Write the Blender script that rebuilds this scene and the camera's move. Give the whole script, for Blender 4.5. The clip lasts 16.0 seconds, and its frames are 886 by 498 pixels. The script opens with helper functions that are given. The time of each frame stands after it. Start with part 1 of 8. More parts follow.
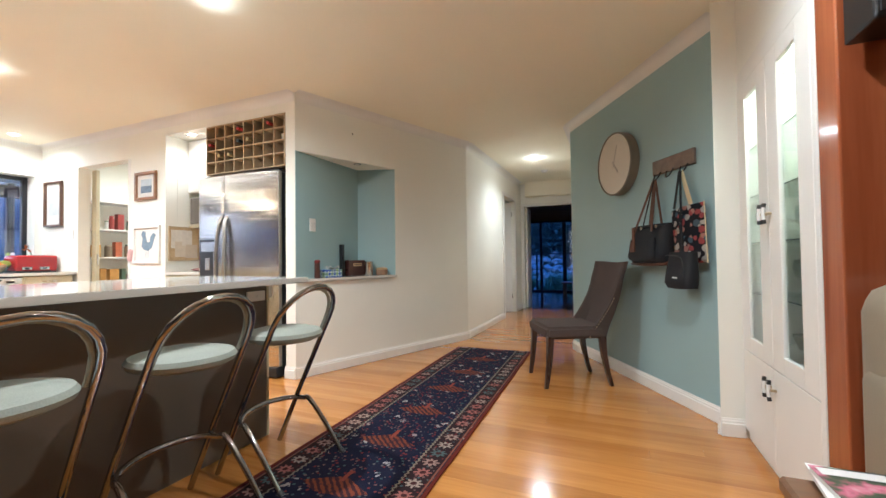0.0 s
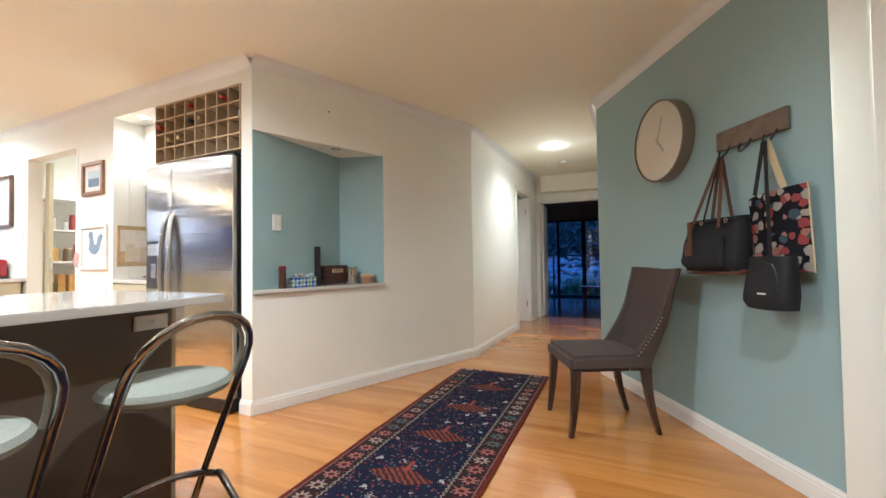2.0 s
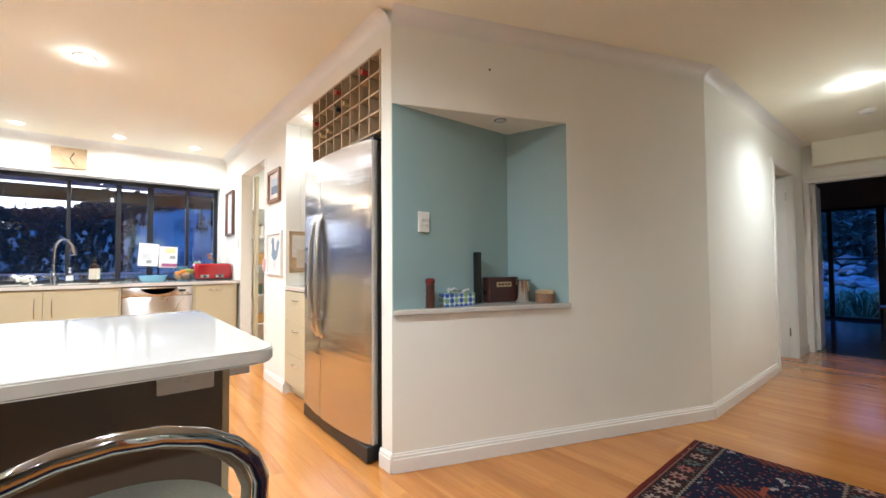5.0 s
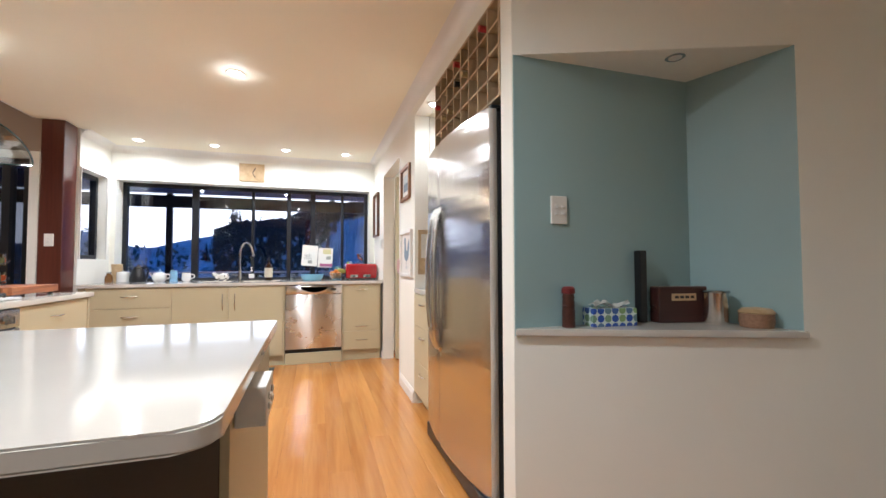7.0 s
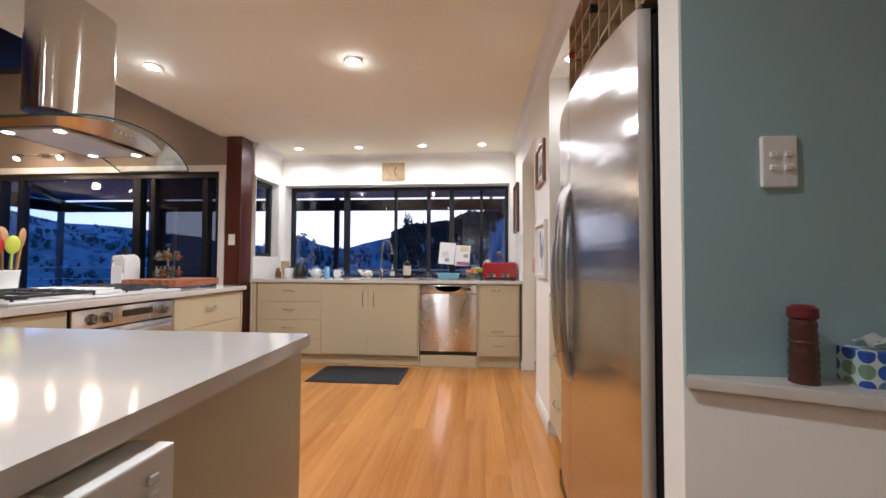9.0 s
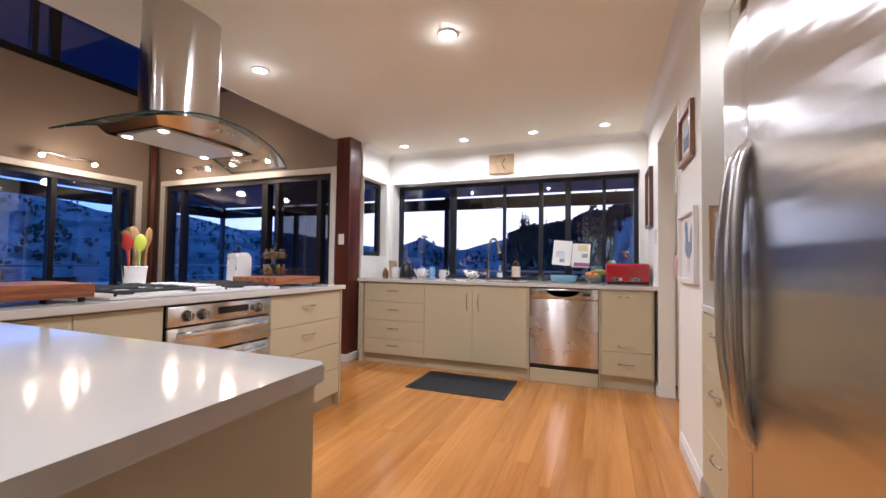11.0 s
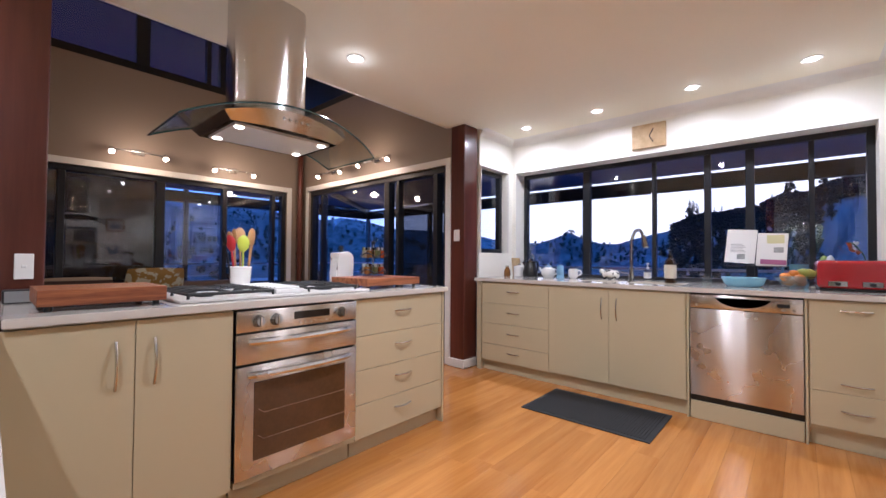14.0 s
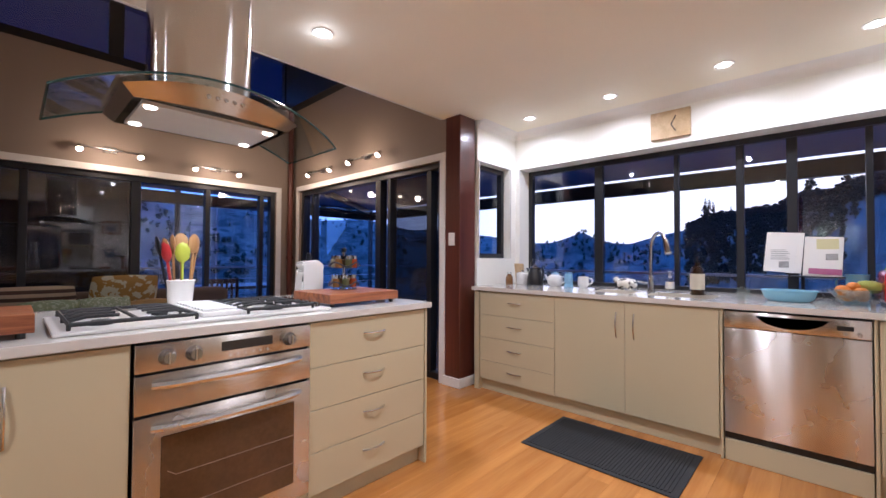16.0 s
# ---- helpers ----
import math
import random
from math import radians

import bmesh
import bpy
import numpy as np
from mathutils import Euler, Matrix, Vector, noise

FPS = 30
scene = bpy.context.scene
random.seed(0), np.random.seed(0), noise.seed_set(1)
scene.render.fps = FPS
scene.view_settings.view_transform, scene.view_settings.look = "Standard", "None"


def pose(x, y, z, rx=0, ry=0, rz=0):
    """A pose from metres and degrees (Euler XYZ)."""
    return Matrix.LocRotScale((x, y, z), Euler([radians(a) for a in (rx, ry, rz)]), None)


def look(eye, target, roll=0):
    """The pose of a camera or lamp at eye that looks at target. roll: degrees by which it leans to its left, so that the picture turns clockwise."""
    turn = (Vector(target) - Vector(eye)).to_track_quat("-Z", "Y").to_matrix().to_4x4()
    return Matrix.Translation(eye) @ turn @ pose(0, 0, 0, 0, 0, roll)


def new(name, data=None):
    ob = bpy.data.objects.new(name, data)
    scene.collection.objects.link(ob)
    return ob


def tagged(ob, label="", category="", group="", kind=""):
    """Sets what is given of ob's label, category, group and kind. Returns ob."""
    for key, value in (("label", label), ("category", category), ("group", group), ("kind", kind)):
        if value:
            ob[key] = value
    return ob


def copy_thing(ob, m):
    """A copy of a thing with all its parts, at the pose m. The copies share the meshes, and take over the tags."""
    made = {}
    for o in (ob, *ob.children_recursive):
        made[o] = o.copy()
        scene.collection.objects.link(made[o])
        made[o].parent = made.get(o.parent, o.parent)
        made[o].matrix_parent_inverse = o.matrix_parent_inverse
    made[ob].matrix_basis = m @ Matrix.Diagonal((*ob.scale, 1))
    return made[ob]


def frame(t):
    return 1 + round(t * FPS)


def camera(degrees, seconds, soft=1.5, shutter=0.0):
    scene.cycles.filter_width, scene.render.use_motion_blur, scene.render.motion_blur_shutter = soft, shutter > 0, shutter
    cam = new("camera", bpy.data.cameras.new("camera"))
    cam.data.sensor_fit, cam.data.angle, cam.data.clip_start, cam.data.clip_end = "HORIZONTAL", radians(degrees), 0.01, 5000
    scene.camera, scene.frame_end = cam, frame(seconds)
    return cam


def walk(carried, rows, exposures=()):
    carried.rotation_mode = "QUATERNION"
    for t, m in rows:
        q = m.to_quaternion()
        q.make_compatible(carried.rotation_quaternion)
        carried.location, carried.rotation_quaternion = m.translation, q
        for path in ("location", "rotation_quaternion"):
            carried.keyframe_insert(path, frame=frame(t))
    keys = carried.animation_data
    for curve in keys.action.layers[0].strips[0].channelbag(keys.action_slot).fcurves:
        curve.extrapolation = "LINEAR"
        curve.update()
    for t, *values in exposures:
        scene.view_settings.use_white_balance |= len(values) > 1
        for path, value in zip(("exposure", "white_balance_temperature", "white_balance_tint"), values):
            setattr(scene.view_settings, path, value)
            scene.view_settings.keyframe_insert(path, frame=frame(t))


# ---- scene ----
cam = camera(95.2, 16.0)
PATH = [
    (0, (-1.063, 1.538, 1.005), (-1.841, 3.38, 1.05), -0.7),
    (0.5, (-1.097, 1.731, 0.988), (-1.871, 3.574, 1.04), -0.6),
    (1, (-1.117, 1.93, 0.988), (-1.897, 3.77, 1.044), -0.7),
    (1.5, (-1.148, 2.101, 1.016), (-1.946, 3.934, 1.064), -0.8),
    (2, (-1.218, 2.271, 1.031), (-2.063, 4.083, 1.083), -0.8),
    (2.5, (-1.304, 2.448, 1.049), (-2.242, 4.213, 1.102), -0.7),
    (3, (-1.408, 2.594, 1.058), (-2.45, 4.3, 1.117), -0.7),
    (3.5, (-1.511, 2.716, 1.096), (-2.661, 4.352, 1.142), -0.5),
    (4, (-1.605, 2.838, 1.09), (-2.879, 4.378, 1.15), -0.5),
    (4.5, (-1.664, 2.95, 1.091), (-3.075, 4.367, 1.153), -0.4),
    (5, (-1.732, 3.072, 1.089), (-3.28, 4.337, 1.155), -0.4),
    (7.5, (-2.217, 3.548, 1.097), (-4.172, 3.96, 1.171), 0.1),
    (8, (-2.343, 3.636, 1.097), (-4.33, 3.849, 1.173), 0.4),
    (8.5, (-2.466, 3.696, 1.096), (-4.464, 3.715, 1.166), 0.4),
    (9, (-2.588, 3.745, 1.086), (-4.579, 3.577, 1.154), 0.3),
    (9.5, (-2.706, 3.771, 1.089), (-4.676, 3.431, 1.156), 0.4),
    (12, (-3.196, 3.751, 1.069), (-4.947, 2.788, 1.13), 0.6),
    (12.5, (-3.301, 3.777, 1.093), (-4.976, 2.686, 1.143), 0.4),
    (13, (-3.388, 3.753, 1.108), (-4.996, 2.564, 1.148), 0.5),
    (13.5, (-3.476, 3.762, 1.096), (-5.012, 2.483, 1.142), 0.4),
    (14, (-3.551, 3.735, 1.095), (-5.048, 2.409, 1.138), 0.4),
    (14.5, (-3.625, 3.679, 1.097), (-5.111, 2.342, 1.139), 0.5),
    (15, (-3.731, 3.645, 1.106), (-5.206, 2.296, 1.15), 0.4),
    (15.5, (-3.838, 3.58, 1.124), (-5.318, 2.234, 1.166), 0.6),
    (16, (-3.982, 3.569, 1.152), (-5.441, 2.202, 1.195), 0.3),
]
walk(cam, [(t, look(eye, target, roll)) for t, eye, target, roll in PATH],
     exposures=[(0, 0.88, 5520, 5), (3.5, 1.08, 5450, 6), (5.2, 0.82, 5550, 7), (7.5, 0.22, 5620, 10), (9.0, -0.12, 5700, 14), (12.5, -0.13, 5550, 19), (16.0, -0.1, 5500, 20)])

# ---- world, light ----
world = bpy.data.worlds.new("dusk_sky")
scene.world = world
world.use_nodes = True
wn, wl_ = world.node_tree.nodes, world.node_tree.links
wn.clear()
w_out, w_bg = wn.new("ShaderNodeOutputWorld"), wn.new("ShaderNodeBackground")
w_co, w_sep, w_ramp = wn.new("ShaderNodeTexCoord"), wn.new("ShaderNodeSeparateXYZ"), wn.new("ShaderNodeValToRGB")
wl_.new(w_co.outputs["Generated"], w_sep.inputs[0])
wl_.new(w_sep.outputs["Z"], w_ramp.inputs[0])
# afterglow low in the west over a deep blue dusk sky
w_dot = wn.new("ShaderNodeVectorMath")
w_dot.operation, w_dot.inputs[1].default_value = "DOT_PRODUCT", (-0.985, 0.17, 0.0)
w_map, w_blue, w_mix = wn.new("ShaderNodeMapRange"), wn.new("ShaderNodeValToRGB"), wn.new("ShaderNodeMix")
w_map.interpolation_type = "SMOOTHSTEP"
w_map.inputs["From Min"].default_value, w_map.inputs["From Max"].default_value = 0.15, 0.9
w_mix.data_type = "RGBA"
wl_.new(w_co.outputs["Generated"], w_dot.inputs[0])
wl_.new(w_dot.outputs["Value"], w_map.inputs["Value"])
wl_.new(w_sep.outputs["Z"], w_blue.inputs[0])
wl_.new(w_map.outputs[0], w_mix.inputs[0])
wl_.new(w_blue.outputs[0], w_mix.inputs[6])
wl_.new(w_ramp.outputs[0], w_mix.inputs[7])
wl_.new(w_mix.outputs[2], w_bg.inputs[0])
w_blue.color_ramp.elements[0].position, w_blue.color_ramp.elements[0].color = 0.0, (0.25, 0.56, 1.4, 1)
w_blue.color_ramp.elements[1].position, w_blue.color_ramp.elements[1].color = 0.6, (0.045, 0.25, 1.15, 1)
wl_.new(w_bg.outputs[0], w_out.inputs[0])
els = w_ramp.color_ramp.elements
els[0].position, els[0].color = 0.0, (0.95, 0.88, 0.92, 1)
els[1].position, els[1].color = 0.85, (0.045, 0.21, 1.05, 1)
for p, c in ((0.06, (1.0, 0.95, 0.98, 1)), (0.18, (0.95, 0.93, 1.0, 1)), (0.40, (0.16, 0.34, 1.0, 1))):
    e = els.new(p)
    e.color = c
SKY = 1.8
w_bg.inputs["Strength"].default_value = SKY
WARM = (1.0, 0.965, 0.905)


def lamp(name, kind, loc, power, color=WARM, size=0.08, target=None, spot=150, blend=0.9):
    d = bpy.data.lights.new(name, kind)
    d.energy, d.color = power, color
    if kind == "SPOT":
        d.spot_size, d.spot_blend, d.shadow_soft_size = radians(spot), blend, size
    elif kind == "AREA":
        d.shape, d.size = "DISK", size
    else:
        d.shadow_soft_size = size
    ob = new(name, d)
    ob.matrix_world = look(loc, target or (loc[0], loc[1] + 1e-4, loc[2] - 1))
    return ob


# ---- materials ----
def nodes_of(name):
    m = bpy.data.materials.new(name)
    m.use_nodes = True
    n, l = m.node_tree.nodes, m.node_tree.links
    return m, n, l, n["Principled BSDF"]


def mix_rgb(n, l, fac, a, b, mode="MIX"):
    x = n.new("ShaderNodeMix")
    x.data_type, x.blend_type = "RGBA", mode
    for sock, v in ((x.inputs[0], fac), (x.inputs[6], a), (x.inputs[7], b)):
        if isinstance(v, bpy.types.NodeSocket):
            l.new(v, sock)
        else:
            sock.default_value = v if not isinstance(v, tuple) else (*v, 1) if len(v) == 3 else v
    return x.outputs[2]


def noise_of(n, l, scale, detail=4, stretch=(1, 1, 1), space="Object", rough=0.55):
    co, mp, no = n.new("ShaderNodeTexCoord"), n.new("ShaderNodeMapping"), n.new("ShaderNodeTexNoise")
    mp.inputs["Scale"].default_value = stretch
    no.inputs["Scale"].default_value, no.inputs["Detail"].default_value, no.inputs["Roughness"].default_value = scale, detail, rough
    l.new(co.outputs[space], mp.inputs[0])
    l.new(mp.outputs[0], no.inputs["Vector"])
    return no.outputs["Fac"]


def ramp(n, l, fac, stops):
    r = n.new("ShaderNodeValToRGB")
    e = r.color_ramp.elements
    for k, (p, c) in enumerate(stops):
        q = e[k] if k < 2 else e.new(p)
        q.position, q.color = p, (*c, 1) if len(c) == 3 else c
    l.new(fac, r.inputs[0])
    return r.outputs[0]


def bump_of(n, l, height, strength, dist, b):
    u = n.new("ShaderNodeBump")
    u.inputs["Strength"].default_value, u.inputs["Distance"].default_value = strength, dist
    l.new(height, u.inputs["Height"])
    l.new(u.outputs[0], b.inputs["Normal"])


def plain(name, col, rough=0.5, metal=0.0, var=0.08, scale=3.0, fine=60.0, bump=0.05, dist=0.002, coat=0.0, stretch=(1, 1, 1), rvar=0.1, spec=0.5):
    """A surface of one colour with broad and fine unevenness in tone, gloss and relief."""
    m, n, l, b = nodes_of(name)
    big, small = noise_of(n, l, scale, 5, stretch), noise_of(n, l, fine, 3, stretch)
    lo, hi = tuple(c * (1 - var) for c in col), tuple(min(1, c * (1 + var * 0.7)) for c in col)
    c1 = ramp(n, l, big, [(0.3, lo), (0.7, hi)])
    c2 = mix_rgb(n, l, 0.35 * min(1, var * 4), c1, ramp(n, l, small, [(0.35, lo), (0.65, hi)]))
    l.new(c2, b.inputs["Base Color"])
    rr = ramp(n, l, big, [(0.3, (max(0.02, rough - rvar * rough),) * 3), (0.7, (min(1, rough + rvar * rough),) * 3)])
    l.new(rr, b.inputs["Roughness"])
    b.inputs["Metallic"].default_value = metal
    b.inputs["Coat Weight"].default_value = coat
    b.inputs["Coat Roughness"].default_value = 0.08
    b.inputs["Specular IOR Level"].default_value = spec
    if bump:
        bump_of(n, l, small, bump, dist, b)
    return m


def timber(name, dark, light, axis="X", rough=0.3, coat=0.3, scale=1.0, rand=0.5, bump=0.05):
    """Wood grain along one axis; each piece takes its own tone."""
    m, n, l, b = nodes_of(name)
    st = {"X": (0.6, 9, 9), "Y": (9, 0.6, 9), "Z": (9, 9, 0.6)}[axis]
    co, mp, oi = n.new("ShaderNodeTexCoord"), n.new("ShaderNodeMapping"), n.new("ShaderNodeObjectInfo")
    mp.inputs["Scale"].default_value = tuple(s * scale for s in st)
    add = n.new("ShaderNodeVectorMath")
    add.operation = "MULTIPLY_ADD"
    comb = n.new("ShaderNodeCombineXYZ")
    for k in range(3):
        l.new(oi.outputs["Random"], comb.inputs[k])
    l.new(comb.outputs[0], add.inputs[0])
    add.inputs[1].default_value = (37, 53, 71)
    l.new(co.outputs["Object"], mp.inputs[0])
    l.new(mp.outputs[0], add.inputs[2])
    g, f = n.new("ShaderNodeTexNoise"), n.new("ShaderNodeTexNoise")
    g.inputs["Scale"].default_value, g.inputs["Detail"].default_value, g.inputs["Distortion"].default_value = 1.2, 6, 0.6
    f.inputs["Scale"].default_value, f.inputs["Detail"].default_value = 9, 4
    l.new(add.outputs[0], g.inputs["Vector"])
    l.new(add.outputs[0], f.inputs["Vector"])
    c = ramp(n, l, g.outputs["Fac"], [(0.3, dark), (0.68, light)])
    c = mix_rgb(n, l, 0.18, c, ramp(n, l, f.outputs["Fac"], [(0.4, dark), (0.6, light)]))
    tone = ramp(n, l, oi.outputs["Random"], [(0.0, (1 - rand * 0.45, 1 - rand * 0.52, 1 - rand * 0.6)), (1.0, (1.0, 1.0, 1.0))])
    c = mix_rgb(n, l, 1.0, c, tone, "MULTIPLY")
    l.new(c, b.inputs["Base Color"])
    rr = ramp(n, l, g.outputs["Fac"], [(0.3, (rough * 0.8,) * 3), (0.7, (rough * 1.2,) * 3)])
    l.new(rr, b.inputs["Roughness"])
    b.inputs["Coat Weight"].default_value, b.inputs["Coat Roughness"].default_value = coat, 0.1
    bump_of(n, l, f.outputs["Fac"], bump, 0.001, b)
    return m


def brushed(name, col, rough, axis="Z", bump=0.06, across=False, wave=0.0):
    st = {"X": (1, 60, 60), "Y": (60, 1, 60), "Z": (60, 60, 1)}[axis]
    m, n, l, b = nodes_of(name)
    f, g = noise_of(n, l, 6, 3, st), noise_of(n, l, 2.0, 4)
    l.new(ramp(n, l, f, [(0.3, tuple(c * 0.96 for c in col)), (0.7, col)]), b.inputs["Base Color"])
    l.new(ramp(n, l, g, [(0.3, (rough * 0.85,) * 3), (0.7, (rough * 1.2,) * 3)]), b.inputs["Roughness"])
    b.inputs["Metallic"].default_value = 1.0
    b.inputs["Anisotropic"].default_value = 1.0
    tg = n.new("ShaderNodeTangent")
    tg.direction_type, tg.axis = "RADIAL", "Z"
    l.new(tg.outputs[0], b.inputs["Tangent"])
    b.inputs["Anisotropic Rotation"].default_value = 0.25 if across else 0.0
    if wave:
        bump_of(n, l, noise_of(n, l, 2.6, 1, (0.6, 0.6, 8.5)), 1.0, wave, b)
    elif bump:
        bump_of(n, l, f, bump, 0.0006, b)
    return m


def pane_glass(name, tint=(1, 1, 1), ior=1.5, rough=0.0):
    m = bpy.data.materials.new(name)
    m.use_nodes = True
    n, l = m.node_tree.nodes, m.node_tree.links
    n.clear()
    o, mx, t, g, f = n.new("ShaderNodeOutputMaterial"), n.new("ShaderNodeMixShader"), n.new("ShaderNodeBsdfTransparent"), n.new("ShaderNodeBsdfGlossy"), n.new("ShaderNodeLayerWeight")
    t.inputs[0].default_value, g.inputs["Roughness"].default_value = (*tint, 1), rough
    pw, sc = n.new("ShaderNodeMath"), n.new("ShaderNodeMath")
    pw.operation, pw.inputs[1].default_value = "POWER", 5.0
    sc.operation, sc.inputs[1].default_value, sc.inputs[2].default_value = "MULTIPLY_ADD", 0.9 - ior * 0.1, (ior - 1) ** 2 / (ior + 1) ** 2
    l.new(f.outputs["Facing"], pw.inputs[0]), l.new(pw.outputs[0], sc.inputs[0])
    l.new(sc.outputs[0], mx.inputs[0]), l.new(t.outputs[0], mx.inputs[1]), l.new(g.outputs[0], mx.inputs[2]), l.new(mx.outputs[0], o.inputs[0])
    return m


def screen_mesh(name, keep):
    """Fly screen: a fine dark mesh that lets part of the light through."""
    m = bpy.data.materials.new(name)
    m.use_nodes = True
    n, l = m.node_tree.nodes, m.node_tree.links
    n.clear()
    o, mx, t, d = n.new("ShaderNodeOutputMaterial"), n.new("ShaderNodeMixShader"), n.new("ShaderNodeBsdfTransparent"), n.new("ShaderNodeBsdfDiffuse")
    d.inputs[0].default_value, mx.inputs[0].default_value = (0.02, 0.02, 0.022, 1), 1 - keep
    l.new(t.outputs[0], mx.inputs[1]), l.new(d.outputs[0], mx.inputs[2]), l.new(mx.outputs[0], o.inputs[0])
    return m


def glow(name, col, strength):
    m, n, l, b = nodes_of(name)
    b.inputs["Base Color"].default_value = (0.8, 0.8, 0.8, 1)
    b.inputs["Emission Color"].default_value = (*col, 1)
    b.inputs["Emission Strength"].default_value = strength
    return m


WHITE = plain("white_wall_paint", (0.87, 0.855, 0.775), 0.55, var=0.03, scale=1.3, fine=220, bump=0.06, dist=0.0006)
TRIM = plain("white_gloss_trim", (0.82, 0.80, 0.75), 0.35, var=0.03, bump=0.02)
CEIL = plain("ceiling_paint", (0.94, 0.895, 0.73), 0.8, var=0.025, scale=0.8, fine=160, bump=0.05, dist=0.0006)
GREEN = plain("blue_green_paint", (0.325, 0.465, 0.475), 0.5, var=0.05, scale=1.2, fine=200, bump=0.06, dist=0.0006)
PALE = plain("pale_green_paint", (0.5, 0.58, 0.52), 0.6, var=0.04)
BROWN = plain("taupe_wall_paint", (0.30, 0.235, 0.185), 0.6, var=0.05, scale=1.0, fine=180, bump=0.05, dist=0.0006)
CABINET = plain("cream_laminate", (0.53, 0.46, 0.295), 0.38, var=0.025, scale=1.5, fine=300, bump=0.02, dist=0.0003)
TAUPE = plain("taupe_laminate_panel", (0.115, 0.092, 0.068), 0.4, var=0.04, scale=1.2, bump=0.02)
STONE = plain("cream_stone_worktop", (0.64, 0.605, 0.545), 0.09, var=0.03, scale=5, fine=350, bump=0.0, coat=0.3)
STEEL = brushed("brushed_steel", (0.66, 0.64, 0.61), 0.20, "X", 0.0, True)
STEEL_F = brushed("waved_steel", (0.70, 0.68, 0.655), 0.21, "X", 0.0, False, 0.0010)
STEEL_O = brushed("oven_steel", (0.66, 0.62, 0.57), 0.26, "X", 0.0, True)
STEEL_D = brushed("brushed_dishwasher_steel", (0.68, 0.65, 0.61), 0.27, "Z", 0.0, True)
STEEL_V = brushed("brushed_steel_upright", (0.66, 0.64, 0.61), 0.14, "Z", 0.0, True)
CHROME = plain("chrome", (0.38, 0.38, 0.39), 0.07, 1.0, var=0.02, bump=0.0)
NICKEL = plain("satin_nickel", (0.62, 0.61, 0.59), 0.26, 1.0, var=0.04, bump=0.0)
BLACK = plain("black_plastic", (0.012, 0.012, 0.013), 0.35, var=0.15, bump=0.02)
BLACKM = plain("black_powder_coat", (0.010, 0.011, 0.014), 0.4, var=0.15, fine=200, bump=0.03)
IRON = plain("cast_iron", (0.02, 0.02, 0.02), 0.55, var=0.2, fine=150, bump=0.2)
DARKGLASS = plain("dark_oven_glass", (0.025, 0.017, 0.012), 0.05, var=0.1, bump=0.0)
FLOORWOOD = timber("honey_floor_boards", (0.45, 0.172, 0.034), (0.65, 0.292, 0.072), "X", 0.19, 0.4, 0.8, 0.42, 0.03)
REDWOOD = timber("red_stained_post", (0.070, 0.018, 0.011), (0.15, 0.042, 0.024), "Z", 0.35, 0.2, 0.6, 0.2)
ORANGEWOOD = timber("varnished_red_timber", (0.27, 0.060, 0.022), (0.42, 0.125, 0.045), "Z", 0.22, 0.5, 0.6, 0.2)
BOARDWOOD = timber("chopping_board_wood", (0.13, 0.028, 0.012), (0.46, 0.17, 0.065), "X", 0.4, 0.1, 3.2, 0.4)
DARKLEG = timber("dark_stained_leg", (0.022, 0.010, 0.008), (0.06, 0.026, 0.018), "Z", 0.3, 0.3, 1.0, 0.2)
PALEWOOD = timber("pale_plywood", (0.48, 0.33, 0.17), (0.66, 0.49, 0.29), "X", 0.5, 0.0, 1.2, 0.2)
RACKWOOD = timber("oak_veneer", (0.42, 0.30, 0.17), (0.56, 0.42, 0.26), "Z", 0.5, 0.0, 1.2, 0.2)
BROWNWOOD = timber("brown_timber", (0.13, 0.062, 0.03), (0.26, 0.135, 0.07), "X", 0.45, 0.1, 1.4, 0.2)
GREYWOOD = timber("weathered_plank", (0.12, 0.088, 0.066), (0.23, 0.175, 0.135), "X", 0.6, 0.0, 1.5, 0.2, 0.2)
GLASS = pane_glass("window_glass", (0.93, 0.95, 0.97), 1.75)
CLEAR = pane_glass("clear_glass", (0.94, 0.97, 0.96), 1.8)
HOODGLASS = pane_glass("hood_glass", (0.74, 0.84, 0.86), 3.8)
SCREEN = screen_mesh("fly_screen_mesh", 0.35)
# Denser copy of the screen, to darken the view through one sliding_door_2 panel.
SCREEN_DENSE = screen_mesh("dense_screen_mesh", 0.10)
LAMPGLOW = glow("downlight_glow", (1.0, 0.90, 0.74), 10.0)
TRACKGLOW = glow("halogen_glow", (1.0, 0.78, 0.5), 40)
DARKFLOOR = plain("dark_floor_tiles", (0.045, 0.04, 0.038), 0.1, var=0.1, bump=0.02)
DARKCEIL = plain("dark_shade_ceiling", (0.10, 0.075, 0.055), 0.7, var=0.08)
PIPE = plain("copper_brown_pipe", (0.13, 0.035, 0.022), 0.35, 0.0, var=0.1, bump=0.02)
CERAMIC = plain("white_ceramic", (0.80, 0.79, 0.76), 0.16, var=0.02, bump=0.0, coat=0.4)
SAGE = plain("sage_vinyl", (0.27, 0.285, 0.24), 0.65, var=0.25, scale=5, fine=240, bump=0.12, dist=0.001)
SUEDE = plain("taupe_microfibre", (0.088, 0.066, 0.057), 0.85, var=0.16, scale=5, fine=400, bump=0.15, dist=0.001, spec=0.2)
BRASS = plain("antique_brass", (0.55, 0.45, 0.30), 0.3, 1.0, var=0.1, bump=0.0)


# ---- mesh helpers ----
def offset(ob):
    v = Vector()
    while ob:
        v, ob = v + ob.location, ob.parent
    return v


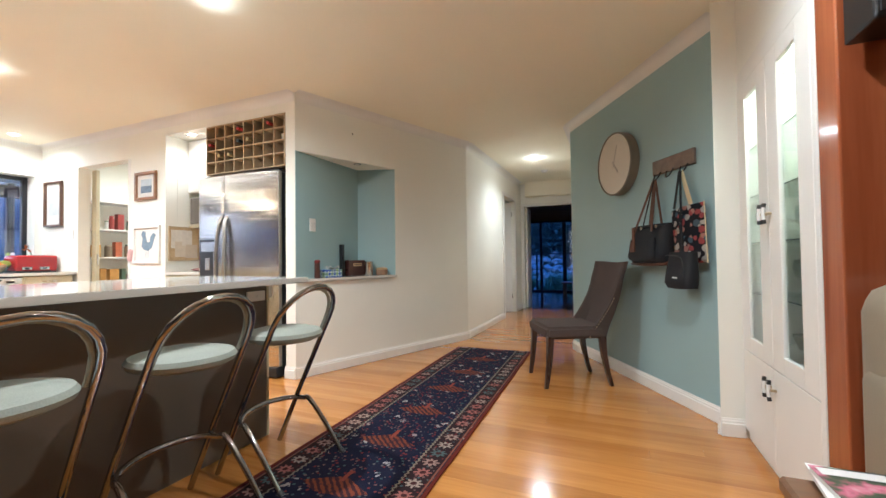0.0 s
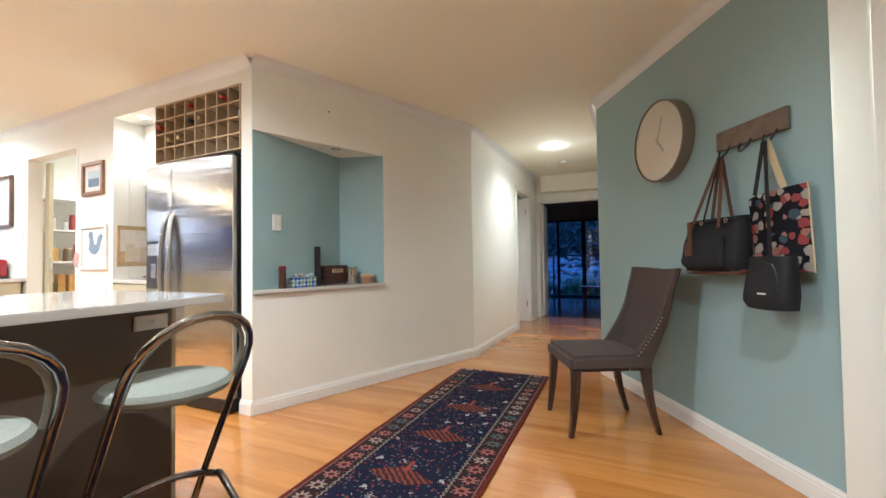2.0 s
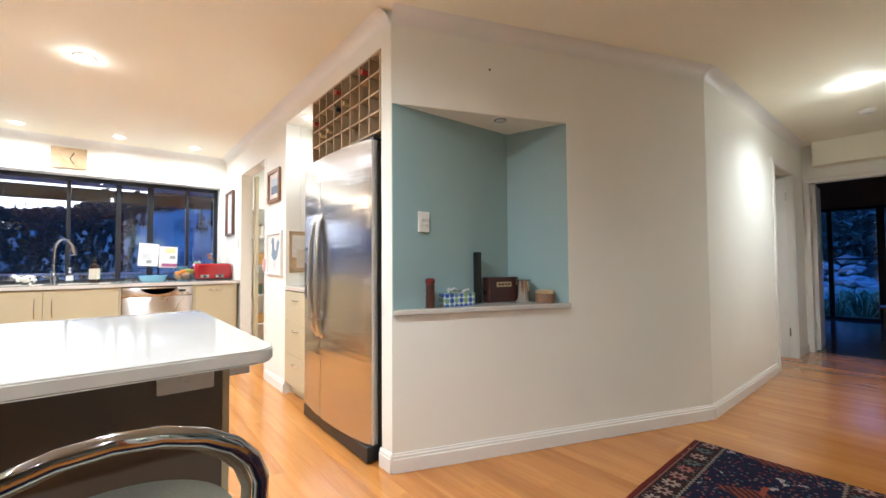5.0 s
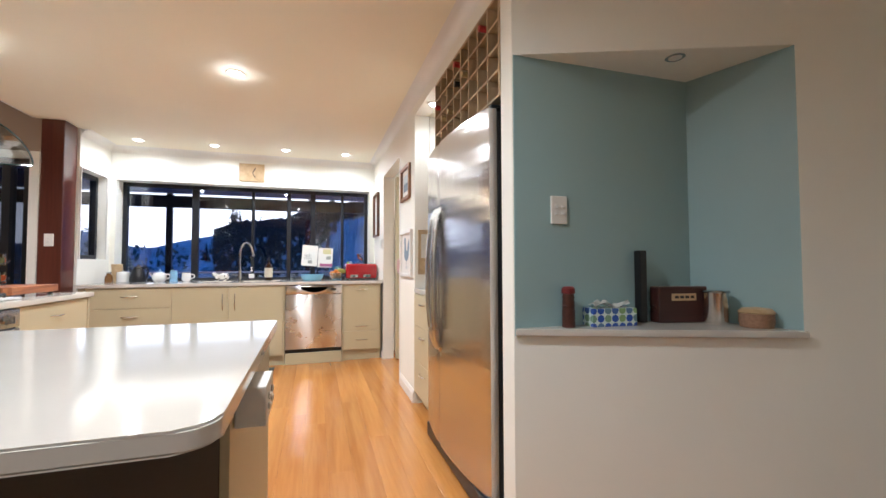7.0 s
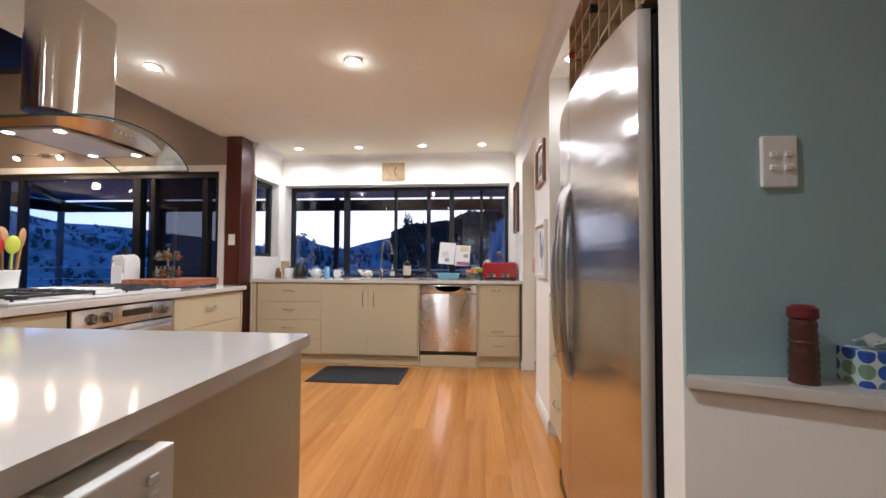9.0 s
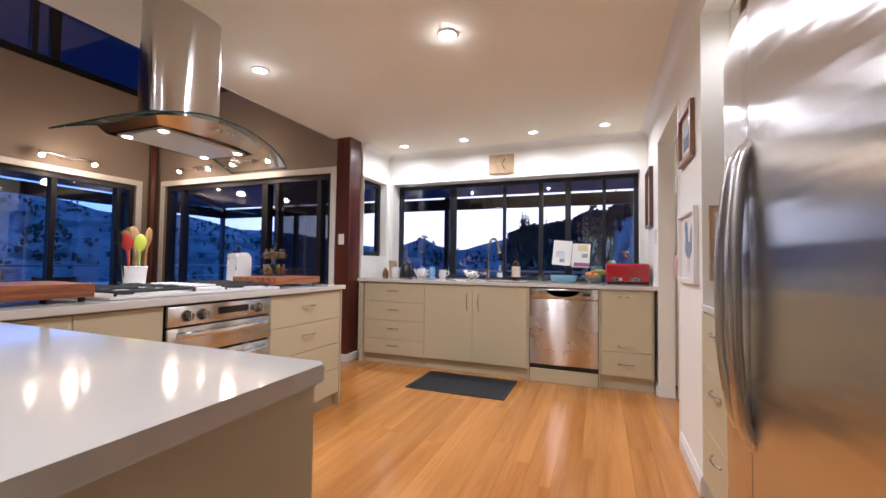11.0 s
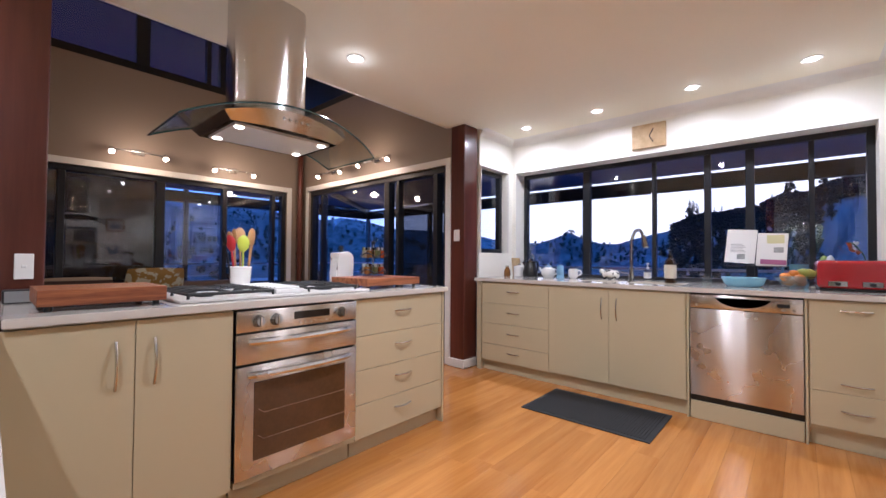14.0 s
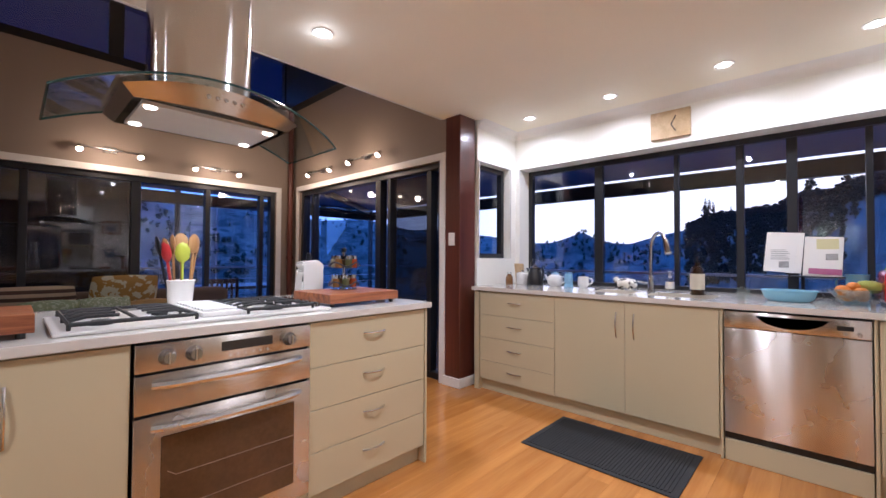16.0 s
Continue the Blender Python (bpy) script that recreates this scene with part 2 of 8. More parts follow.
def part(name, bm, material, parent=None, label="", smooth=False, raw=False):
    """Links a bmesh, in world metres, as one mesh object under a thing or part."""
    me = bpy.data.meshes.new(name)
    if parent and not raw:
        o = offset(parent)
        for v in bm.verts:
            v.co -= o
    bm.normal_update()
    bm.to_mesh(me)
    bm.free()
    me.materials.append(material)
    if smooth:
        me.polygons.foreach_set("use_smooth", [True] * len(me.polygons))
        me.set_sharp_from_angle(angle=radians(40))
    ob = new(name, me)
    ob.parent = parent
    if label:
        ob["label"] = label
    return ob


def thing(name, loc, label, category, group=""):
    ob = new(name)
    ob.location = loc
    ob.empty_display_size = 0.1
    return tagged(ob, label, category, group)


def struct(name, bm, material, label, category="wall", smooth=False):
    """A piece of the setting, its origin at the world's."""
    return tagged(part(name, bm, material, None, "", smooth), label, category, "", "structure")


def box(bm, a, b, bevel=0.0, seg=1):
    x0, y0, z0 = (min(p, q) for p, q in zip(a, b))
    x1, y1, z1 = (max(p, q) for p, q in zip(a, b))
    vs = [bm.verts.new(p) for p in ((x0, y0, z0), (x1, y0, z0), (x1, y1, z0), (x0, y1, z0), (x0, y0, z1), (x1, y0, z1), (x1, y1, z1), (x0, y1, z1))]
    fs = [bm.faces.new([vs[i] for i in f]) for f in ((3, 2, 1, 0), (4, 5, 6, 7), (0, 1, 5, 4), (1, 2, 6, 5), (2, 3, 7, 6), (3, 0, 4, 7))]
    if bevel:
        bmesh.ops.bevel(bm, geom=list({e for f in fs for e in f.edges}), offset=bevel, segments=seg, affect="EDGES", profile=0.5)
    return bm


def Box(a, b, bevel=0.0, seg=1):
    return box(bmesh.new(), a, b, bevel, seg)


def prism(bm, pts, z0, z1):
    """An upright prism over a plan outline, given anticlockwise."""
    lo, hi = [bm.verts.new((*p, z0)) for p in pts], [bm.verts.new((*p, z1)) for p in pts]
    k = len(pts)
    bm.faces.new(lo[::-1]), bm.faces.new(hi)
    for i in range(k):
        bm.faces.new((lo[i], lo[(i + 1) % k], hi[(i + 1) % k], hi[i]))
    return bm


def slab(bm, p, q, thick, z0, z1):
    """A wall stretch from plan point p to q; its thickness goes to the left of the way from p to q."""
    d = Vector((q[0] - p[0], q[1] - p[1])).normalized()
    nrm = Vector((-d.y, d.x)) * thick
    return prism(bm, [p, q, (q[0] + nrm.x, q[1] + nrm.y), (p[0] + nrm.x, p[1] + nrm.y)], z0, z1)


def lathe(bm, prof, at=(0, 0, 0), seg=24, m=None):
    """Turns a profile of (radius, height) about the z axis at a point."""
    rings, start = [], len(bm.verts)
    m = m or Matrix.Translation(at)
    for r, z in prof:
        if r < 1e-6:
            rings.append([bm.verts.new(m @ Vector((0, 0, z)))])
        else:
            rings.append([bm.verts.new(m @ Vector((r * math.cos(2 * math.pi * i / seg), r * math.sin(2 * math.pi * i / seg), z))) for i in range(seg)])
    for a, b in zip(rings, rings[1:]):
        for i in range(seg):
            j = (i + 1) % seg
            if len(a) == 1 and len(b) == 1:
                continue
            if len(a) == 1:
                bm.faces.new((a[0], b[j], b[i]))
            elif len(b) == 1:
                bm.faces.new((a[i], a[j], b[0]))
            else:
                bm.faces.new((a[i], a[j], b[j], b[i]))
    return bm


def tube(bm, pts, r, seg=10, closed=False, r2=None):
    """A round bar along a line of points."""
    pts = [Vector(p) for p in pts]
    k = len(pts)
    prev, rings = None, []
    for i, p in enumerate(pts):
        a = pts[(i - 1) % k] if closed or i else pts[0]
        b = pts[(i + 1) % k] if closed or i < k - 1 else pts[-1]
        d = (b - a).normalized()
        if prev is None:
            u = d.orthogonal().normalized()
        else:
            u = (prev - d * prev.dot(d)).normalized()
        prev, w = u, d.cross(u)
        rad = r if r2 is None else r + (r2 - r) * i / (k - 1)
        rings.append([bm.verts.new(p + (u * math.cos(2 * math.pi * j / seg) + w * math.sin(2 * math.pi * j / seg)) * rad) for j in range(seg)])
    for i in range(k if closed else k - 1):
        A, B = rings[i], rings[(i + 1) % k]
        for j in range(seg):
            bm.faces.new((A[j], A[(j + 1) % seg], B[(j + 1) % seg], B[j]))
    if not closed:
        bm.faces.new(rings[0][::-1]), bm.faces.new(rings[-1])
    return bm


def curve_pts(ctrl, n=8):
    """A smooth line through the given points."""
    c = [Vector(p) for p in ctrl]
    c = [2 * c[0] - c[1]] + c + [2 * c[-1] - c[-2]]
    out = []
    for i in range(1, len(c) - 2):
        p0, p1, p2, p3 = c[i - 1:i + 3]
        for s in range(n):
            t = s / n
            out.append(0.5 * (2 * p1 + (p2 - p0) * t + (2 * p0 - 5 * p1 + 4 * p2 - p3) * t * t + (3 * p1 - p0 - 3 * p2 + p3) * t ** 3))
    return out + [c[-2]]


def pillow(bm, m, sx, sy, sz, n=10, power=2.5):
    """A soft cushion form of size sx, sy, sz about the pose m."""
    def shape(u, v, s):
        h = max(0.0, (1 - abs(u) ** power) * (1 - abs(v) ** power)) ** 0.5
        return m @ Vector((u * sx / 2 * (1 - 0.06 * v * v), v * sy / 2 * (1 - 0.06 * u * u), s * h * sz / 2))
    for s in (1, -1):
        g = [[bm.verts.new(shape(-1 + 2 * i / n, -1 + 2 * j / n, s)) for j in range(n + 1)] for i in range(n + 1)]
        for i in range(n):
            for j in range(n):
                q = (g[i][j], g[i + 1][j], g[i + 1][j + 1], g[i][j + 1])
                bm.faces.new(q if s > 0 else q[::-1])
    bmesh.ops.remove_doubles(bm, verts=bm.verts, dist=1e-5)
    return bm


def wall_x(bm, x, thick, y0, y1, z1, holes, z0=0.0):
    """A wall with its face at x, thick to the given side, along y, with openings (ya, yb, za, zb)."""
    ys = sorted(holes)
    c = y0
    for ya, yb, za, zb in ys:
        if ya > c + 1e-4:
            box(bm, (x, c, z0), (x + thick, ya, z1))
        if za > z0 + 1e-4:
            box(bm, (x, ya, z0), (x + thick, yb, za))
        if zb < z1 - 1e-4:
            box(bm, (x, ya, zb), (x + thick, yb, z1))
        c = yb
    if c < y1 - 1e-4:
        box(bm, (x, c, z0), (x + thick, y1, z1))
    return bm


def wall_y(bm, y, thick, x0, x1, z1, holes, z0=0.0):
    c = x0
    for xa, xb, za, zb in sorted(holes):
        if xa > c + 1e-4:
            box(bm, (c, y, z0), (xa, y + thick, z1))
        if za > z0 + 1e-4:
            box(bm, (xa, y, z0), (xb, y + thick, za))
        if zb < z1 - 1e-4:
            box(bm, (xa, y, zb), (xb, y + thick, z1))
        c = xb
    if c < x1 - 1e-4:
        box(bm, (c, y, z0), (x1, y + thick, z1))
    return bm

# ---- structure ----
ZC = 2.44                       # ceiling height
HI = 4.30                       # ceiling of the high sitting room
A, B = (-3.55, 4.21), (-2.745, 6.29)      # diagonal wall with the niche
G0, G1 = (-1.48, 6.15), (-0.47, 4.36)     # blue-green wall
SILL, NTOP = 0.840, 1.94         # niche

struct("ground_slab", Box((-8.2, -2.3, -0.4), (3.2, 14.2, -0.03)), BROWNWOOD, "dark timber subfloor under the floor boards", "floor")
# west wall of the kitchen with the wide window over the sink
struct("wall_sink", wall_x(bmesh.new(), -7.57, -0.25, 1.09, 4.33, ZC, [(1.29, 4.14, 0.87, 2.065)]), WHITE, "white painted wall with the wide window over the sink")
struct("wall_side_window", wall_y(bmesh.new(), 1.24, -0.15, -7.57, -6.93, ZC, [(-7.46, -6.945, 1.15, 2.05)]), WHITE, "short white wall with a narrow window")
# north wall of the kitchen: pantry doorway, pantry nib, alcove, fridge recess
bm = wall_y(bmesh.new(), 4.21, 0.12, -7.57, -3.655, ZC, [(-6.79, -5.80, 0, 2.11), (-5.235, -4.645, 0, 2.29), (-4.645, -3.655, 0, 2.285)])
struct("wall_north", bm, WHITE, "white kitchen wall with pantry doorway and fridge recess")
bm = Box((-4.70, 4.335, 0), (-4.645, 4.95, ZC))
box(bm, (-5.36, 4.335, 0), (-5.24, 4.95, ZC))
box(bm, (-5.36, 4.95, 0), (-3.66, 5.05, ZC))
box(bm, (-5.24, 4.335, 2.29), (-4.70, 4.95, ZC))
struct("wall_recess", bm, WHITE, "white walls of the fridge recess and alcove")
# pantry room
bm = Box((-7.30, 4.33, 0), (-7.20, 5.7, ZC))
box(bm, (-7.30, 5.7, 0), (-5.36, 5.8, ZC))
box(bm, (-5.46, 4.335, 0), (-5.365, 5.7, ZC))
struct("wall_pantry", bm, WHITE, "white pantry walls")

# diagonal wall with a three-cornered niche
d = Vector((B[0] - A[0], B[1] - A[1])).normalized()
N1 = (A[0] + d.x * 1.085, A[1] + d.y * 1.085)
NB = (-3.535, 5.10)
TH = 0.10
A0 = (A[0], A[1])
bm = bmesh.new()
slab(bm, A0, N1, TH, 0, SILL - 0.03)
slab(bm, A0, N1, TH, NTOP, ZC)
slab(bm, N1, B, TH, 0, ZC)
box(bm, (-3.655, 4.21, 0), (-3.553, 4.33, ZC))
struct("wall_diagonal", bm, WHITE, "white angled wall with a recessed niche")
bm = bmesh.new()
prism(bm, [(-3.653, 4.333), (A0[0] - 0.004, 4.333), (A0[0] - 0.004, 4.214), (A0[0] + 0.002, 4.214), NB, (NB[0] - 0.12, NB[1])], SILL - 0.03, NTOP)
slab(bm, N1, NB, -0.06, SILL - 0.03, NTOP)
struct("wall_niche", bm, GREEN, "blue-green painted niche walls")
bm = prism(bmesh.new(), [(A0[0] - 0.005, A0[1] + 0.02), (N1[0] - 0.005, N1[1] + 0.01), (NB[0], NB[1] + 0.02), (NB[0] - 0.02, NB[1])], NTOP - 0.001, NTOP + 0.05)
struct("niche_soffit", bm, WHITE, "white soffit of the niche")
bm = prism(bmesh.new(), [(A0[0] + 0.002, A0[1] + 0.004), (A0[0] + 0.022, A0[1] - 0.006), (N1[0] + 0.025, N1[1] - 0.004), (N1[0] + 0.002, N1[1] - 0.012), (NB[0] + 0.005, NB[1] - 0.002)], SILL - 0.028, SILL)
bmesh.ops.bevel(bm, geom=bm.edges[:], offset=0.004, segments=2, affect="EDGES")
struct("niche_ledge", bm, STONE, "cream stone ledge of the niche", "ledge")

# hall
struct("wall_hall_west", wall_x(bmesh.new(), -2.745, -0.11, 6.29, 9.5, ZC, [(8.12, 8.94, 0, 2.04)]), WHITE, "white hall wall with a doorway")
struct("wall_hall_east", wall_x(bmesh.new(), -1.48, 0.11, 6.16, 9.5, ZC, []), WHITE, "white hall wall")
struct("wall_hall_end", wall_y(bmesh.new(), 9.5, 0.11, -6.0, 2.6, 2.9, [(-2.68, -1.60, 0, 2.0)]), WHITE, "cream hall end wall with double doorway")
bm = Box((-2.62, 9.30, 2.17), (-1.48, 9.5, ZC))
struct("bulkhead", bm, CEIL, "cream bulkhead over the hall end")
# room to the west off the hall
bm = Box((-4.6, 6.4, 0), (-4.5, 9.5, ZC))
box(bm, (-4.6, 6.3, 0), (-2.86, 6.4, ZC))
struct("wall_side_room", bm, WHITE, "plain white walls of the side room")

# blue-green wall, white return and wall round the display cabinet
struct("wall_green", slab(bmesh.new(), G1, G0, -0.12, 0, ZC), GREEN, "blue-green painted feature wall")
RC, PC = (-0.42, 4.245), (-0.532, 4.235)
bm = prism(bmesh.new(), [(G1[0], G1[1] + 0.001), PC, RC, (0.2, 4.25), (0.2, 4.5), (G1[0] + 0.1, G1[1] + 0.06)], 0, ZC)
box(bm, (-0.41, 3.29, 1.99), (0.2, 4.244, ZC))
box(bm, (0.1, 3.29, 0), (0.2, 4.244, 1.989))
struct("wall_return", bm, WHITE, "white wall round the built-in display cabinet")
# sitting room shell
struct("wall_west_sitting", wall_x(bmesh.new(), -6.72, -0.15, -1.95, 1.05, HI, [(-1.74, 0.97, 0, 2.06)]), BROWN, "taupe wall over the sliding doors")
bm = wall_y(bmesh.new(), -1.95, -0.15, -6.87, 2.6, 2.6, [(-6.48, -3.84, 0, 2.04)])
wall_y(bm, -1.95, -0.15, -6.87, 2.6, HI, [(-6.70, -1.2, 3.22, 4.0)], 2.6)
struct("wall_south", bm, BROWN, "taupe wall over wide sliding doors with high windows")
struct("wall_east", wall_x(bmesh.new(), 2.6, 0.12, -2.1, 9.6, HI, []), PALE, "pale green painted end wall")
struct("wall_back", wall_y(bmesh.new(), 4.40, 0.1, 0.2, 2.6, ZC, []), PALE, "pale green painted wall")
# far bedroom
bm = Box((-6.1, 9.61, 0), (-6.0, 13.6, 2.9))
box(bm, (1.4, 9.61, 0), (1.5, 13.6, 2.9))
wall_y(bm, 13.5, 0.12, -6.0, 1.4, 2.9, [(-4.2, -0.6, 0, 2.03)])
struct("wall_far_room", bm, BROWN, "taupe walls of the far room")
struct("floor_far_room", Box((-6.0, 9.53, -0.03), (1.4, 13.5, 0.002)), DARKFLOOR, "dark polished floor of the far room", "floor")

# ceilings
struct("ceiling", Box((-7.9, 1.0, ZC), (2.6, 9.5, ZC + 0.25)), CEIL, "cream painted plasterboard ceiling", "ceiling")
struct("ceiling_high", Box((-6.9, -2.1, HI), (2.7, 1.25, HI + 0.1)), CEIL, "high cream ceiling of the sitting room", "ceiling")
struct("wall_gable", Box((-6.72, 1.0, ZC + 0.25), (2.6, 1.1, HI)), BROWN, "taupe wall above the kitchen ceiling edge")
struct("ceiling_far_room", Box((-6.0, 9.61, 2.6), (1.4, 13.5, 2.7)), DARKCEIL, "dim ceiling of the far room", "ceiling")
struct("roof_eave", Box((-8.6, -4.1, 4.02), (3.0, -2.11, 4.2)), plain("dark_soffit", (0.018, 0.045, 0.10), 0.6), "dark roof overhang over the high windows", "roof")
struct("ceiling_edge", Box((-6.70, 0.985, ZC - 0.004), (-3.74, 1.0, ZC + 0.26)), TRIM, "white edge board of the kitchen ceiling", "trim")


def cove(name, p, q, label="white cove cornice"):
    """A quarter-hollow cornice along a wall, on the right of the way from p to q."""
    P, Q = Vector((*p, 0)), Vector((*q, 0))
    d = (Q - P).normalized()
    nrm = Vector((d.y, -d.x, 0))
    s = 0.075
    prof = [(0.0, 0.0), (0.0, -s)] + [(s * (1 - math.cos(a)), -s * (1 - math.sin(a))) for a in (0.0, 0.4, 0.8, 1.2, 1.57)]
    bm = bmesh.new()
    rings = [[bm.verts.new(e + nrm * (u + 0.001) + Vector((0, 0, ZC - 0.001 + z))) for u, z in prof] for e in (P, Q)]
    for i in range(len(prof)):
        j = (i + 1) % len(prof)
        bm.faces.new((rings[0][i], rings[0][j], rings[1][j], rings[1][i]))
    return struct(name, bm, TRIM, label, "trim", True)


def skirt(name, p, q, h=0.10, t=0.016):
    """A moulded skirting board on the right of the way from p to q."""
    P, Q = Vector((*p, 0)), Vector((*q, 0))
    d = (Q - P).normalized()
    nrm = Vector((d.y, -d.x, 0))
    prof = [(0.001, 0.002), (t, 0.002), (t, h * 0.72), (t * 0.75, h * 0.76), (t * 0.75, h * 0.86), (t * 0.45, h * 0.93), (t * 0.4, h), (0.001, h)]
    bm = bmesh.new()
    rings = [[bm.verts.new(e + nrm * u + Vector((0, 0, z))) for u, z in prof] for e in (P, Q)]
    k = len(prof)
    for i in range(k):
        j = (i + 1) % k
        bm.faces.new((rings[0][i], rings[0][j], rings[1][j], rings[1][i]))
    bm.faces.new(rings[0][::-1]), bm.faces.new(rings[1])
    return struct(name, bm, TRIM, "white moulded skirting board", "baseboard")


for k, (p, q) in enumerate([((-7.57, 1.24), (-7.57, 4.21)), ((-6.95, 1.24), (-7.57, 1.24)), ((-7.57, 4.21), (-3.56, 4.21)), (A, B), (B, (-2.745, 9.3)), (( -1.48, 9.3), G0), (G0, G1)]):
    cove("cornice_%d" % (k + 1), p, q)
skirt("baseboard_1", A, B)
skirt("baseboard_2", B, (-2.745, 8.05))
skirt("baseboard_3", (-3.66, 4.21), (A[0] + 0.003, 4.21))
skirt("baseboard_4", G0, G1)
skirt("baseboard_5", (G1[0] - 0.012, G1[1] - 0.03), PC)
skirt("baseboard_6", PC, RC)
skirt("baseboard_7", (-1.48, 9.5), (-1.48, 6.16))
skirt("baseboard_8", (-5.78, 4.21), (-5.237, 4.21))
skirt("baseboard_9", (-2.745, 9.0), (-2.745, 9.5))
skirt("baseboard_10", (-7.57, 4.21), (-6.81, 4.21))


def surround(name, axis, face, a, b, zt, out, w=0.06, t=0.018, z0=0.0):
    """A door or window surround of flat boards on a wall's face; out is +1 or -1."""
    bm = bmesh.new()
    def bd(u0, u1, za, zb):
        if axis == "x":
            box(bm, (face + 0.001 * out, u0, za), (face + t * out, u1, zb), 0.003)
        else:
            box(bm, (u0, face + 0.001 * out, za), (u1, face + t * out, zb), 0.003)
    bd(a - w, a, z0, zt)
    bd(b, b + w, z0, zt)
    bd(a - w, b + w, zt + 0.0005, zt + w)
    return struct(name, bm, TRIM, "white painted timber surround", "trim")


surround("trim_1", "x", -6.72, -1.74, 0.97, 2.06, 1, 0.07)
surround("trim_2", "y", -1.95, -6.48, -3.84, 2.04, 1, 0.07)
surround("trim_3", "x", -2.745, 8.12, 8.94, 2.04, 1, 0.06)
surround("trim_4", "y", 9.5, -2.68, -1.60, 2.0, -1, 0.05)
surround("trim_5", "y", 1.24, -7.46, -6.945 + 0.0, 2.05, 1, 0.012, z0=1.15)


# ---- windows ----
def window(name, axis, at, a, b, z0, z1, bars, thick=0.06, fw=0.045, sash=(), label="black aluminium window with clear panes", transom=None, t_out=1):
    """A framed window in an opening, with upright bars; every pane is its own piece."""
    ob = thing(name, (at, (a + b) / 2, z0) if axis == "x" else ((a + b) / 2, at, z0), label, "window")
    ob["kind"] = "structure"
    def bx(u0, u1, za, zb, d0=-thick / 2, d1=thick / 2, bv=0.003):
        return Box((at + d0, u0, za), (at + d1, u1, zb), bv) if axis == "x" else Box((u0, at + d0, za), (u1, at + d1, zb), bv)
    bm = bmesh.new()
    def add(u0, u1, za, zb, d0=-thick / 2, d1=thick / 2):
        if axis == "x":
            box(bm, (at + d0, u0, za), (at + d1, u1, zb), 0.003)
        else:
            box(bm, (u0, at + d0, za), (u1, at + d1, zb), 0.003)
    add(a, a + fw, z0, z1), add(b - fw, b, z0, z1)
    add(a + fw, b - fw, z0, z0 + fw), add(a + fw, b - fw, z1 - fw, z1)
    fr = part("window_frame", bm, BLACKM, ob)
    edges = [a + fw]
    for u, w in bars:
        part("mullion", bx(u - w / 2, u + w / 2, z0 + fw + 0.001, z1 - fw - 0.001, -thick / 2 + 0.004, thick / 2 - 0.004), BLACKM, ob)
        edges += [u - w / 2, u + w / 2]
    edges.append(b - fw)
    for i in range(0, len(edges), 2):
        p = part("pane", bx(edges[i] + 0.001, edges[i + 1] - 0.001, z0 + fw + 0.001, z1 - fw - 0.001, -0.003 + 0.012 * ((i // 2) % 2), 0.003 + 0.012 * ((i // 2) % 2), 0), GLASS, ob)
        p.visible_shadow = False
    return ob


window("window_1", "x", -7.775, 1.29, 4.14, 0.885, 2.065, [(2.04, 0.075), (2.69, 0.035), (3.12, 0.05), (3.42, 0.06), (3.80, 0.035)])
window("window_2", "y", 1.14, -7.46, -6.945, 1.15, 2.05, [])
window("sliding_door_1", "x", -6.80, -1.74, 0.97, 0.0, 2.06, [(-1.45, 0.05), (-0.02, 0.09), (0.17, 0.05), (0.78, 0.06)], 0.1, 0.06, label="black aluminium sliding glass door to the deck")
window("sliding_door_2", "y", -2.03, -6.48, -3.84, 0.0, 2.04, [(-6.30, 0.05), (-5.64, 0.055), (-4.92, 0.09), (-4.05, 0.06)], 0.1, 0.06, label="black aluminium sliding glass door to the deck")
window("window_3", "y", -2.03, -6.70, -1.2, 3.22, 4.0, [(-5.6, 0.09), (-5.42, 0.05), (-4.72, 0.13), (-3.4, 0.09), (-2.2, 0.09)], 0.1, 0.10, label="high black-framed clerestory window")
window("sliding_door_3", "y", 13.44, -4.2, -0.6, 0.0, 2.03, [(-3.0, 0.07), (-2.35, 0.10), (-1.5, 0.07)], 0.08, 0.05, label="black aluminium sliding door of the far room")

for nm, a, b in (("sliding_door_2", (-4.88, -2.10, 0.06), (-3.90, -2.097, 1.98)), ("sliding_door_1", (-6.868, 0.03, 0.06), (-6.865, 0.90, 2.0))):
    part("fly_screen", Box(a, b), SCREEN_DENSE if nm.endswith("2") else SCREEN, bpy.data.objects[nm], "dark fly screen")
# window sill boards
struct("window_sill_1", Box((-7.74, 1.29, 0.875), (-7.57, 4.14, 0.897), 0.003), STONE, "cream stone sill behind the sink", "sill")

# dark beam over the high window corner, and corner post of the glass walls
struct("high_beam", Box((-6.72, -1.94, 3.22), (-6.60, 1.0, 4.28)), BLACKM, "black panel under the high ceiling", "beam")
pp = thing("corner_pole", (-6.655, -1.885, 0), "slim red-brown steel pole in the corner", "pole")
part("shaft", lathe(bmesh.new(), [(0.0, 0), (0.036, 0), (0.036, HI - 0.02), (0, HI - 0.02)], (-6.655, -1.885, 0.002), 16), PIPE, pp, smooth=True)
part("clamp", lathe(bmesh.new(), [(0.037, 1.12), (0.048, 1.12), (0.048, 1.16), (0.037, 1.16)], (-6.655, -1.885, 0), 16), PIPE, pp)


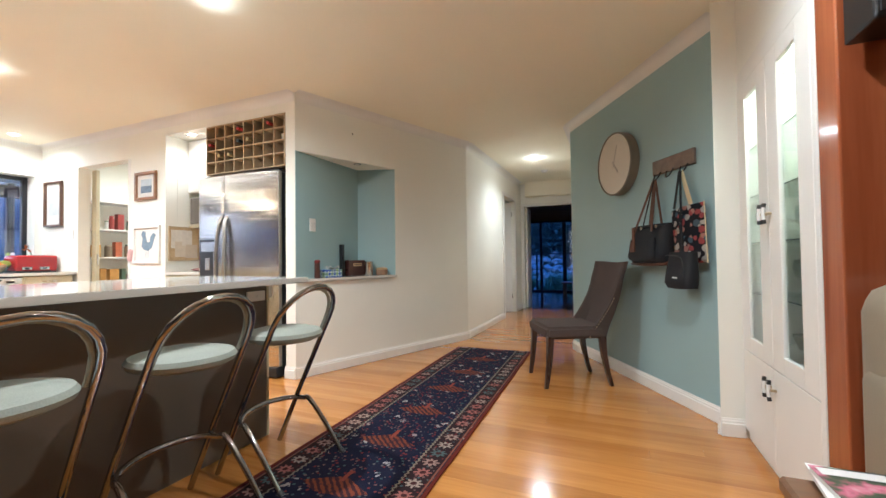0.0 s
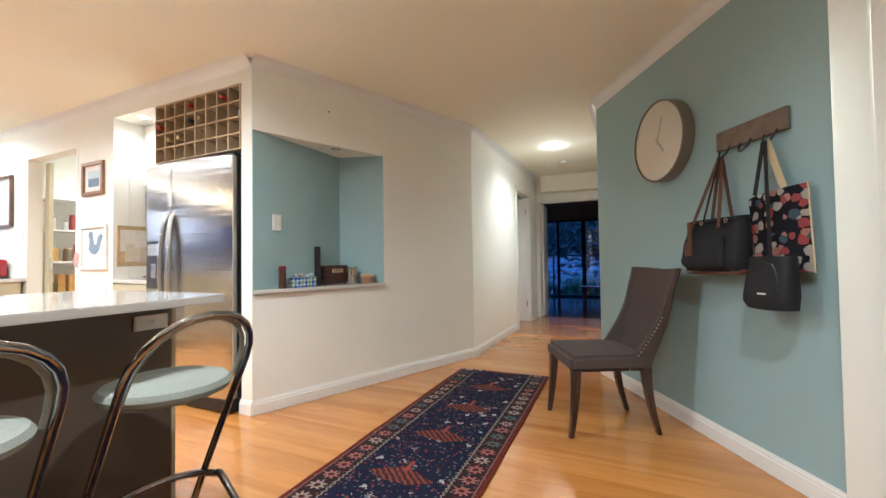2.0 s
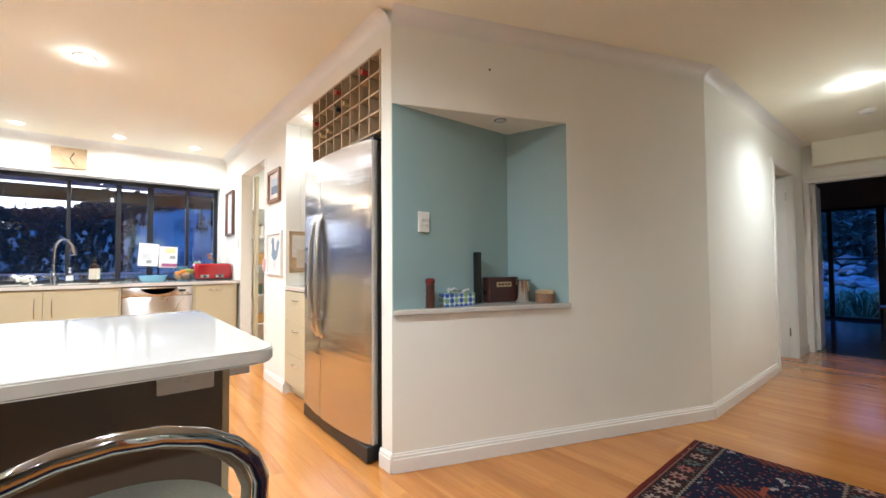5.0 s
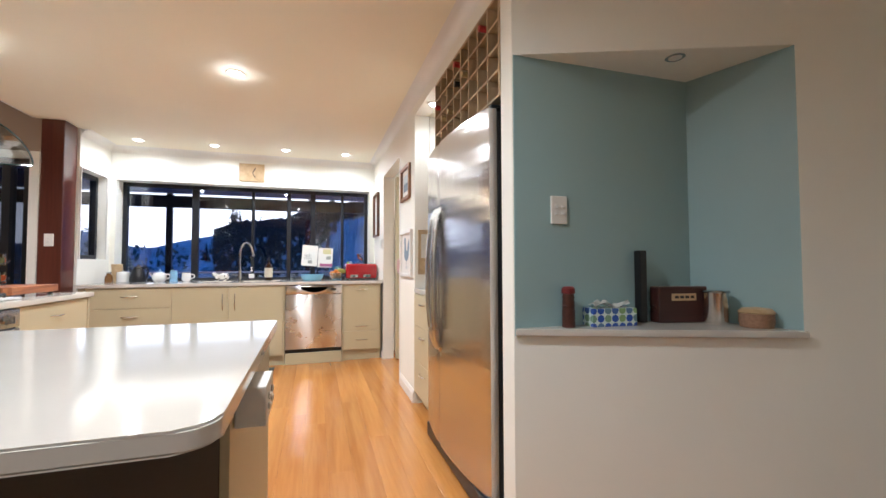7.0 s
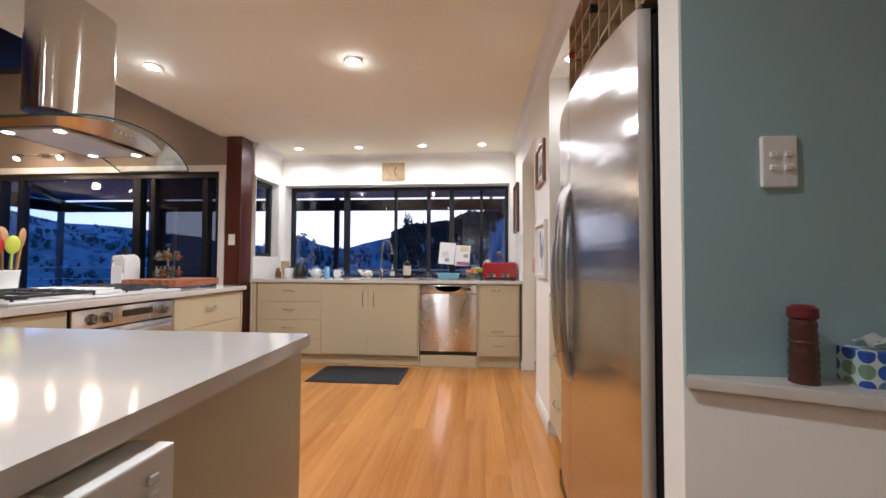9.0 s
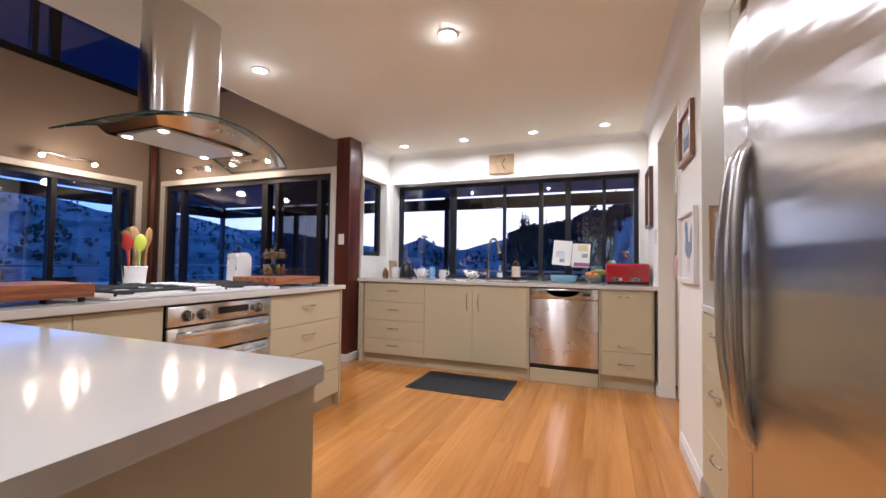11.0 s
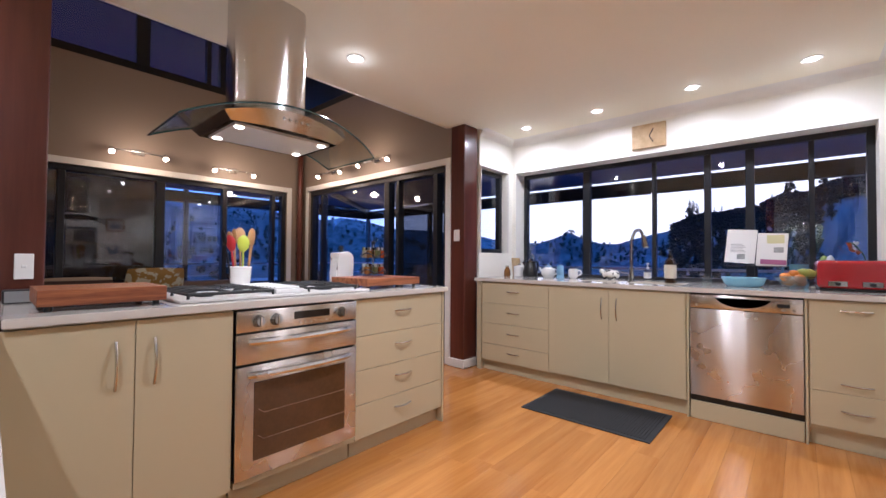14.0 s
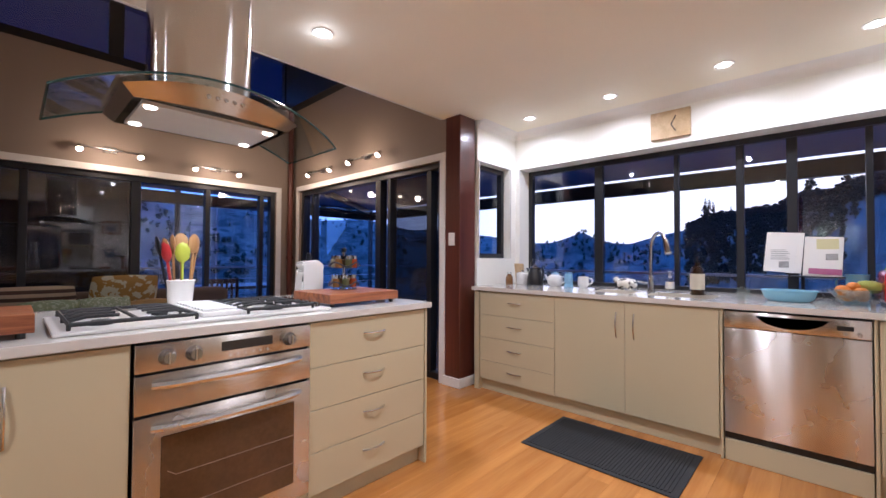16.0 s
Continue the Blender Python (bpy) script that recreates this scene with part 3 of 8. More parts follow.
def timber_post(x0, x1, y0, y1, z1, material, label, base=True):
    p = thing("timber_post", ((x0 + x1) / 2, (y0 + y1) / 2, 0), label, "post")
    part("shaft", Box((x0, y0, 0.004), (x1, y1, z1), 0.006, 2), material, p)
    if base:
        part("skirting", Box((x0 - 0.018, y0 - 0.018, 0.002), (x1 + 0.018, y1 + 0.018, 0.085), 0.006, 2), TRIM, p, "white skirting collar")
    return p


timber_post(-6.915, -6.70, 1.05, 1.225, ZC - 0.002, REDWOOD, "dark red stained timber post with white base")
timber_post(-3.725, -3.52, 1.02, 1.22, ZC - 0.002, REDWOOD, "dark red stained timber post behind the cooking counter", False)
timber_post(-0.42, -0.135, 3.15, 3.285, ZC - 0.002, ORANGEWOOD, "varnished red-brown timber post beside the display cabinet", False)

# ---- ceiling lamps ----
def downlight(x, y, power, z=ZC, hall=False):
    t = thing("downlight", (x, y, z), "round white recessed ceiling downlight, switched on", "ceiling light", "recessed downlights")
    part("trim_ring", lathe(bmesh.new(), [(0.038, -0.001), (0.038, -0.004), (0.056, -0.006), (0.060, -0.001)], (x, y, z), 28), TRIM, t, smooth=True)
    part("lens", lathe(bmesh.new(), [(0.0, -0.0065), (0.036, -0.0065), (0.038, -0.003)], (x, y, z), 24), LAMPGLOW, t, "glowing lens")
    lamp("downlight_beam", "SPOT", (x, y, z - 0.03), power, (1.0, 0.97, 0.935) if x < -7 else WARM, 0.026, None, 172 if x < -7 else 148 if y > 7 else 168, 0.9 if x < -7 else 1.0)
    # Added point fill under the lens, brightening the ceiling in a halo.
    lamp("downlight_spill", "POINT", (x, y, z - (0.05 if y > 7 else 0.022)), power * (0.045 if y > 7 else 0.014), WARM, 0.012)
    return t


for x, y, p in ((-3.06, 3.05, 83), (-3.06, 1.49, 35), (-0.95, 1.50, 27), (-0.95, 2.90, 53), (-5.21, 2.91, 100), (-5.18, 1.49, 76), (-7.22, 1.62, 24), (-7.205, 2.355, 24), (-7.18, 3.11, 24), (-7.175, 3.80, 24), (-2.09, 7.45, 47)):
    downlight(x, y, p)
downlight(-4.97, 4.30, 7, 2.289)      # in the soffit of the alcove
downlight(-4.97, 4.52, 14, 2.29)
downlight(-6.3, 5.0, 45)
sd = thing("smoke_detector", (-2.10, 8.34, ZC), "small round white smoke detector on the ceiling", "smoke detector")
part("base", lathe(bmesh.new(), [(0.06, -0.001), (0.06, -0.012), (0.05, -0.018)], (-2.10, 8.34, ZC), 24), TRIM, sd, smooth=True)
part("cap", lathe(bmesh.new(), [(0.05, -0.018), (0.045, -0.032), (0, -0.034)], (-2.10, 8.34, ZC), 24), TRIM, sd, smooth=True)


def track_light(axis, at, u0, u1, z, n):
    """A rail lamp with small halogen heads on the wall over the glass doors."""
    um = (u0 + u1) / 2
    c = (at, um, z) if axis == "x" else (um, at, z)
    out = Vector((1, 0, 0)) if axis == "x" else Vector((0, 1, 0))
    along = Vector((0, 1, 0)) if axis == "x" else Vector((1, 0, 0))
    base = Vector(c)
    t = thing("spotlight_rail", c, "dark metal wall rail with small halogen spotlights, lit", "wall light", "rail spotlights")
    p0, p1 = base + out * 0.002 - along * 0.06 - Vector((0, 0, 0.03)), base + out * 0.03 + along * 0.06 + Vector((0, 0, 0.03))
    part("wall_plate", Box(p0, p1, 0.004), NICKEL, t)
    part("rail", tube(bmesh.new(), [base + out * 0.05 + along * s for s in (-(u1 - u0) / 2, 0, (u1 - u0) / 2)], 0.008), NICKEL, t)
    for i in range(n):
        s = -(u1 - u0) / 2 + (u1 - u0) * i / (n - 1)
        h = base + out * 0.09 + along * s - Vector((0, 0, 0.03))
        m = Matrix.Translation(h) @ Vector((out.x * 0.6, out.y * 0.6, -0.8)).to_track_quat("Z", "Y").to_matrix().to_4x4()
        hd = part("lamp_head", lathe(bmesh.new(), [(0.0, -0.05), (0.015, -0.05), (0.022, -0.02), (0.034, 0.02), (0.032, 0.02), (0.0, 0.0)], seg=16, m=m), NICKEL, t, smooth=True)
        part("bulb", lathe(bmesh.new(), [(0.0, 0.035), (0.020, 0.03), (0.028, 0.016), (0.0, 0.012)], seg=14, m=m), TRACKGLOW, hd, "glowing bulb")
    q = base + out * 0.30 - Vector((0, 0, 0.08))
    lamp("spotlight_beam", "POINT", tuple(q), 8, (1.0, 0.74, 0.48), 0.05)


track_light("y", -1.95, -4.93, -4.43, 2.27, 2)
track_light("y", -1.95, -5.95, -5.46, 2.23, 2)
track_light("x", -6.72, -1.34, -0.82, 2.26, 2)
track_light("x", -6.72, -0.42, 0.14, 2.28, 2)


# ---- kitchen cabinets ----
def bow_handle(parent, c, along, out, length=0.13, r=0.005):
    """A bowed bar handle centred at c."""
    c, along, out = Vector(c), Vector(along), Vector(out)
    pts = [c + along * (length * s) + out * (0.004 + 0.020 * (1 - (2 * s) ** 2)) for s in [k / 10 - 0.5 for k in range(11)]]
    return part("handle", tube(bmesh.new(), pts, r, 8), NICKEL, parent, "satin metal bow handle", True)


def front_x(parent, name, x, y0, y1, z0, z1, t=0.018):
    """A cabinet front that faces +x."""
    return part(name, Box((x - t, y0 + 0.0015, z0 + 0.0015), (x, y1 - 0.0015, z1 - 0.0015), 0.0012), CABINET, parent)


def front_y(parent, name, y, x0, x1, z0, z1, t=0.018):
    return part(name, Box((x0 + 0.0015, y - t, z0 + 0.0015), (x1 - 0.0015, y, z1 - 0.0015), 0.0012), CABINET, parent)


XF = -6.815
TOPZ = 0.90


def sink_unit(label, y0, y1, z0=0.105):
    t = thing("cabinet", ((XF - 7.5) / 2, (y0 + y1) / 2, 0), label, "cabinet", "cream kitchen base cabinets")
    part("body", Box((-7.50, y0 + 0.001, z0), (XF - 0.019, y1 - 0.001, 0.865)), CABINET, t)
    part("kickboard", Box((-7.50, y0 + 0.001, 0.001), (XF - 0.05, y1 - 0.001, z0 - 0.001)), CABINET, t)
    return t


t = sink_unit("cream laminate drawer unit with bow handles beside the post", 1.355, 2.08)
for a, b in ((0.105, 0.265), (0.265, 0.465), (0.465, 0.66), (0.66, 0.862)):
    dr = front_x(t, "drawer", XF, 1.365, 2.08, a, b)
    bow_handle(dr, (XF, 1.72, (a + b) / 2 + 0.015), (0, 1, 0), (1, 0, 0))
part("filler", Box((-7.5, 1.305, 0.001), (XF, 1.353, 0.862), 0.001), CABINET, t)
t = sink_unit("cream laminate sink cabinet with two doors", 2.08, 3.128)
dr = front_x(t, "door", XF, 2.08, 2.594, 0.11, 0.862)
bow_handle(dr, (XF, 2.54, 0.70), (0, 0, 1), (1, 0, 0), 0.17)
dr = front_x(t, "door", XF, 2.594, 3.125, 0.11, 0.862)
bow_handle(dr, (XF, 2.655, 0.70), (0, 0, 1), (1, 0, 0), 0.17)
t = sink_unit("cream laminate drawer unit by the pantry wall", 3.752, 4.185)
for a, b in ((0.125, 0.332), (0.332, 0.862)):
    dr = front_x(t, "drawer", XF, 3.765, 4.17, a, b)
    bow_handle(dr, (XF, 3.965, b - 0.10 if b < 0.5 else 0.805), (0, 1, 0), (1, 0, 0))
bow_handle(t, (XF, 3.965, 0.385), (0, 1, 0), (1, 0, 0))
for y in (3.130, 3.747):
    part("side_panel", Box((-7.50, y, 0.001), (XF + 0.002, y + 0.013, 0.864), 0.001), CABINET, t)

# dishwasher
t = thing("dishwasher", (-7.1, 3.445, 0), "stainless steel dishwasher under the worktop", "dishwasher")
part("body", Box((-7.45, 3.147, 0.12), (XF - 0.03, 3.744, 0.858)), BLACK, t)
part("door", Box((XF - 0.028, 3.149, 0.165), (XF + 0.004, 3.742, 0.76), 0.006, 2), STEEL_D, t, smooth=True)
pn = part("control_panel", Box((XF - 0.028, 3.149, 0.763), (XF + 0.008, 3.742, 0.856), 0.005, 2), STEEL, t, smooth=True)
bm = bmesh.new()
ys = [3.30 + 0.29 * k / 12 for k in range(13)]
lo = [bm.verts.new((XF + 0.0095, y, 0.835 - 0.055 * math.sin(math.pi * (k / 12)) ** 0.6)) for k, y in enumerate(ys)]
hi = [bm.verts.new((XF + 0.0095, y, 0.84)) for y in ys]
for k in range(12):
    bm.faces.new((lo[k], lo[k + 1], hi[k + 1], hi[k]))
bmesh.ops.solidify(bm, geom=bm.faces[:], thickness=0.003)
part("handle_recess", bm, plain("grey_grip", (0.10, 0.10, 0.10), 0.4, var=0.1, bump=0), pn, "dark recessed grip")
part("display", Box((XF + 0.008, 3.62, 0.80), (XF + 0.0095, 3.68, 0.822)), BLACK, pn)
for y in (3.19, 3.65, 3.70):
    part("button", lathe(bmesh.new(), [(0.0, 0.003), (0.010, 0.003), (0.010, 0)], seg=12, m=Matrix.Translation((XF + 0.008, y, 0.785)) @ pose(0, 0, 0, 0, 90, 0)), NICKEL, pn)
part("kick_panel", Box((-7.4, 3.149, 0.001), (XF - 0.01, 3.742, 0.12), 0.002), CABINET, t)

# sink worktop, with two bowls cut in
def ring_top(bm, x0, x1, y0, y1, z0, z1, holes):
    """A worktop with rectangular openings (xa, xb, ya, yb)."""
    c = y0
    for xa, xb, ya, yb in holes:
        box(bm, (x0, c, z0), (x1, ya, z1))
        box(bm, (x0, ya, z0), (xa, yb, z1))
        box(bm, (xb, ya, z0), (x1, yb, z1))
        c = yb
    box(bm, (x0, c, z0), (x1, y1, z1))
    return bm


BOWLS = [(-7.33, -7.00, 2.26, 2.56), (-7.33, -6.98, 2.66, 3.06)]
t = thing("worktop", (-7.2, 2.75, 0.868), "pale cream polished stone worktop of the sink run", "worktop")
part("slab", ring_top(bmesh.new(), -7.568, XF + 0.02, 1.285, 4.205, 0.868, TOPZ, BOWLS), STONE, t)
t = thing("sink", (-7.15, 2.66, 0.72), "double-bowl stainless steel sink set in the worktop", "sink")
for xa, xb, ya, yb in BOWLS:
    bm = Box((xa, ya, 0.72), (xb, yb, 0.867), 0.03, 3)
    bmesh.ops.delete(bm, geom=[f for f in bm.faces if f.normal.z > 0.9 or f.calc_center_median().z > 0.862], context="FACES")
    part("bowl", bm, STEEL, t, smooth=True)
# tap
t = thing("tap", (-7.30, 2.62, TOPZ), "chrome gooseneck pull-out mixer tap at the sink", "tap")
part("base", lathe(bmesh.new(), [(0, 0), (0.028, 0), (0.028, 0.01), (0.022, 0.014), (0.022, 0.11), (0.014, 0.12), (0, 0.12)], (-7.30, 2.62, TOPZ + 0.001), 20), CHROME, t, smooth=True)
neck = curve_pts([(-7.30, 2.62, 1.01), (-7.30, 2.62, 1.20), (-7.285, 2.635, 1.285), (-7.25, 2.67, 1.335), (-7.20, 2.72, 1.335), (-7.165, 2.755, 1.285)], 6)
part("neck", tube(bmesh.new(), neck, 0.013, 12), CHROME, t, smooth=True)
part("spray_head", tube(bmesh.new(), [(-7.166, 2.754, 1.29), (-7.155, 2.765, 1.25), (-7.14, 2.78, 1.19)], 0.017, 12, r2=0.024), CHROME, t, smooth=True)
part("lever", tube(bmesh.new(), [(-7.28, 2.60, 0.97), (-7.25, 2.57, 0.975), (-7.22, 2.545, 0.985)], 0.009, 8), CHROME, t, smooth=True)

# ---- oven counter ----
YF = 1.925


def cook_unit(label, x0, x1, y0=1.36):
    t = thing("cabinet", ((x0 + x1) / 2, 1.6, 0), label, "cabinet", "cream kitchen base cabinets")
    part("body", Box((x0 + 0.001, y0, 0.10), (x1 - 0.001, YF - 0.019, 0.865)), CABINET, t)
    part("kickboard", Box((x0 + 0.001, y0, 0.001), (x1 - 0.001, YF - 0.05, 0.099)), CABINET, t)
    return t


t = cook_unit("cream laminate four-drawer unit beside the oven", -5.588, -4.885)
for a, b in ((0.10, 0.285), (0.285, 0.472), (0.472, 0.66), (0.66, 0.862)):
    dr = front_y(t, "drawer", YF, -5.585, -4.885, a, b)
    bow_handle(dr, (-5.235, YF, (a + b) / 2 + 0.02), (1, 0, 0), (0, 1, 0))
t = thing("end_panel", (-5.6, 1.5, 0), "cream laminate end panel of the oven counter", "panel")
part("board", Box((-5.606, 1.05, 0.001), (-5.590, YF + 0.002, 0.864), 0.001), CABINET, t)
t = cook_unit("cream laminate cabinet with two doors beside the oven", -4.257, -3.60)
dr = front_y(t, "door", YF, -4.255, -3.917, 0.10, 0.862)
bow_handle(dr, (-3.975, YF, 0.705), (0, 0, 1), (0, 1, 0), 0.17)
dr = front_y(t, "door", YF, -3.917, -3.580, 0.10, 0.862)
bow_handle(dr, (-3.86, YF, 0.705), (0, 0, 1), (0, 1, 0), 0.17)
t = thing("back_cabinet", (-4.6, 1.2, 0), "cream laminate back of the oven counter", "cabinet")
part("body", Box((-5.586, 1.05, 0.001), (-3.76, 1.355, 0.865)), CABINET, t)

OVENGLASS = plain("smoky_oven_glass", (0.085, 0.042, 0.02), 0.06, var=0.3, scale=6, bump=0, coat=0.3)
RACKSHEEN = plain("oven_rack_wire", (0.30, 0.20, 0.13), 0.4, var=0.1, bump=0)
# oven
OX0, OX1 = -4.880, -4.262
t = thing("oven", (-4.6, 1.65, 0.10), "stainless steel built-in oven with separate grill drawer", "oven")
part("body", Box((OX0 + 0.004, 1.37, 0.105), (OX1 - 0.004, YF - 0.002, 0.862)), BLACK, t)
pn = part("control_panel", Box((OX0, YF - 0.001, 0.765), (OX1, YF + 0.014, 0.858), 0.003, 2), STEEL_O, t, smooth=True)
part("display", Box((-4.713, YF + 0.014, 0.80), (-4.523, YF + 0.016, 0.835)), DARKGLASS, pn)
for x in (-4.353, -4.433, -4.783):
    k = part("knob", lathe(bmesh.new(), [(0.0, 0.032), (0.018, 0.032), (0.022, 0.022), (0.023, 0.006), (0.028, 0.0)], seg=20, m=Matrix.Translation((x, YF + 0.014, 0.81)) @ pose(0, 0, 0, -90, 0, 0)), CHROME, pn, "chrome control knob", True)
    part("grip", Box((x - 0.004, YF + 0.045, 0.79), (x + 0.004, YF + 0.052, 0.83), 0.002), STEEL, k)
for k in range(6):
    part("button", lathe(bmesh.new(), [(0.0, 0.003), (0.005, 0.003), (0.005, 0)], seg=10, m=Matrix.Translation((-4.693 + 0.028 * k, YF + 0.014, 0.782)) @ pose(0, 0, 0, -90, 0, 0)), NICKEL, pn)
gd = part("grill_door", Box((OX0, YF - 0.001, 0.628), (OX1, YF + 0.016, 0.757), 0.003, 2), STEEL_O, t, smooth=True)
od = part("oven_door", Box((OX0, YF - 0.001, 0.135), (OX1, YF + 0.016, 0.618), 0.003, 2), STEEL_O, t, smooth=True)
for p, z in ((gd, 0.722), (od, 0.580)):
    pts = [Vector((OX0 + 0.05 + (OX1 - OX0 - 0.10) * k / 12, YF + 0.017 + 0.034 * math.sin(math.pi * k / 12) ** 0.5, z)) for k in range(13)]
    part("handle", tube(bmesh.new(), pts, 0.016, 8), NICKEL, p, "wide bowed steel handle", True)
gf = part("glass", Box((-4.808, YF + 0.016, 0.205), (-4.338, YF + 0.0185, 0.545), 0.002), OVENGLASS, od, "smoky brown glass window")
for z in (0.29, 0.405):
    part("rack_bar", tube(bmesh.new(), [(-4.803, YF + 0.0186, z), (-4.383, YF + 0.0186, z), (-4.358, YF + 0.0186, z + 0.02)], 0.0014, 6), RACKSHEEN, gf)
part("base_strip", Box((OX0, YF - 0.03, 0.105), (OX1, YF + 0.004, 0.132), 0.001), CABINET, t)
part("kickboard", Box((OX0 + 0.002, 1.37, 0.001), (OX1 - 0.002, YF - 0.05, 0.104)), CABINET, t)

t = thing("worktop", (-4.6, 1.5, 0.868), "pale cream polished stone worktop of the oven counter", "worktop")
bm = prism(bmesh.new(), [(-5.625, 0.985), (-3.74, 0.985), (-3.74, 1.24), (-3.585, 1.24), (-3.585, 1.945), (-5.625, 1.945)], 0.868, TOPZ)
bmesh.ops.bevel(bm, geom=[e for e in bm.edges if abs(e.verts[0].co.z - e.verts[1].co.z) < 0.01], offset=0.003, segments=2, affect="EDGES")
part("slab", bm, STONE, t)

# cooktop
t = thing("cooktop", (-4.56, 1.62, TOPZ), "wide stainless steel gas cooktop with black trivets", "cooktop")
part("tray", Box((-5.03, 1.36, TOPZ + 0.001), (-4.07, 1.865, TOPZ + 0.014), 0.006, 2), plain("satin_tray_steel", (0.72, 0.70, 0.67), 0.33, 0.35, var=0.05, bump=0), t, smooth=True)
def burner(x, y, r):
    b = part("burner", lathe(bmesh.new(), [(0, 0.015), (r, 0.015), (r * 1.05, 0.018), (r, 0.024), (r * 0.8, 0.026), (r * 0.75, 0.031), (0, 0.032)], (x, y, TOPZ), 18), IRON, t, "black gas burner", True)
for x, y, r in ((-4.20, 1.74, 0.035), (-4.20, 1.49, 0.045), (-4.40, 1.60, 0.028), (-4.80, 1.74, 0.045), (-4.80, 1.49, 0.035), (-4.93, 1.6, 0.02)):
    burner(x, y, r)
for xa, xb in ((-4.47, -4.11), (-4.95, -4.66)):
    bm = bmesh.new()
    z = TOPZ + 0.033
    tube(bm, [(xa, 1.39, z), (xb, 1.39, z), (xb, 1.83, z), (xa, 1.83, z)], 0.0072, 6, True)
    for k in range(1, 5):
        y = 1.39 + 0.44 * k / 5
        tube(bm, [(xa, y, z), (xa + 0.05, y, z + 0.012), (xa + 0.14, y, z + 0.011)], 0.006, 6)
        tube(bm, [(xb, y, z), (xb - 0.05, y, z + 0.012), (xb - 0.14, y, z + 0.011)], 0.006, 6)
    tube(bm, [((xa + xb) / 2, 1.39, z), ((xa + xb) / 2, 1.83, z)], 0.0065, 6)
    for x in (xa, xb):
        for y in (1.39, 1.61, 1.83):
            tube(bm, [(x, y, z), (x, y, TOPZ + 0.012)], 0.006, 6)
    part("trivet", bm, IRON, t, "black cast iron trivet")
for k in range(5):
    part("knob", lathe(bmesh.new(), [(0.017, 0.014), (0.016, 0.036), (0, 0.037)], (-4.995, 1.44 + 0.085 * k, TOPZ), 14), CHROME, t, "chrome knob", True)

# ---- range hood ----
HX, HY = -4.535, 1.595
t = thing("range_hood", (HX, HY, ZC), "stainless steel island range hood with curved glass canopy", "range hood")
bm = bmesh.new()
sup = []
for k in range(48):
    a = 2 * math.pi * k / 48
    c, s = math.cos(a), math.sin(a)
    sup.append((HX + 0.195 * math.copysign(abs(c) ** 0.62, c), HY + 0.118 * math.copysign(abs(s) ** 0.62, s)))
part("chimney", prism(bmesh.new(), sup, 1.83, 2.20), STEEL_V, t, smooth=True)
part("upper_chimney", prism(bmesh.new(), [(HX + (x - HX) * 0.985, HY + (y - HY) * 0.985) for x, y in sup], 2.2005, ZC - 0.001), STEEL_V, t, smooth=True)
# canopy body
bm = bmesh.new()
def hood_arc(u):
    return 1.795 - 0.125 * u * u
nx, ny = 24, 6
top = prism(bm, [(HX - 0.245, HY - 0.115), (HX + 0.245, HY - 0.115), (HX + 0.245, HY + 0.215), (HX - 0.245, HY + 0.215)], 1.697, 1.71)
bm2 = bmesh.new()
g = []
for i in range(nx + 1):
    u = -1 + 2 * i / nx
    x, xb = HX + 0.31 * u, HX + 0.275 * u
    bow = 0.06 * (1 - u * u)
    g.append([bm2.verts.new((xb, HY + 0.245 + bow * 0.8, 1.703)), bm2.verts.new((x, HY + 0.27 + bow, hood_arc(0.616 * u) - 0.012)), bm2.verts.new((x, HY - 0.165, hood_arc(0.616 * u) - 0.012)), bm2.verts.new((xb, HY - 0.15, 1.703))])
for i in range(nx):
    for j in range(3):
        bm2.faces.new((g[i][j], g[i + 1][j], g[i + 1][j + 1], g[i][j + 1]))
bm2.faces.new(g[0]), bm2.faces.new(g[-1][::-1])
bmesh.ops.recalc_face_normals(bm2, faces=bm2.faces)
body = part("canopy_body", bm2, plain("satin_hood_steel", (0.66, 0.63, 0.59), 0.20, 1.0, var=0.04, bump=0), t, smooth=True)
part("filter_plate", bm, plain("hood_underside", (0.74, 0.69, 0.58), 0.3, 0.2, var=0.06), t)
for x in (HX - 0.215, HX + 0.215):
    for y in (HY - 0.085, HY + 0.185):
        part("hood_lamp", lathe(bmesh.new(), [(0, 1.6935), (0.019, 1.6935), (0.022, 1.6965)], (x, y, 0), 16), LAMPGLOW, t, "small lit halogen lamp")
lamp("hood_beam", "SPOT", (HX, HY, 1.66), 24, WARM, 0.1, None, 140, 1.0)
for k in range(5):
    part("button", lathe(bmesh.new(), [(0, 0.004), (0.007, 0.004), (0.007, -0.006)], seg=10, m=Matrix.Translation((HX + 0.06 - 0.03 * k, HY + 0.315, 1.748)) @ pose(0, 0, 0, -90, 0, 0)), NICKEL, body)
# glass wings: a shallow arch with a rounded front
bm = bmesh.new()
g = []
nx, ny = 36, 8
for i in range(nx + 1):
    u = -1 + 2 * i / nx
    x = HX + 0.487 * u
    front = HY + 0.25 + 0.13 * math.sqrt(max(0, 1 - (0.93 * u) ** 2))
    back = HY - 0.17
    g.append([bm.verts.new((x, back + (front - back) * j / ny, 1.795 - 0.125 * u * u)) for j in range(ny + 1)])
for i in range(nx):
    for j in range(ny):
        bm.faces.new((g[i][j], g[i + 1][j], g[i + 1][j + 1], g[i][j + 1]))
bmesh.ops.solidify(bm, geom=bm.faces[:], thickness=0.008)
gl = part("glass_canopy", bm, HOODGLASS, t, "curved clear glass canopy", True)
EDGE = plain("green_glass_edge", (0.02, 0.06, 0.055), 0.1, var=0.1, bump=0)
rim = [[], []]
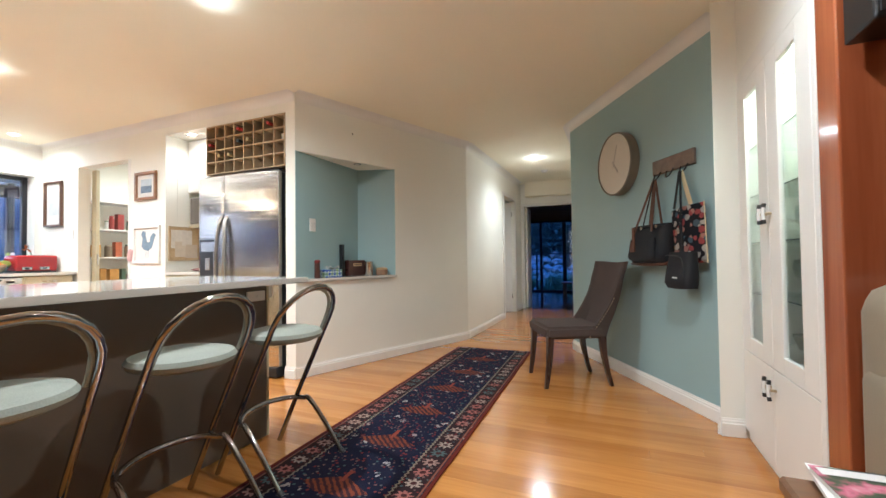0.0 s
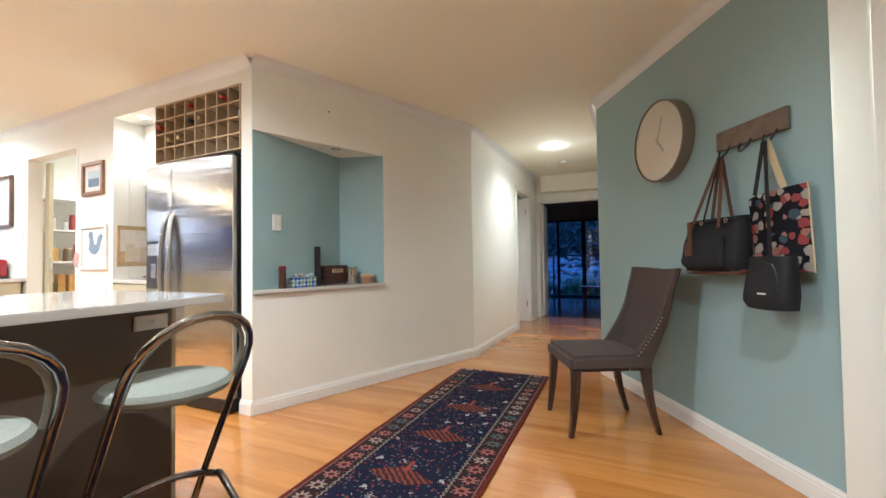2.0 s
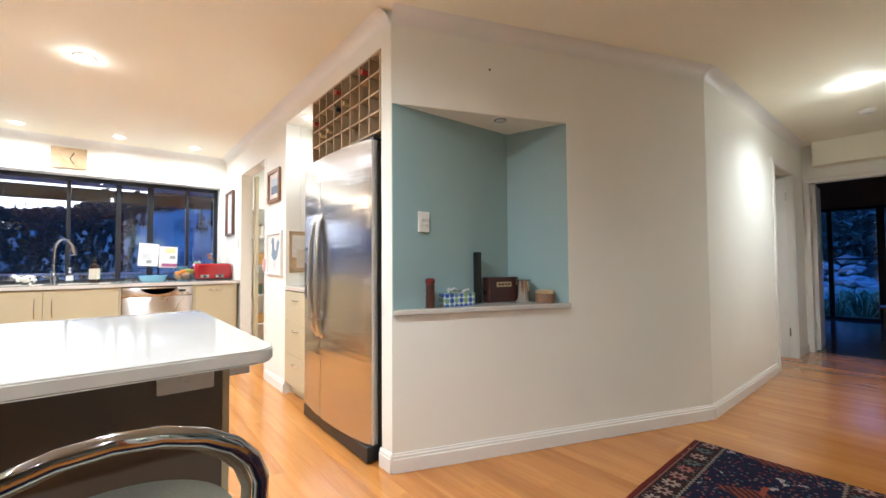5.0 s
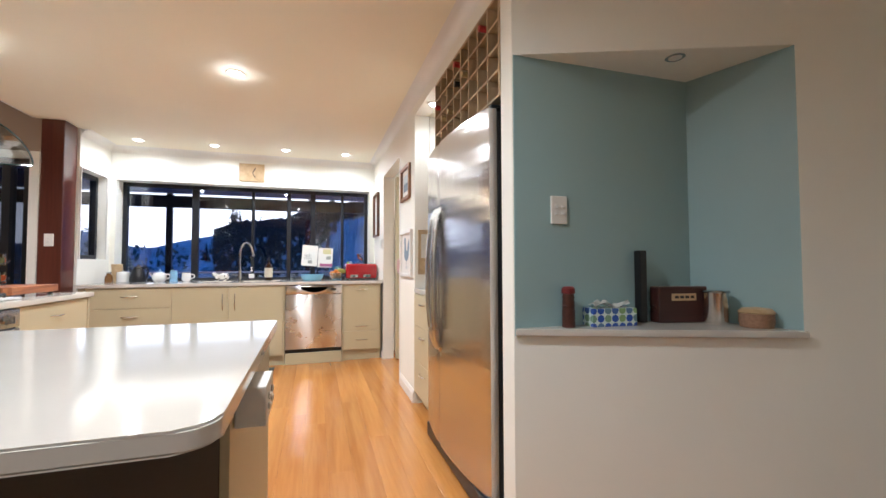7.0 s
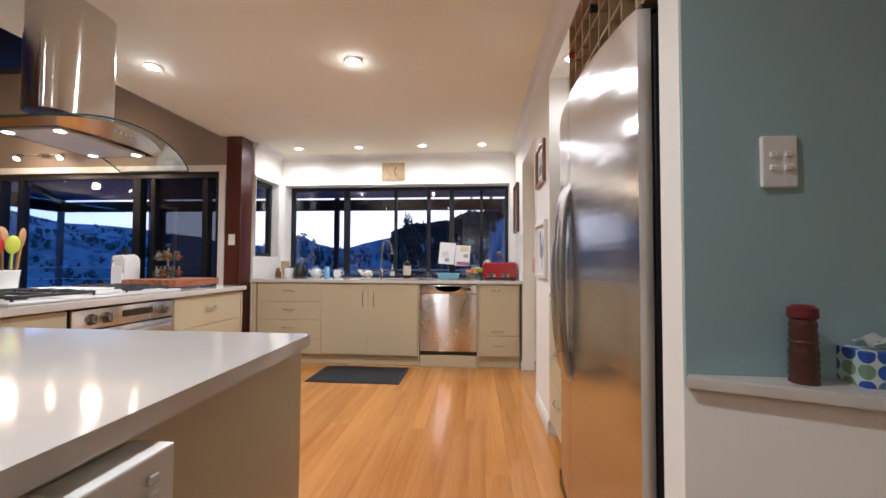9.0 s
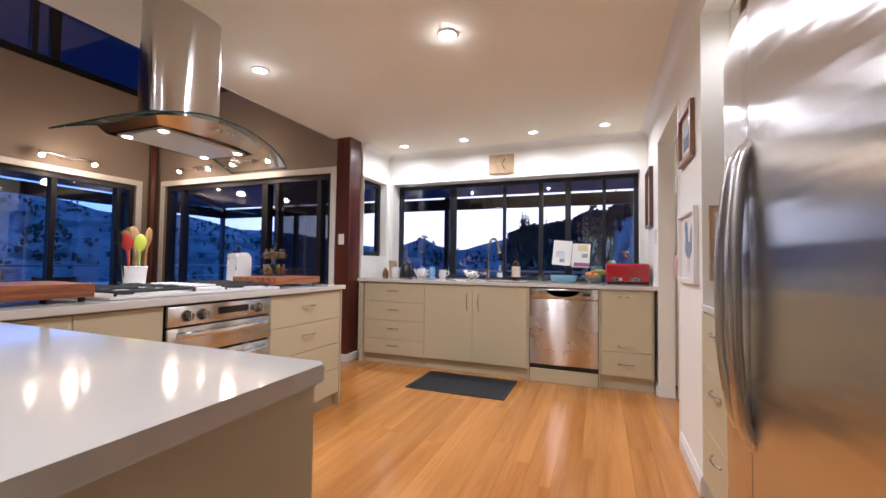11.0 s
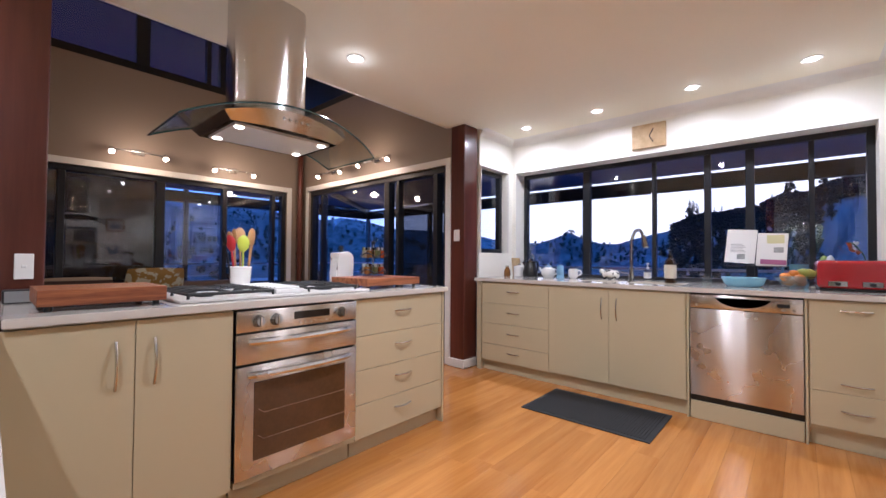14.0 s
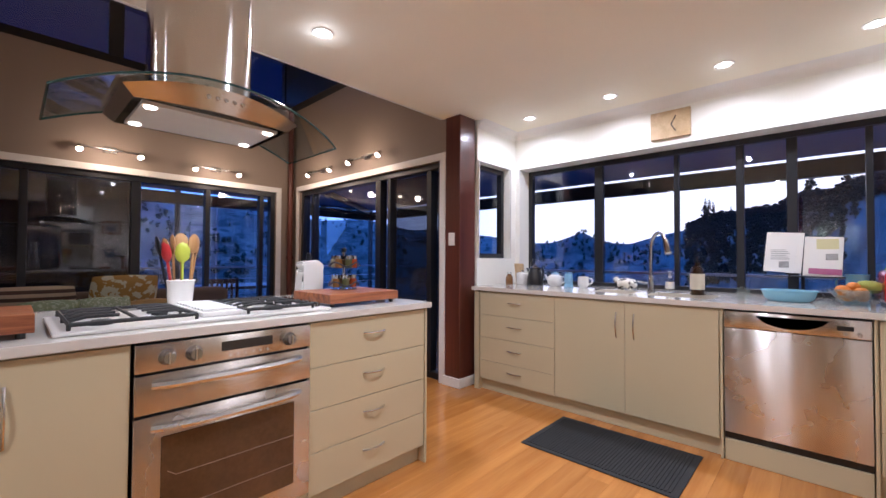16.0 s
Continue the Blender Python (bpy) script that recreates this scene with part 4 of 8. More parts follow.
for i in range(nx + 1):
    u = -1 + 2 * i / nx
    z = 1.795 - 0.125 * u * u - 0.004
    rim[0].append((HX + 0.488 * u, HY + 0.251 + 0.13 * math.sqrt(max(0, 1 - (0.93 * u) ** 2)), z))
    rim[1].append((HX + 0.488 * u, HY - 0.171, z))
part("glass_edge", tube(bmesh.new(), rim[0] + rim[1][::-1], 0.0042, 6, True), EDGE, gl, "polished green glass edge", True)

# ---- breakfast bar ----
BX0, BX1, BY0, BY1 = -3.565, -2.632, 1.245, 3.338
t = thing("breakfast_bar", (-3.25, 2.3, 0), "breakfast bar carcass with taupe panelled stool side", "counter")
part("body", Box((-3.558, 1.245, 0.10), (-2.935, 3.297, 0.873)), CABINET, t)
part("kickboard", Box((-3.53, 1.95, 0.001), (-2.96, 3.27, 0.099)), CABINET, t)
part("back_panel", Box((-2.934, 1.25, 0.001), (-2.918, 3.298, 0.872), 0.001), TAUPE, t, "taupe laminate panel facing the stools")
part("end_panel", Box((-3.560, 3.2985, 0.001), (-2.916, 3.3145, 0.872), 0.001), CABINET, t, "cream laminate end panel")
t = thing("worktop", (-3.1, 2.3, 0.876), "pale cream polished stone breakfast bar top", "worktop")
bm = bmesh.new()
def rounded(x0, x1, y0, y1, r, corners):
    out = []
    for (cx, cy, a0), rr in zip(((x1, y1, 0), (x0, y1, 90), (x0, y0, 180), (x1, y0, 270)), corners):
        if not rr:
            out.append((cx, cy))
            continue
        ox, oy = cx + (-rr if cx == x1 else rr), cy + (-rr if cy == y1 else rr)
        out += [(ox + rr * math.cos(radians(a0 + 90 * k / 6)), oy + rr * math.sin(radians(a0 + 90 * k / 6))) for k in range(7)]
    return out
prism(bm, [(x, y + 0.012 * (x - BX0) / (BX1 - BX0) if y > 3 else y) for x, y in rounded(BX0, BX1, BY0, BY1, 0.03, (0.045, 0.015, 0, 0))], 0.880, 0.909)
bmesh.ops.bevel(bm, geom=[e for e in bm.edges if abs(e.verts[0].co.z - e.verts[1].co.z) < 0.01], offset=0.004, segments=2, affect="EDGES")
part("slab", bm, STONE, t, smooth=True)


def power_point(name, c, out, w, h, n, depth=0.012, label="white plastic power point"):
    """A wall plate with n rockers; out is the way that it faces."""
    c, out = Vector(c), Vector(out)
    t = thing(name, c, label, "switch" if "switch" in name else "socket")
    m = Matrix.Translation(c) @ out.to_track_quat("Z", "Y").to_matrix().to_4x4()
    bm = Box((-w / 2, -h / 2, 0.001), (w / 2, h / 2, depth), 0.003, 2)
    bm.transform(m)
    pl = part("plate", bm, TRIM, t)
    for i in range(n):
        cols = 2 if n == 4 else 1 if n == 1 else 2
        rows = max(1, n // cols)
        if h > w:
            cols, rows = (2, 2) if n == 4 else (1, n)
        x = (i % cols - (cols - 1) / 2) * w * 0.42
        y = (i // cols - (rows - 1) / 2) * h * 0.26
        bm = Box((x - 0.008, y - 0.006, depth), (x + 0.008, y + 0.006, depth + 0.005), 0.002)
        bm.transform(m)
        part("rocker", bm, CERAMIC, pl)
    return t
power_point("light_switch", (-3.549, 4.414, 1.315), (1, 0.02, 0), 0.075, 0.115, 4, label="white four-rocker light switch on the niche wall")
power_point("light_switch", (-6.699, 1.135, 1.32), (1, 0, 0), 0.07, 0.115, 2, label="grey light switch on the timber post")
power_point("light_switch", (-6.90, 4.209, 1.33), (0, -1, 0), 0.07, 0.11, 2, label="white light switch beside the pantry doorway")
power_point("power_point", (-2.917, 3.217, 0.805), (1, 0, 0), 0.12, 0.056, 1, 0.012, "white power point box under the bar top")
power_point("power_point", (-3.008, 3.315, 0.825), (0, 1, 0), 0.124, 0.075, 4, 0.056, "white double power point box on the bar end")
power_point("power_point", (-3.66, 1.221, 1.045), (0, 1, 0), 0.06, 0.11, 1, label="white power point on the timber post")
power_point("power_point", (-7.568, 1.262 + 0.03, 1.06), (1, 0, 0), 0.03, 0.07, 1, label="white power point beside the sink window")

# ---- fridge ----
FX0, FX1, FS = -4.69, -3.70, -4.29
t = thing("refrigerator", ((FX0 + FX1) / 2, 4.5, 0), "stainless steel side-by-side refrigerator with water dispenser", "refrigerator")
part("case", Box((FX0 + 0.065, 4.215, 0.03), (FX1, 4.93, 1.765), 0.006, 2), BLACK, t, "black side walls")
def bowed_door(x0, x1, z0, z1):
    bm = bmesh.new()
    n = 16
    prof = []
    for i in range(n + 1):
        x = x0 + (x1 - x0) * i / n
        u = (x - FX0) / (FX1 - FX0)
        y = 4.168 - 0.050 * (1 - (2 * u - 1) ** 2)
        if i in (0, n):
            y += 0.006
        prof.append((x, y))
    outline = prof + [(x1, 4.21), (x0, 4.21)]
    prism(bm, outline, z0, z1)
    return bm
fd = part("freezer_door", bowed_door(FX0, FS - 0.002, 0.10, 1.775), STEEL_F, t, "narrow freezer door", True)
rd = part("fridge_door", bowed_door(FS + 0.002, FX1, 0.10, 1.775), STEEL_F, t, smooth=True)
for p, x, lean in ((fd, FS - 0.035, -1), (rd, FS + 0.035, 1)):
    pts = curve_pts([(x, 4.13, 1.40), (x, 4.10, 1.34), (x + 0.012 * lean, 4.08, 1.16), (x + 0.016 * lean, 4.076, 1.0), (x + 0.012 * lean, 4.08, 0.84), (x, 4.10, 0.68), (x, 4.13, 0.62)], 5)
    part("handle", tube(bmesh.new(), pts, 0.019, 10), NICKEL, p, "bowed satin steel handle", True)
def bow_y(x):
    return 4.168 - 0.050 * (1 - (2 * (x - FX0) / (FX1 - FX0) - 1) ** 2)
xs = [-4.655 + 0.27 * k / 8 for k in range(9)]
dp = part("dispenser", prism(bmesh.new(), [(x, bow_y(x) - 0.004) for x in xs] + [(x, bow_y(x) + 0.004) for x in xs[::-1]], 0.84, 1.20), BLACK, fd, "black ice and water dispenser")
xs = [-4.635 + 0.23 * k / 6 for k in range(7)]
part("display", prism(bmesh.new(), [(x, bow_y(x) - 0.0055) for x in xs] + [(x, bow_y(x) - 0.0035) for x in xs[::-1]], 1.09, 1.18), NICKEL, dp, "pale control strip")
part("paddle", Box((-4.55, bow_y(-4.52) - 0.012, 0.92), (-4.49, bow_y(-4.52) - 0.003, 1.03), 0.004), NICKEL, dp)
part("base_grille", Box((FX0 + 0.065, 4.145, 0.012), (FX1, 4.25, 0.095), 0.004), BLACK, t)
part("hinge_cover", Box((FX0 + 0.075, 4.185, 1.777), (FX1 - 0.005, 4.4, 1.795), 0.004), BLACK, t)

# wine rack over the fridge
t = thing("wine_rack", (-4.15, 4.4, 1.815), "pale timber pigeonhole wine rack built in over the fridge", "wine rack")
RX0, RX1, RZ0, RZ1 = -4.63, -3.665, 1.825, 2.275
part("back", Box((RX0, 4.50, RZ0), (RX1, 4.51, RZ1)), RACKWOOD, t)
for k in range(9):
    x = RX0 + (RX1 - RX0) * k / 8
    part("divider", Box((x - 0.006, 4.205, RZ0), (x + 0.006, 4.50, RZ1), 0.001), RACKWOOD, t)
for k in range(5):
    z = RZ0 + (RZ1 - RZ0) * k / 4
    part("shelf", Box((RX0 - 0.006, 4.208, z - 0.006), (RX1 + 0.006, 4.499, z + 0.006), 0.001), RACKWOOD, t)

# ---- bar stools ----
def bar_stool(label):
    """Chromed tube stool; its origin on the floor under the seat, facing -x."""
    t = thing("bar_stool", (0, 0, 0), label, "bar stool", "bar stools at the breakfast bar")
    w = 0.19
    foot, topx, ztop = -0.235, 0.175, 0.878
    def at(z, y):
        return (foot + (topx - foot) * z / ztop + (0.03 * (z / ztop) ** 2), y, z)
    pts = [at(0.012, -w), at(0.3, -w * 1.0), at(0.55, -w), at(0.66, -w)]
    for k in range(13):
        a = math.pi * k / 12
        pts.append(at(0.70 + (ztop - 0.70) * math.sin(a) ** 0.9, -w * math.cos(a)))
    pts += [at(0.66, w), at(0.55, w), at(0.3, w), at(0.012, w)]
    part("back_frame", tube(bmesh.new(), pts, 0.0125, 10), CHROME, t, "polished chrome tube", True)
    # sage piping pad inside the hoop
    pad = [Vector(p) + Vector((-0.016, -0.018 * (1 if p[1] > 0 else -1) * (abs(p[1]) / w), -0.012)) for p in pts[3:18]]
    part("back_pad", tube(bmesh.new(), pad, 0.008, 8), SAGE, t, "sage green back pad", True)
    f = []
    for k in range(13):
        a = math.pi * k / 12
        f.append((-0.03 - 0.13 * math.sin(a), -w * 1.08 * math.cos(a), 0.255 + 0.02 * math.sin(a)))
    fp = [(0.17, -w * 1.1, 0.012), (0.08, -w * 1.1, 0.13)] + f + [(0.08, w * 1.1, 0.13), (0.17, w * 1.1, 0.012)]
    part("foot_rail", tube(bmesh.new(), curve_pts(fp, 4), 0.0125, 10), CHROME, t, "polished chrome foot hoop", True)
    for y in (-w * 1.1, w * 1.1):
        part("foot_cap", tube(bmesh.new(), [(0.165, y, 0.018), (0.186, y, 0.013 - 0.009)], 0.0145, 8), BLACK, t)
    bm = lathe(bmesh.new(), [(0, -0.026), (0.145, -0.026), (0.176, -0.012), (0.183, 0.004), (0.172, 0.020), (0.13, 0.031), (0, 0.036)], (-0.008, 0, 0.64), 36)
    part("seat", bm, SAGE, t, "round sage green padded seat", True)
    part("seat_bracket", Box((-0.06, -0.10, 0.608), (0.05, 0.10, 0.618), 0.002), BLACK, t)
    return t


STOOL = "chrome tube bar stool with sage green padded seat"
st = bar_stool(STOOL)
st.matrix_basis = pose(-2.56, 3.076, 0, 0, 0, 0)
copy_thing(st, pose(-2.56, 2.57, 0, 0, 0, 1))
copy_thing(st, pose(-2.56, 2.05, 0, 0, 0, -2))

# ---- dining chair by the green wall ----
def upholstered_chair():
    t = thing("dining_chair", (0, 0, 0), "taupe microfibre dining chair with studded sides and dark legs", "chair")
    # faces -y; seat 0.48 wide
    bm = bmesh.new()
    pts = [(-0.25, -0.26), (0.25, -0.26), (0.235, 0.20), (-0.235, 0.20)]
    prism(bm, pts, 0.375, 0.47)
    bmesh.ops.bevel(bm, geom=bm.edges[:], offset=0.022, segments=3, affect="EDGES")
    part("seat", bm, SUEDE, t, smooth=True)
    # sloping wrap-round back: rows of cross-sections from the seat to the top
    bm = bmesh.new()
    rows = []
    for i in range(13):
        s = i / 12
        z = 0.385 + 0.565 * s
        wing = 0.11 * (1 - s) ** 1.8 + 0.035
        hw = 0.225 + 0.035 * s ** 2
        yb = 0.07 + 0.25 * (1 - (1 - s ** 1.15) ** 2.2) + wing
        th = 0.055 - 0.012 * s
        dip = 0.02 * math.sin(math.pi * s)
        outer = [(-hw, yb - wing), (-hw - 0.004, yb - wing * 0.5), (-hw + 0.01, yb), (-hw * 0.6, yb + 0.045), (0, yb + 0.055), (hw * 0.6, yb + 0.045), (hw - 0.01, yb), (hw + 0.004, yb - wing * 0.5), (hw, yb - wing)]
        inner = [(hw - 0.03, yb - wing), (hw - 0.035, yb - wing * 0.5 - 0.01), (hw - 0.055, yb - 0.02), (hw * 0.55, yb - 0.005), (0, yb + dip), (-hw * 0.55, yb - 0.005), (-hw + 0.055, yb - 0.02), (-hw + 0.035, yb - wing * 0.5 - 0.01), (-hw + 0.03, yb - wing)]
        roll = 0.03 * max(0, s - 0.8) / 0.2
        rows.append([bm.verts.new((x, y + roll, z + (0.012 * abs(x) / hw if s == 1 else 0))) for x, y in outer + inner])
    k = len(rows[0])
    for i in range(12):
        for j in range(k):
            bm.faces.new((rows[i][j], rows[i][(j + 1) % k], rows[i + 1][(j + 1) % k], rows[i + 1][j]))
    h = k // 2
    for i in range(h - 1):
        bm.faces.new((rows[12][i], rows[12][i + 1], rows[12][k - 2 - i], rows[12][k - 1 - i]))
    bmesh.ops.recalc_face_normals(bm, faces=bm.faces)
    bk = part("backrest", bm, SUEDE, t, smooth=True)
    for sx in (-1, 1):
        for i in range(16):
            s = i / 15 * 0.52
            z = 0.385 + 0.565 * s
            wing = 0.11 * (1 - s) ** 1.8 + 0.035
            yb = 0.07 + 0.25 * (1 - (1 - s ** 1.15) ** 2.2) + wing
            hw = 0.225 + 0.035 * s * s
            m = Matrix.Translation((sx * (hw + 0.003), yb - wing + 0.014 + 0.0 * s, z)) @ pose(0, 0, 0, 0, 90 * sx, 0)
            part("stud", lathe(bmesh.new(), [(0.0055, -0.002), (0.0045, 0.002), (0, 0.0035)], seg=8, m=m), BRASS, bk)
    for x, y, back in ((-0.215, -0.225, 0), (0.215, -0.225, 0), (-0.20, 0.19, 1), (0.20, 0.19, 1)):
        bm = bmesh.new()
        pr = []
        for i in range(6):
            s = i / 5
            yo = y + (0.07 * (1 - s) ** 1.8 if back else -0.035 * (1 - s) ** 1.8)
            w = 0.013 + 0.011 * s
            pr.append([bm.verts.new((x + a * w, yo + b * w, 0.002 + 0.388 * s)) for a, b in ((-1, -1), (1, -1), (1, 1), (-1, 1))])
        for i in range(5):
            for j in range(4):
                bm.faces.new((pr[i][j], pr[i][(j + 1) % 4], pr[i + 1][(j + 1) % 4], pr[i + 1][j]))
        bm.faces.new(pr[0][::-1]), bm.faces.new(pr[-1])
        part("leg", bm, DARKLEG, t)
    return t


ch = upholstered_chair()
ch.matrix_basis = pose(-1.419, 5.004, 0, 0, 0, -63.7)

# ---- display cabinet ----
t = thing("display_cabinet", (-0.2, 3.79, 0), "white built-in display cabinet with tall glass doors, lit inside", "cabinet")
CX = -0.42
bm = Box((CX + 0.02, 3.295, 0.002), (0.095, 3.31, 1.985))
box(bm, (CX + 0.02, 4.225, 0.002), (0.095, 4.24, 1.985))
box(bm, (0.08, 3.311, 0.002), (0.095, 4.224, 1.985))
box(bm, (CX + 0.02, 3.311, 0.002), (0.079, 4.224, 0.53))
box(bm, (CX + 0.02, 3.311, 1.965), (0.079, 4.224, 1.985))
part("body", bm, TRIM, t)
part("end_stile", Box((CX, 3.292, 0.002), (CX + 0.019, 3.325, 1.985), 0.002), TRIM, t)
for y0, y1 in ((3.328, 3.772), (3.777, 4.225)):
    bm = bmesh.new()
    wv = 0.125
    zb, zt = 0.497, 1.90
    box(bm, (CX, y0, zb), (CX + 0.019, y0 + wv, zt), 0.002)
    box(bm, (CX, y1 - wv, zb), (CX + 0.019, y1, zt), 0.002)
    box(bm, (CX, y0 + wv, zb), (CX + 0.019, y1 - wv, zb + 0.075), 0.002)
    box(bm, (CX, y0 + wv, zt - 0.08), (CX + 0.019, y1 - wv, zt), 0.002)
    dr = part("glass_door", bm, TRIM, t)
    p = part("pane", Box((CX + 0.008, y0 + wv - 0.004, zb + 0.07), (CX + 0.012, y1 - wv + 0.004, zt - 0.076)), CLEAR, dr)
    p.visible_shadow = False
    d2 = part("lower_door", Box((CX, y0, 0.06), (CX + 0.019, y1, 0.493), 0.002), TRIM, t)
    for par, z in ((dr, 1.185), (d2, 0.405)):
        y = 3.745 if y0 < 3.5 else 3.805
        h = part("handle", tube(bmesh.new(), [(CX - 0.028, y, z - 0.028), (CX - 0.031, y, z), (CX - 0.028, y, z + 0.028)], 0.0075, 10), CERAMIC, par, "white porcelain and metal handle", True)
        for dz in (-0.036, 0.036):
            part("ferrule", tube(bmesh.new(), [(CX - 0.028, y, z + dz * 0.75), (CX - 0.026, y, z + dz * 1.25)], 0.0085, 10), IRON, h)
        part("stem", tube(bmesh.new(), [(CX, y, z), (CX - 0.024, y, z)], 0.006, 8), BRASS, h)
for z in (0.80, 1.06, 1.30, 1.55):
    part("shelf", Box((CX + 0.03, 3.315, z), (0.075, 4.22, z + 0.006)), CLEAR, t, "glass shelf")
    part("shelf_edge", Box((CX + 0.028, 3.315, z), (CX + 0.0299, 4.22, z + 0.006)), EDGE, t, "green glass edge")
part("top_rail", Box((CX + 0.002, 3.325, 1.902), (CX + 0.02, 4.224, 1.995), 0.002), TRIM, t)
lamp("cabinet_lamp", "POINT", (-0.16, 3.80, 1.88), 7.5, (0.97, 1.0, 0.80), 0.03)

# hallway doors
def panel_door(label, m, w, h=2.0):
    t = thing("door", (0, 0, 0), label, "door")
    part("leaf", Box((0, -0.018, 0.008), (w, 0.018, h), 0.002), TRIM, t)
    for y in (-1, 1):
        part("door_handle", tube(bmesh.new(), [(w - 0.06, y * 0.018, 1.0), (w - 0.06, y * 0.055, 1.0), (w - 0.09, y * 0.058, 1.0), (w - 0.17, y * 0.058, 1.0)], 0.008, 8), NICKEL, t, smooth=True)
    for z in (0.25, 1.75):
        part("hinge", lathe(bmesh.new(), [(0, 0), (0.008, 0), (0.008, 0.09), (0, 0.09)], (-0.004, 0.02, z), 10), NICKEL, t)
    t.matrix_basis = m
    t["kind"] = "structure"
    return t


panel_door("white door standing half open in the hall", pose(-2.80, 8.90, 0, 0, 0, 200), 0.78)
panel_door("white double door leaf folded open at the hall end", pose(-2.665, 9.63, 0, 0, 0, 93), 0.53)
panel_door("white double door leaf folded open at the hall end", pose(-1.615, 9.63, 0, 0, 0, 87), 0.53)

# ---- deck, garden, hills ----
DECK = timber("weathered_decking", (0.05, 0.04, 0.035), (0.11, 0.09, 0.075), "Y", 0.6, 0, 1, 0.4)
# Blue of the dusk sky's light is put into the roof's own colour.
ROOFM = plain("sky_tinted_roof_sheet", (0.11, 0.15, 0.36), 0.5, var=0.08)
bm = Box((-10.3, -4.9, -0.45), (-7.83, 5.2, -0.05))
box(bm, (-7.829, -4.9, -0.45), (2.0, -2.12, -0.05))
struct("deck", bm, DECK, "weathered timber deck round the house", "deck")
bm = Box((-10.25, -4.9, 2.335), (-7.83, 5.2, 2.44))
box(bm, (-7.829, -4.9, 2.335), (2.0, -2.12, 2.44))
struct("deck_roof", bm, ROOFM, "dark deck roof", "roof")
BLK = BLACKM
t = thing("veranda", (-10.2, 0, 0), "black steel frame of the deck roof", "veranda")
part("beam", Box((-10.3, -4.9, 2.09), (-10.2, 5.2, 2.295), 0.004), BLK, t)
part("beam", Box((-10.19, -4.9, 2.09), (2.0, -4.8, 2.295), 0.004), BLK, t)
for y in (-4.85, -2.6, 1.02, 4.9):
    part("post", Box((-10.29, y - 0.045, -0.05), (-10.21, y + 0.045, 2.334), 0.004), BLK, t)
for x in (-8.0, -6.0, -4.0, -1.5):
    part("post", Box((x - 0.04, -4.89, -0.05), (x + 0.04, -4.81, 2.334), 0.004), BLK, t)
part("rafter", Box((-10.2, -4.8, 2.25), (-7.85, -4.7, 2.333)), BLK, t)
bm = bmesh.new()
slab(bm, (-10.2, -4.85), (-6.9, -2.1), 0.06, 2.22, 2.334)
part("hip_rafter", bm, BLK, t)
t = thing("deck_railing", (-10.2, 0, 0), "metal railing along the deck edge", "railing")
RAILM = plain("pale_rail_metal", (0.42, 0.43, 0.45), 0.35, 0.6, var=0.05, bump=0)
part("top_rail", Box((-10.28, -4.88, 0.93), (-10.22, 5.2, 0.965), 0.004), RAILM, t)
part("top_rail", Box((-10.21, -4.88, 0.93), (2.0, -4.82, 0.965), 0.004), RAILM, t)
for k in range(5):
    z = 0.12 + 0.15 * k
    part("wire", tube(bmesh.new(), [(-10.25, -4.85, z), (-10.25, 5.2, z)], 0.004, 5), RAILM, t)
    part("wire", tube(bmesh.new(), [(-10.25, -4.85, z), (2.0, -4.85, z)], 0.004, 5), RAILM, t)

# hills: height over the plan by direction and distance
RIDGE = [(-200, 5), (0, 8), (40, 12), (70, 9.8), (84, 7.6), (92, 5.9), (98, 4.6), (102, 3.5), (105.5, 2.6), (109, 2.1), (111.5, 1.9), (114.2, 3.3), (117.5, 2.2), (121, 2.2), (126, 2.9), (134, 3.8), (148, 5.2), (160, 6.4), (175, 7.5), (200, 7), (300, 6)]
def ridge(yaw):
    for (a, ea), (b, eb) in zip(RIDGE, RIDGE[1:]):
        if a <= yaw <= b:
            s = (yaw - a) / (b - a)
            s = s * s * (3 - 2 * s)
            return ea + (eb - ea) * s
    return 6.0
def crest(yaw):
    """Distance of the skyline: near in the north-west, far elsewhere."""
    if yaw < 60:
        return 60
    s = min(1, max(0, (yaw - 84) / 20))
    return 110 + 240 * s * s * (3 - 2 * s)
def smooth(s):
    s = min(1, max(0, s))
    return s * s * (3 - 2 * s)
def land(r, yaw):
    R = crest(yaw)
    top = math.tan(radians(ridge(yaw))) * R
    low = -3.0 - 0.10 * R * (1 - smooth((100 - yaw) / 40) * 0.8)
    if yaw < 60:
        low = -1.0
    if r < R * 0.45:
        base = -1.4 + (low + 1.4) * smooth((r - 9) / (R * 0.45 - 9))
    else:
        base = low + (top + 1.2 - low) * smooth((r - R * 0.45) / (R * 0.55)) - 0.02 * max(0, r - R)
    w = smooth((r - 12) / 40)
    p = Vector((r * math.sin(radians(yaw)) * 0.02, r * math.cos(radians(yaw)) * 0.02, 3))
    return base + w * (noise.noise(p) * R * 0.018 + noise.noise(p * 3.1) * R * 0.006)
def spot(r, yaw):
    return Vector((-4 - r * math.sin(radians(yaw)), 3 + r * math.cos(radians(yaw)), land(r, yaw)))
m, n, l, b = nodes_of("dusk_pasture")
f1, f2 = noise_of(n, l, 0.035, 6), noise_of(n, l, 0.9, 4)
c = ramp(n, l, f1, [(0.40, (0.045, 0.065, 0.05)), (0.62, (0.20, 0.21, 0.17))])
c = mix_rgb(n, l, 0.4, c, ramp(n, l, f2, [(0.35, (0.04, 0.06, 0.045)), (0.65, (0.19, 0.20, 0.165))]))
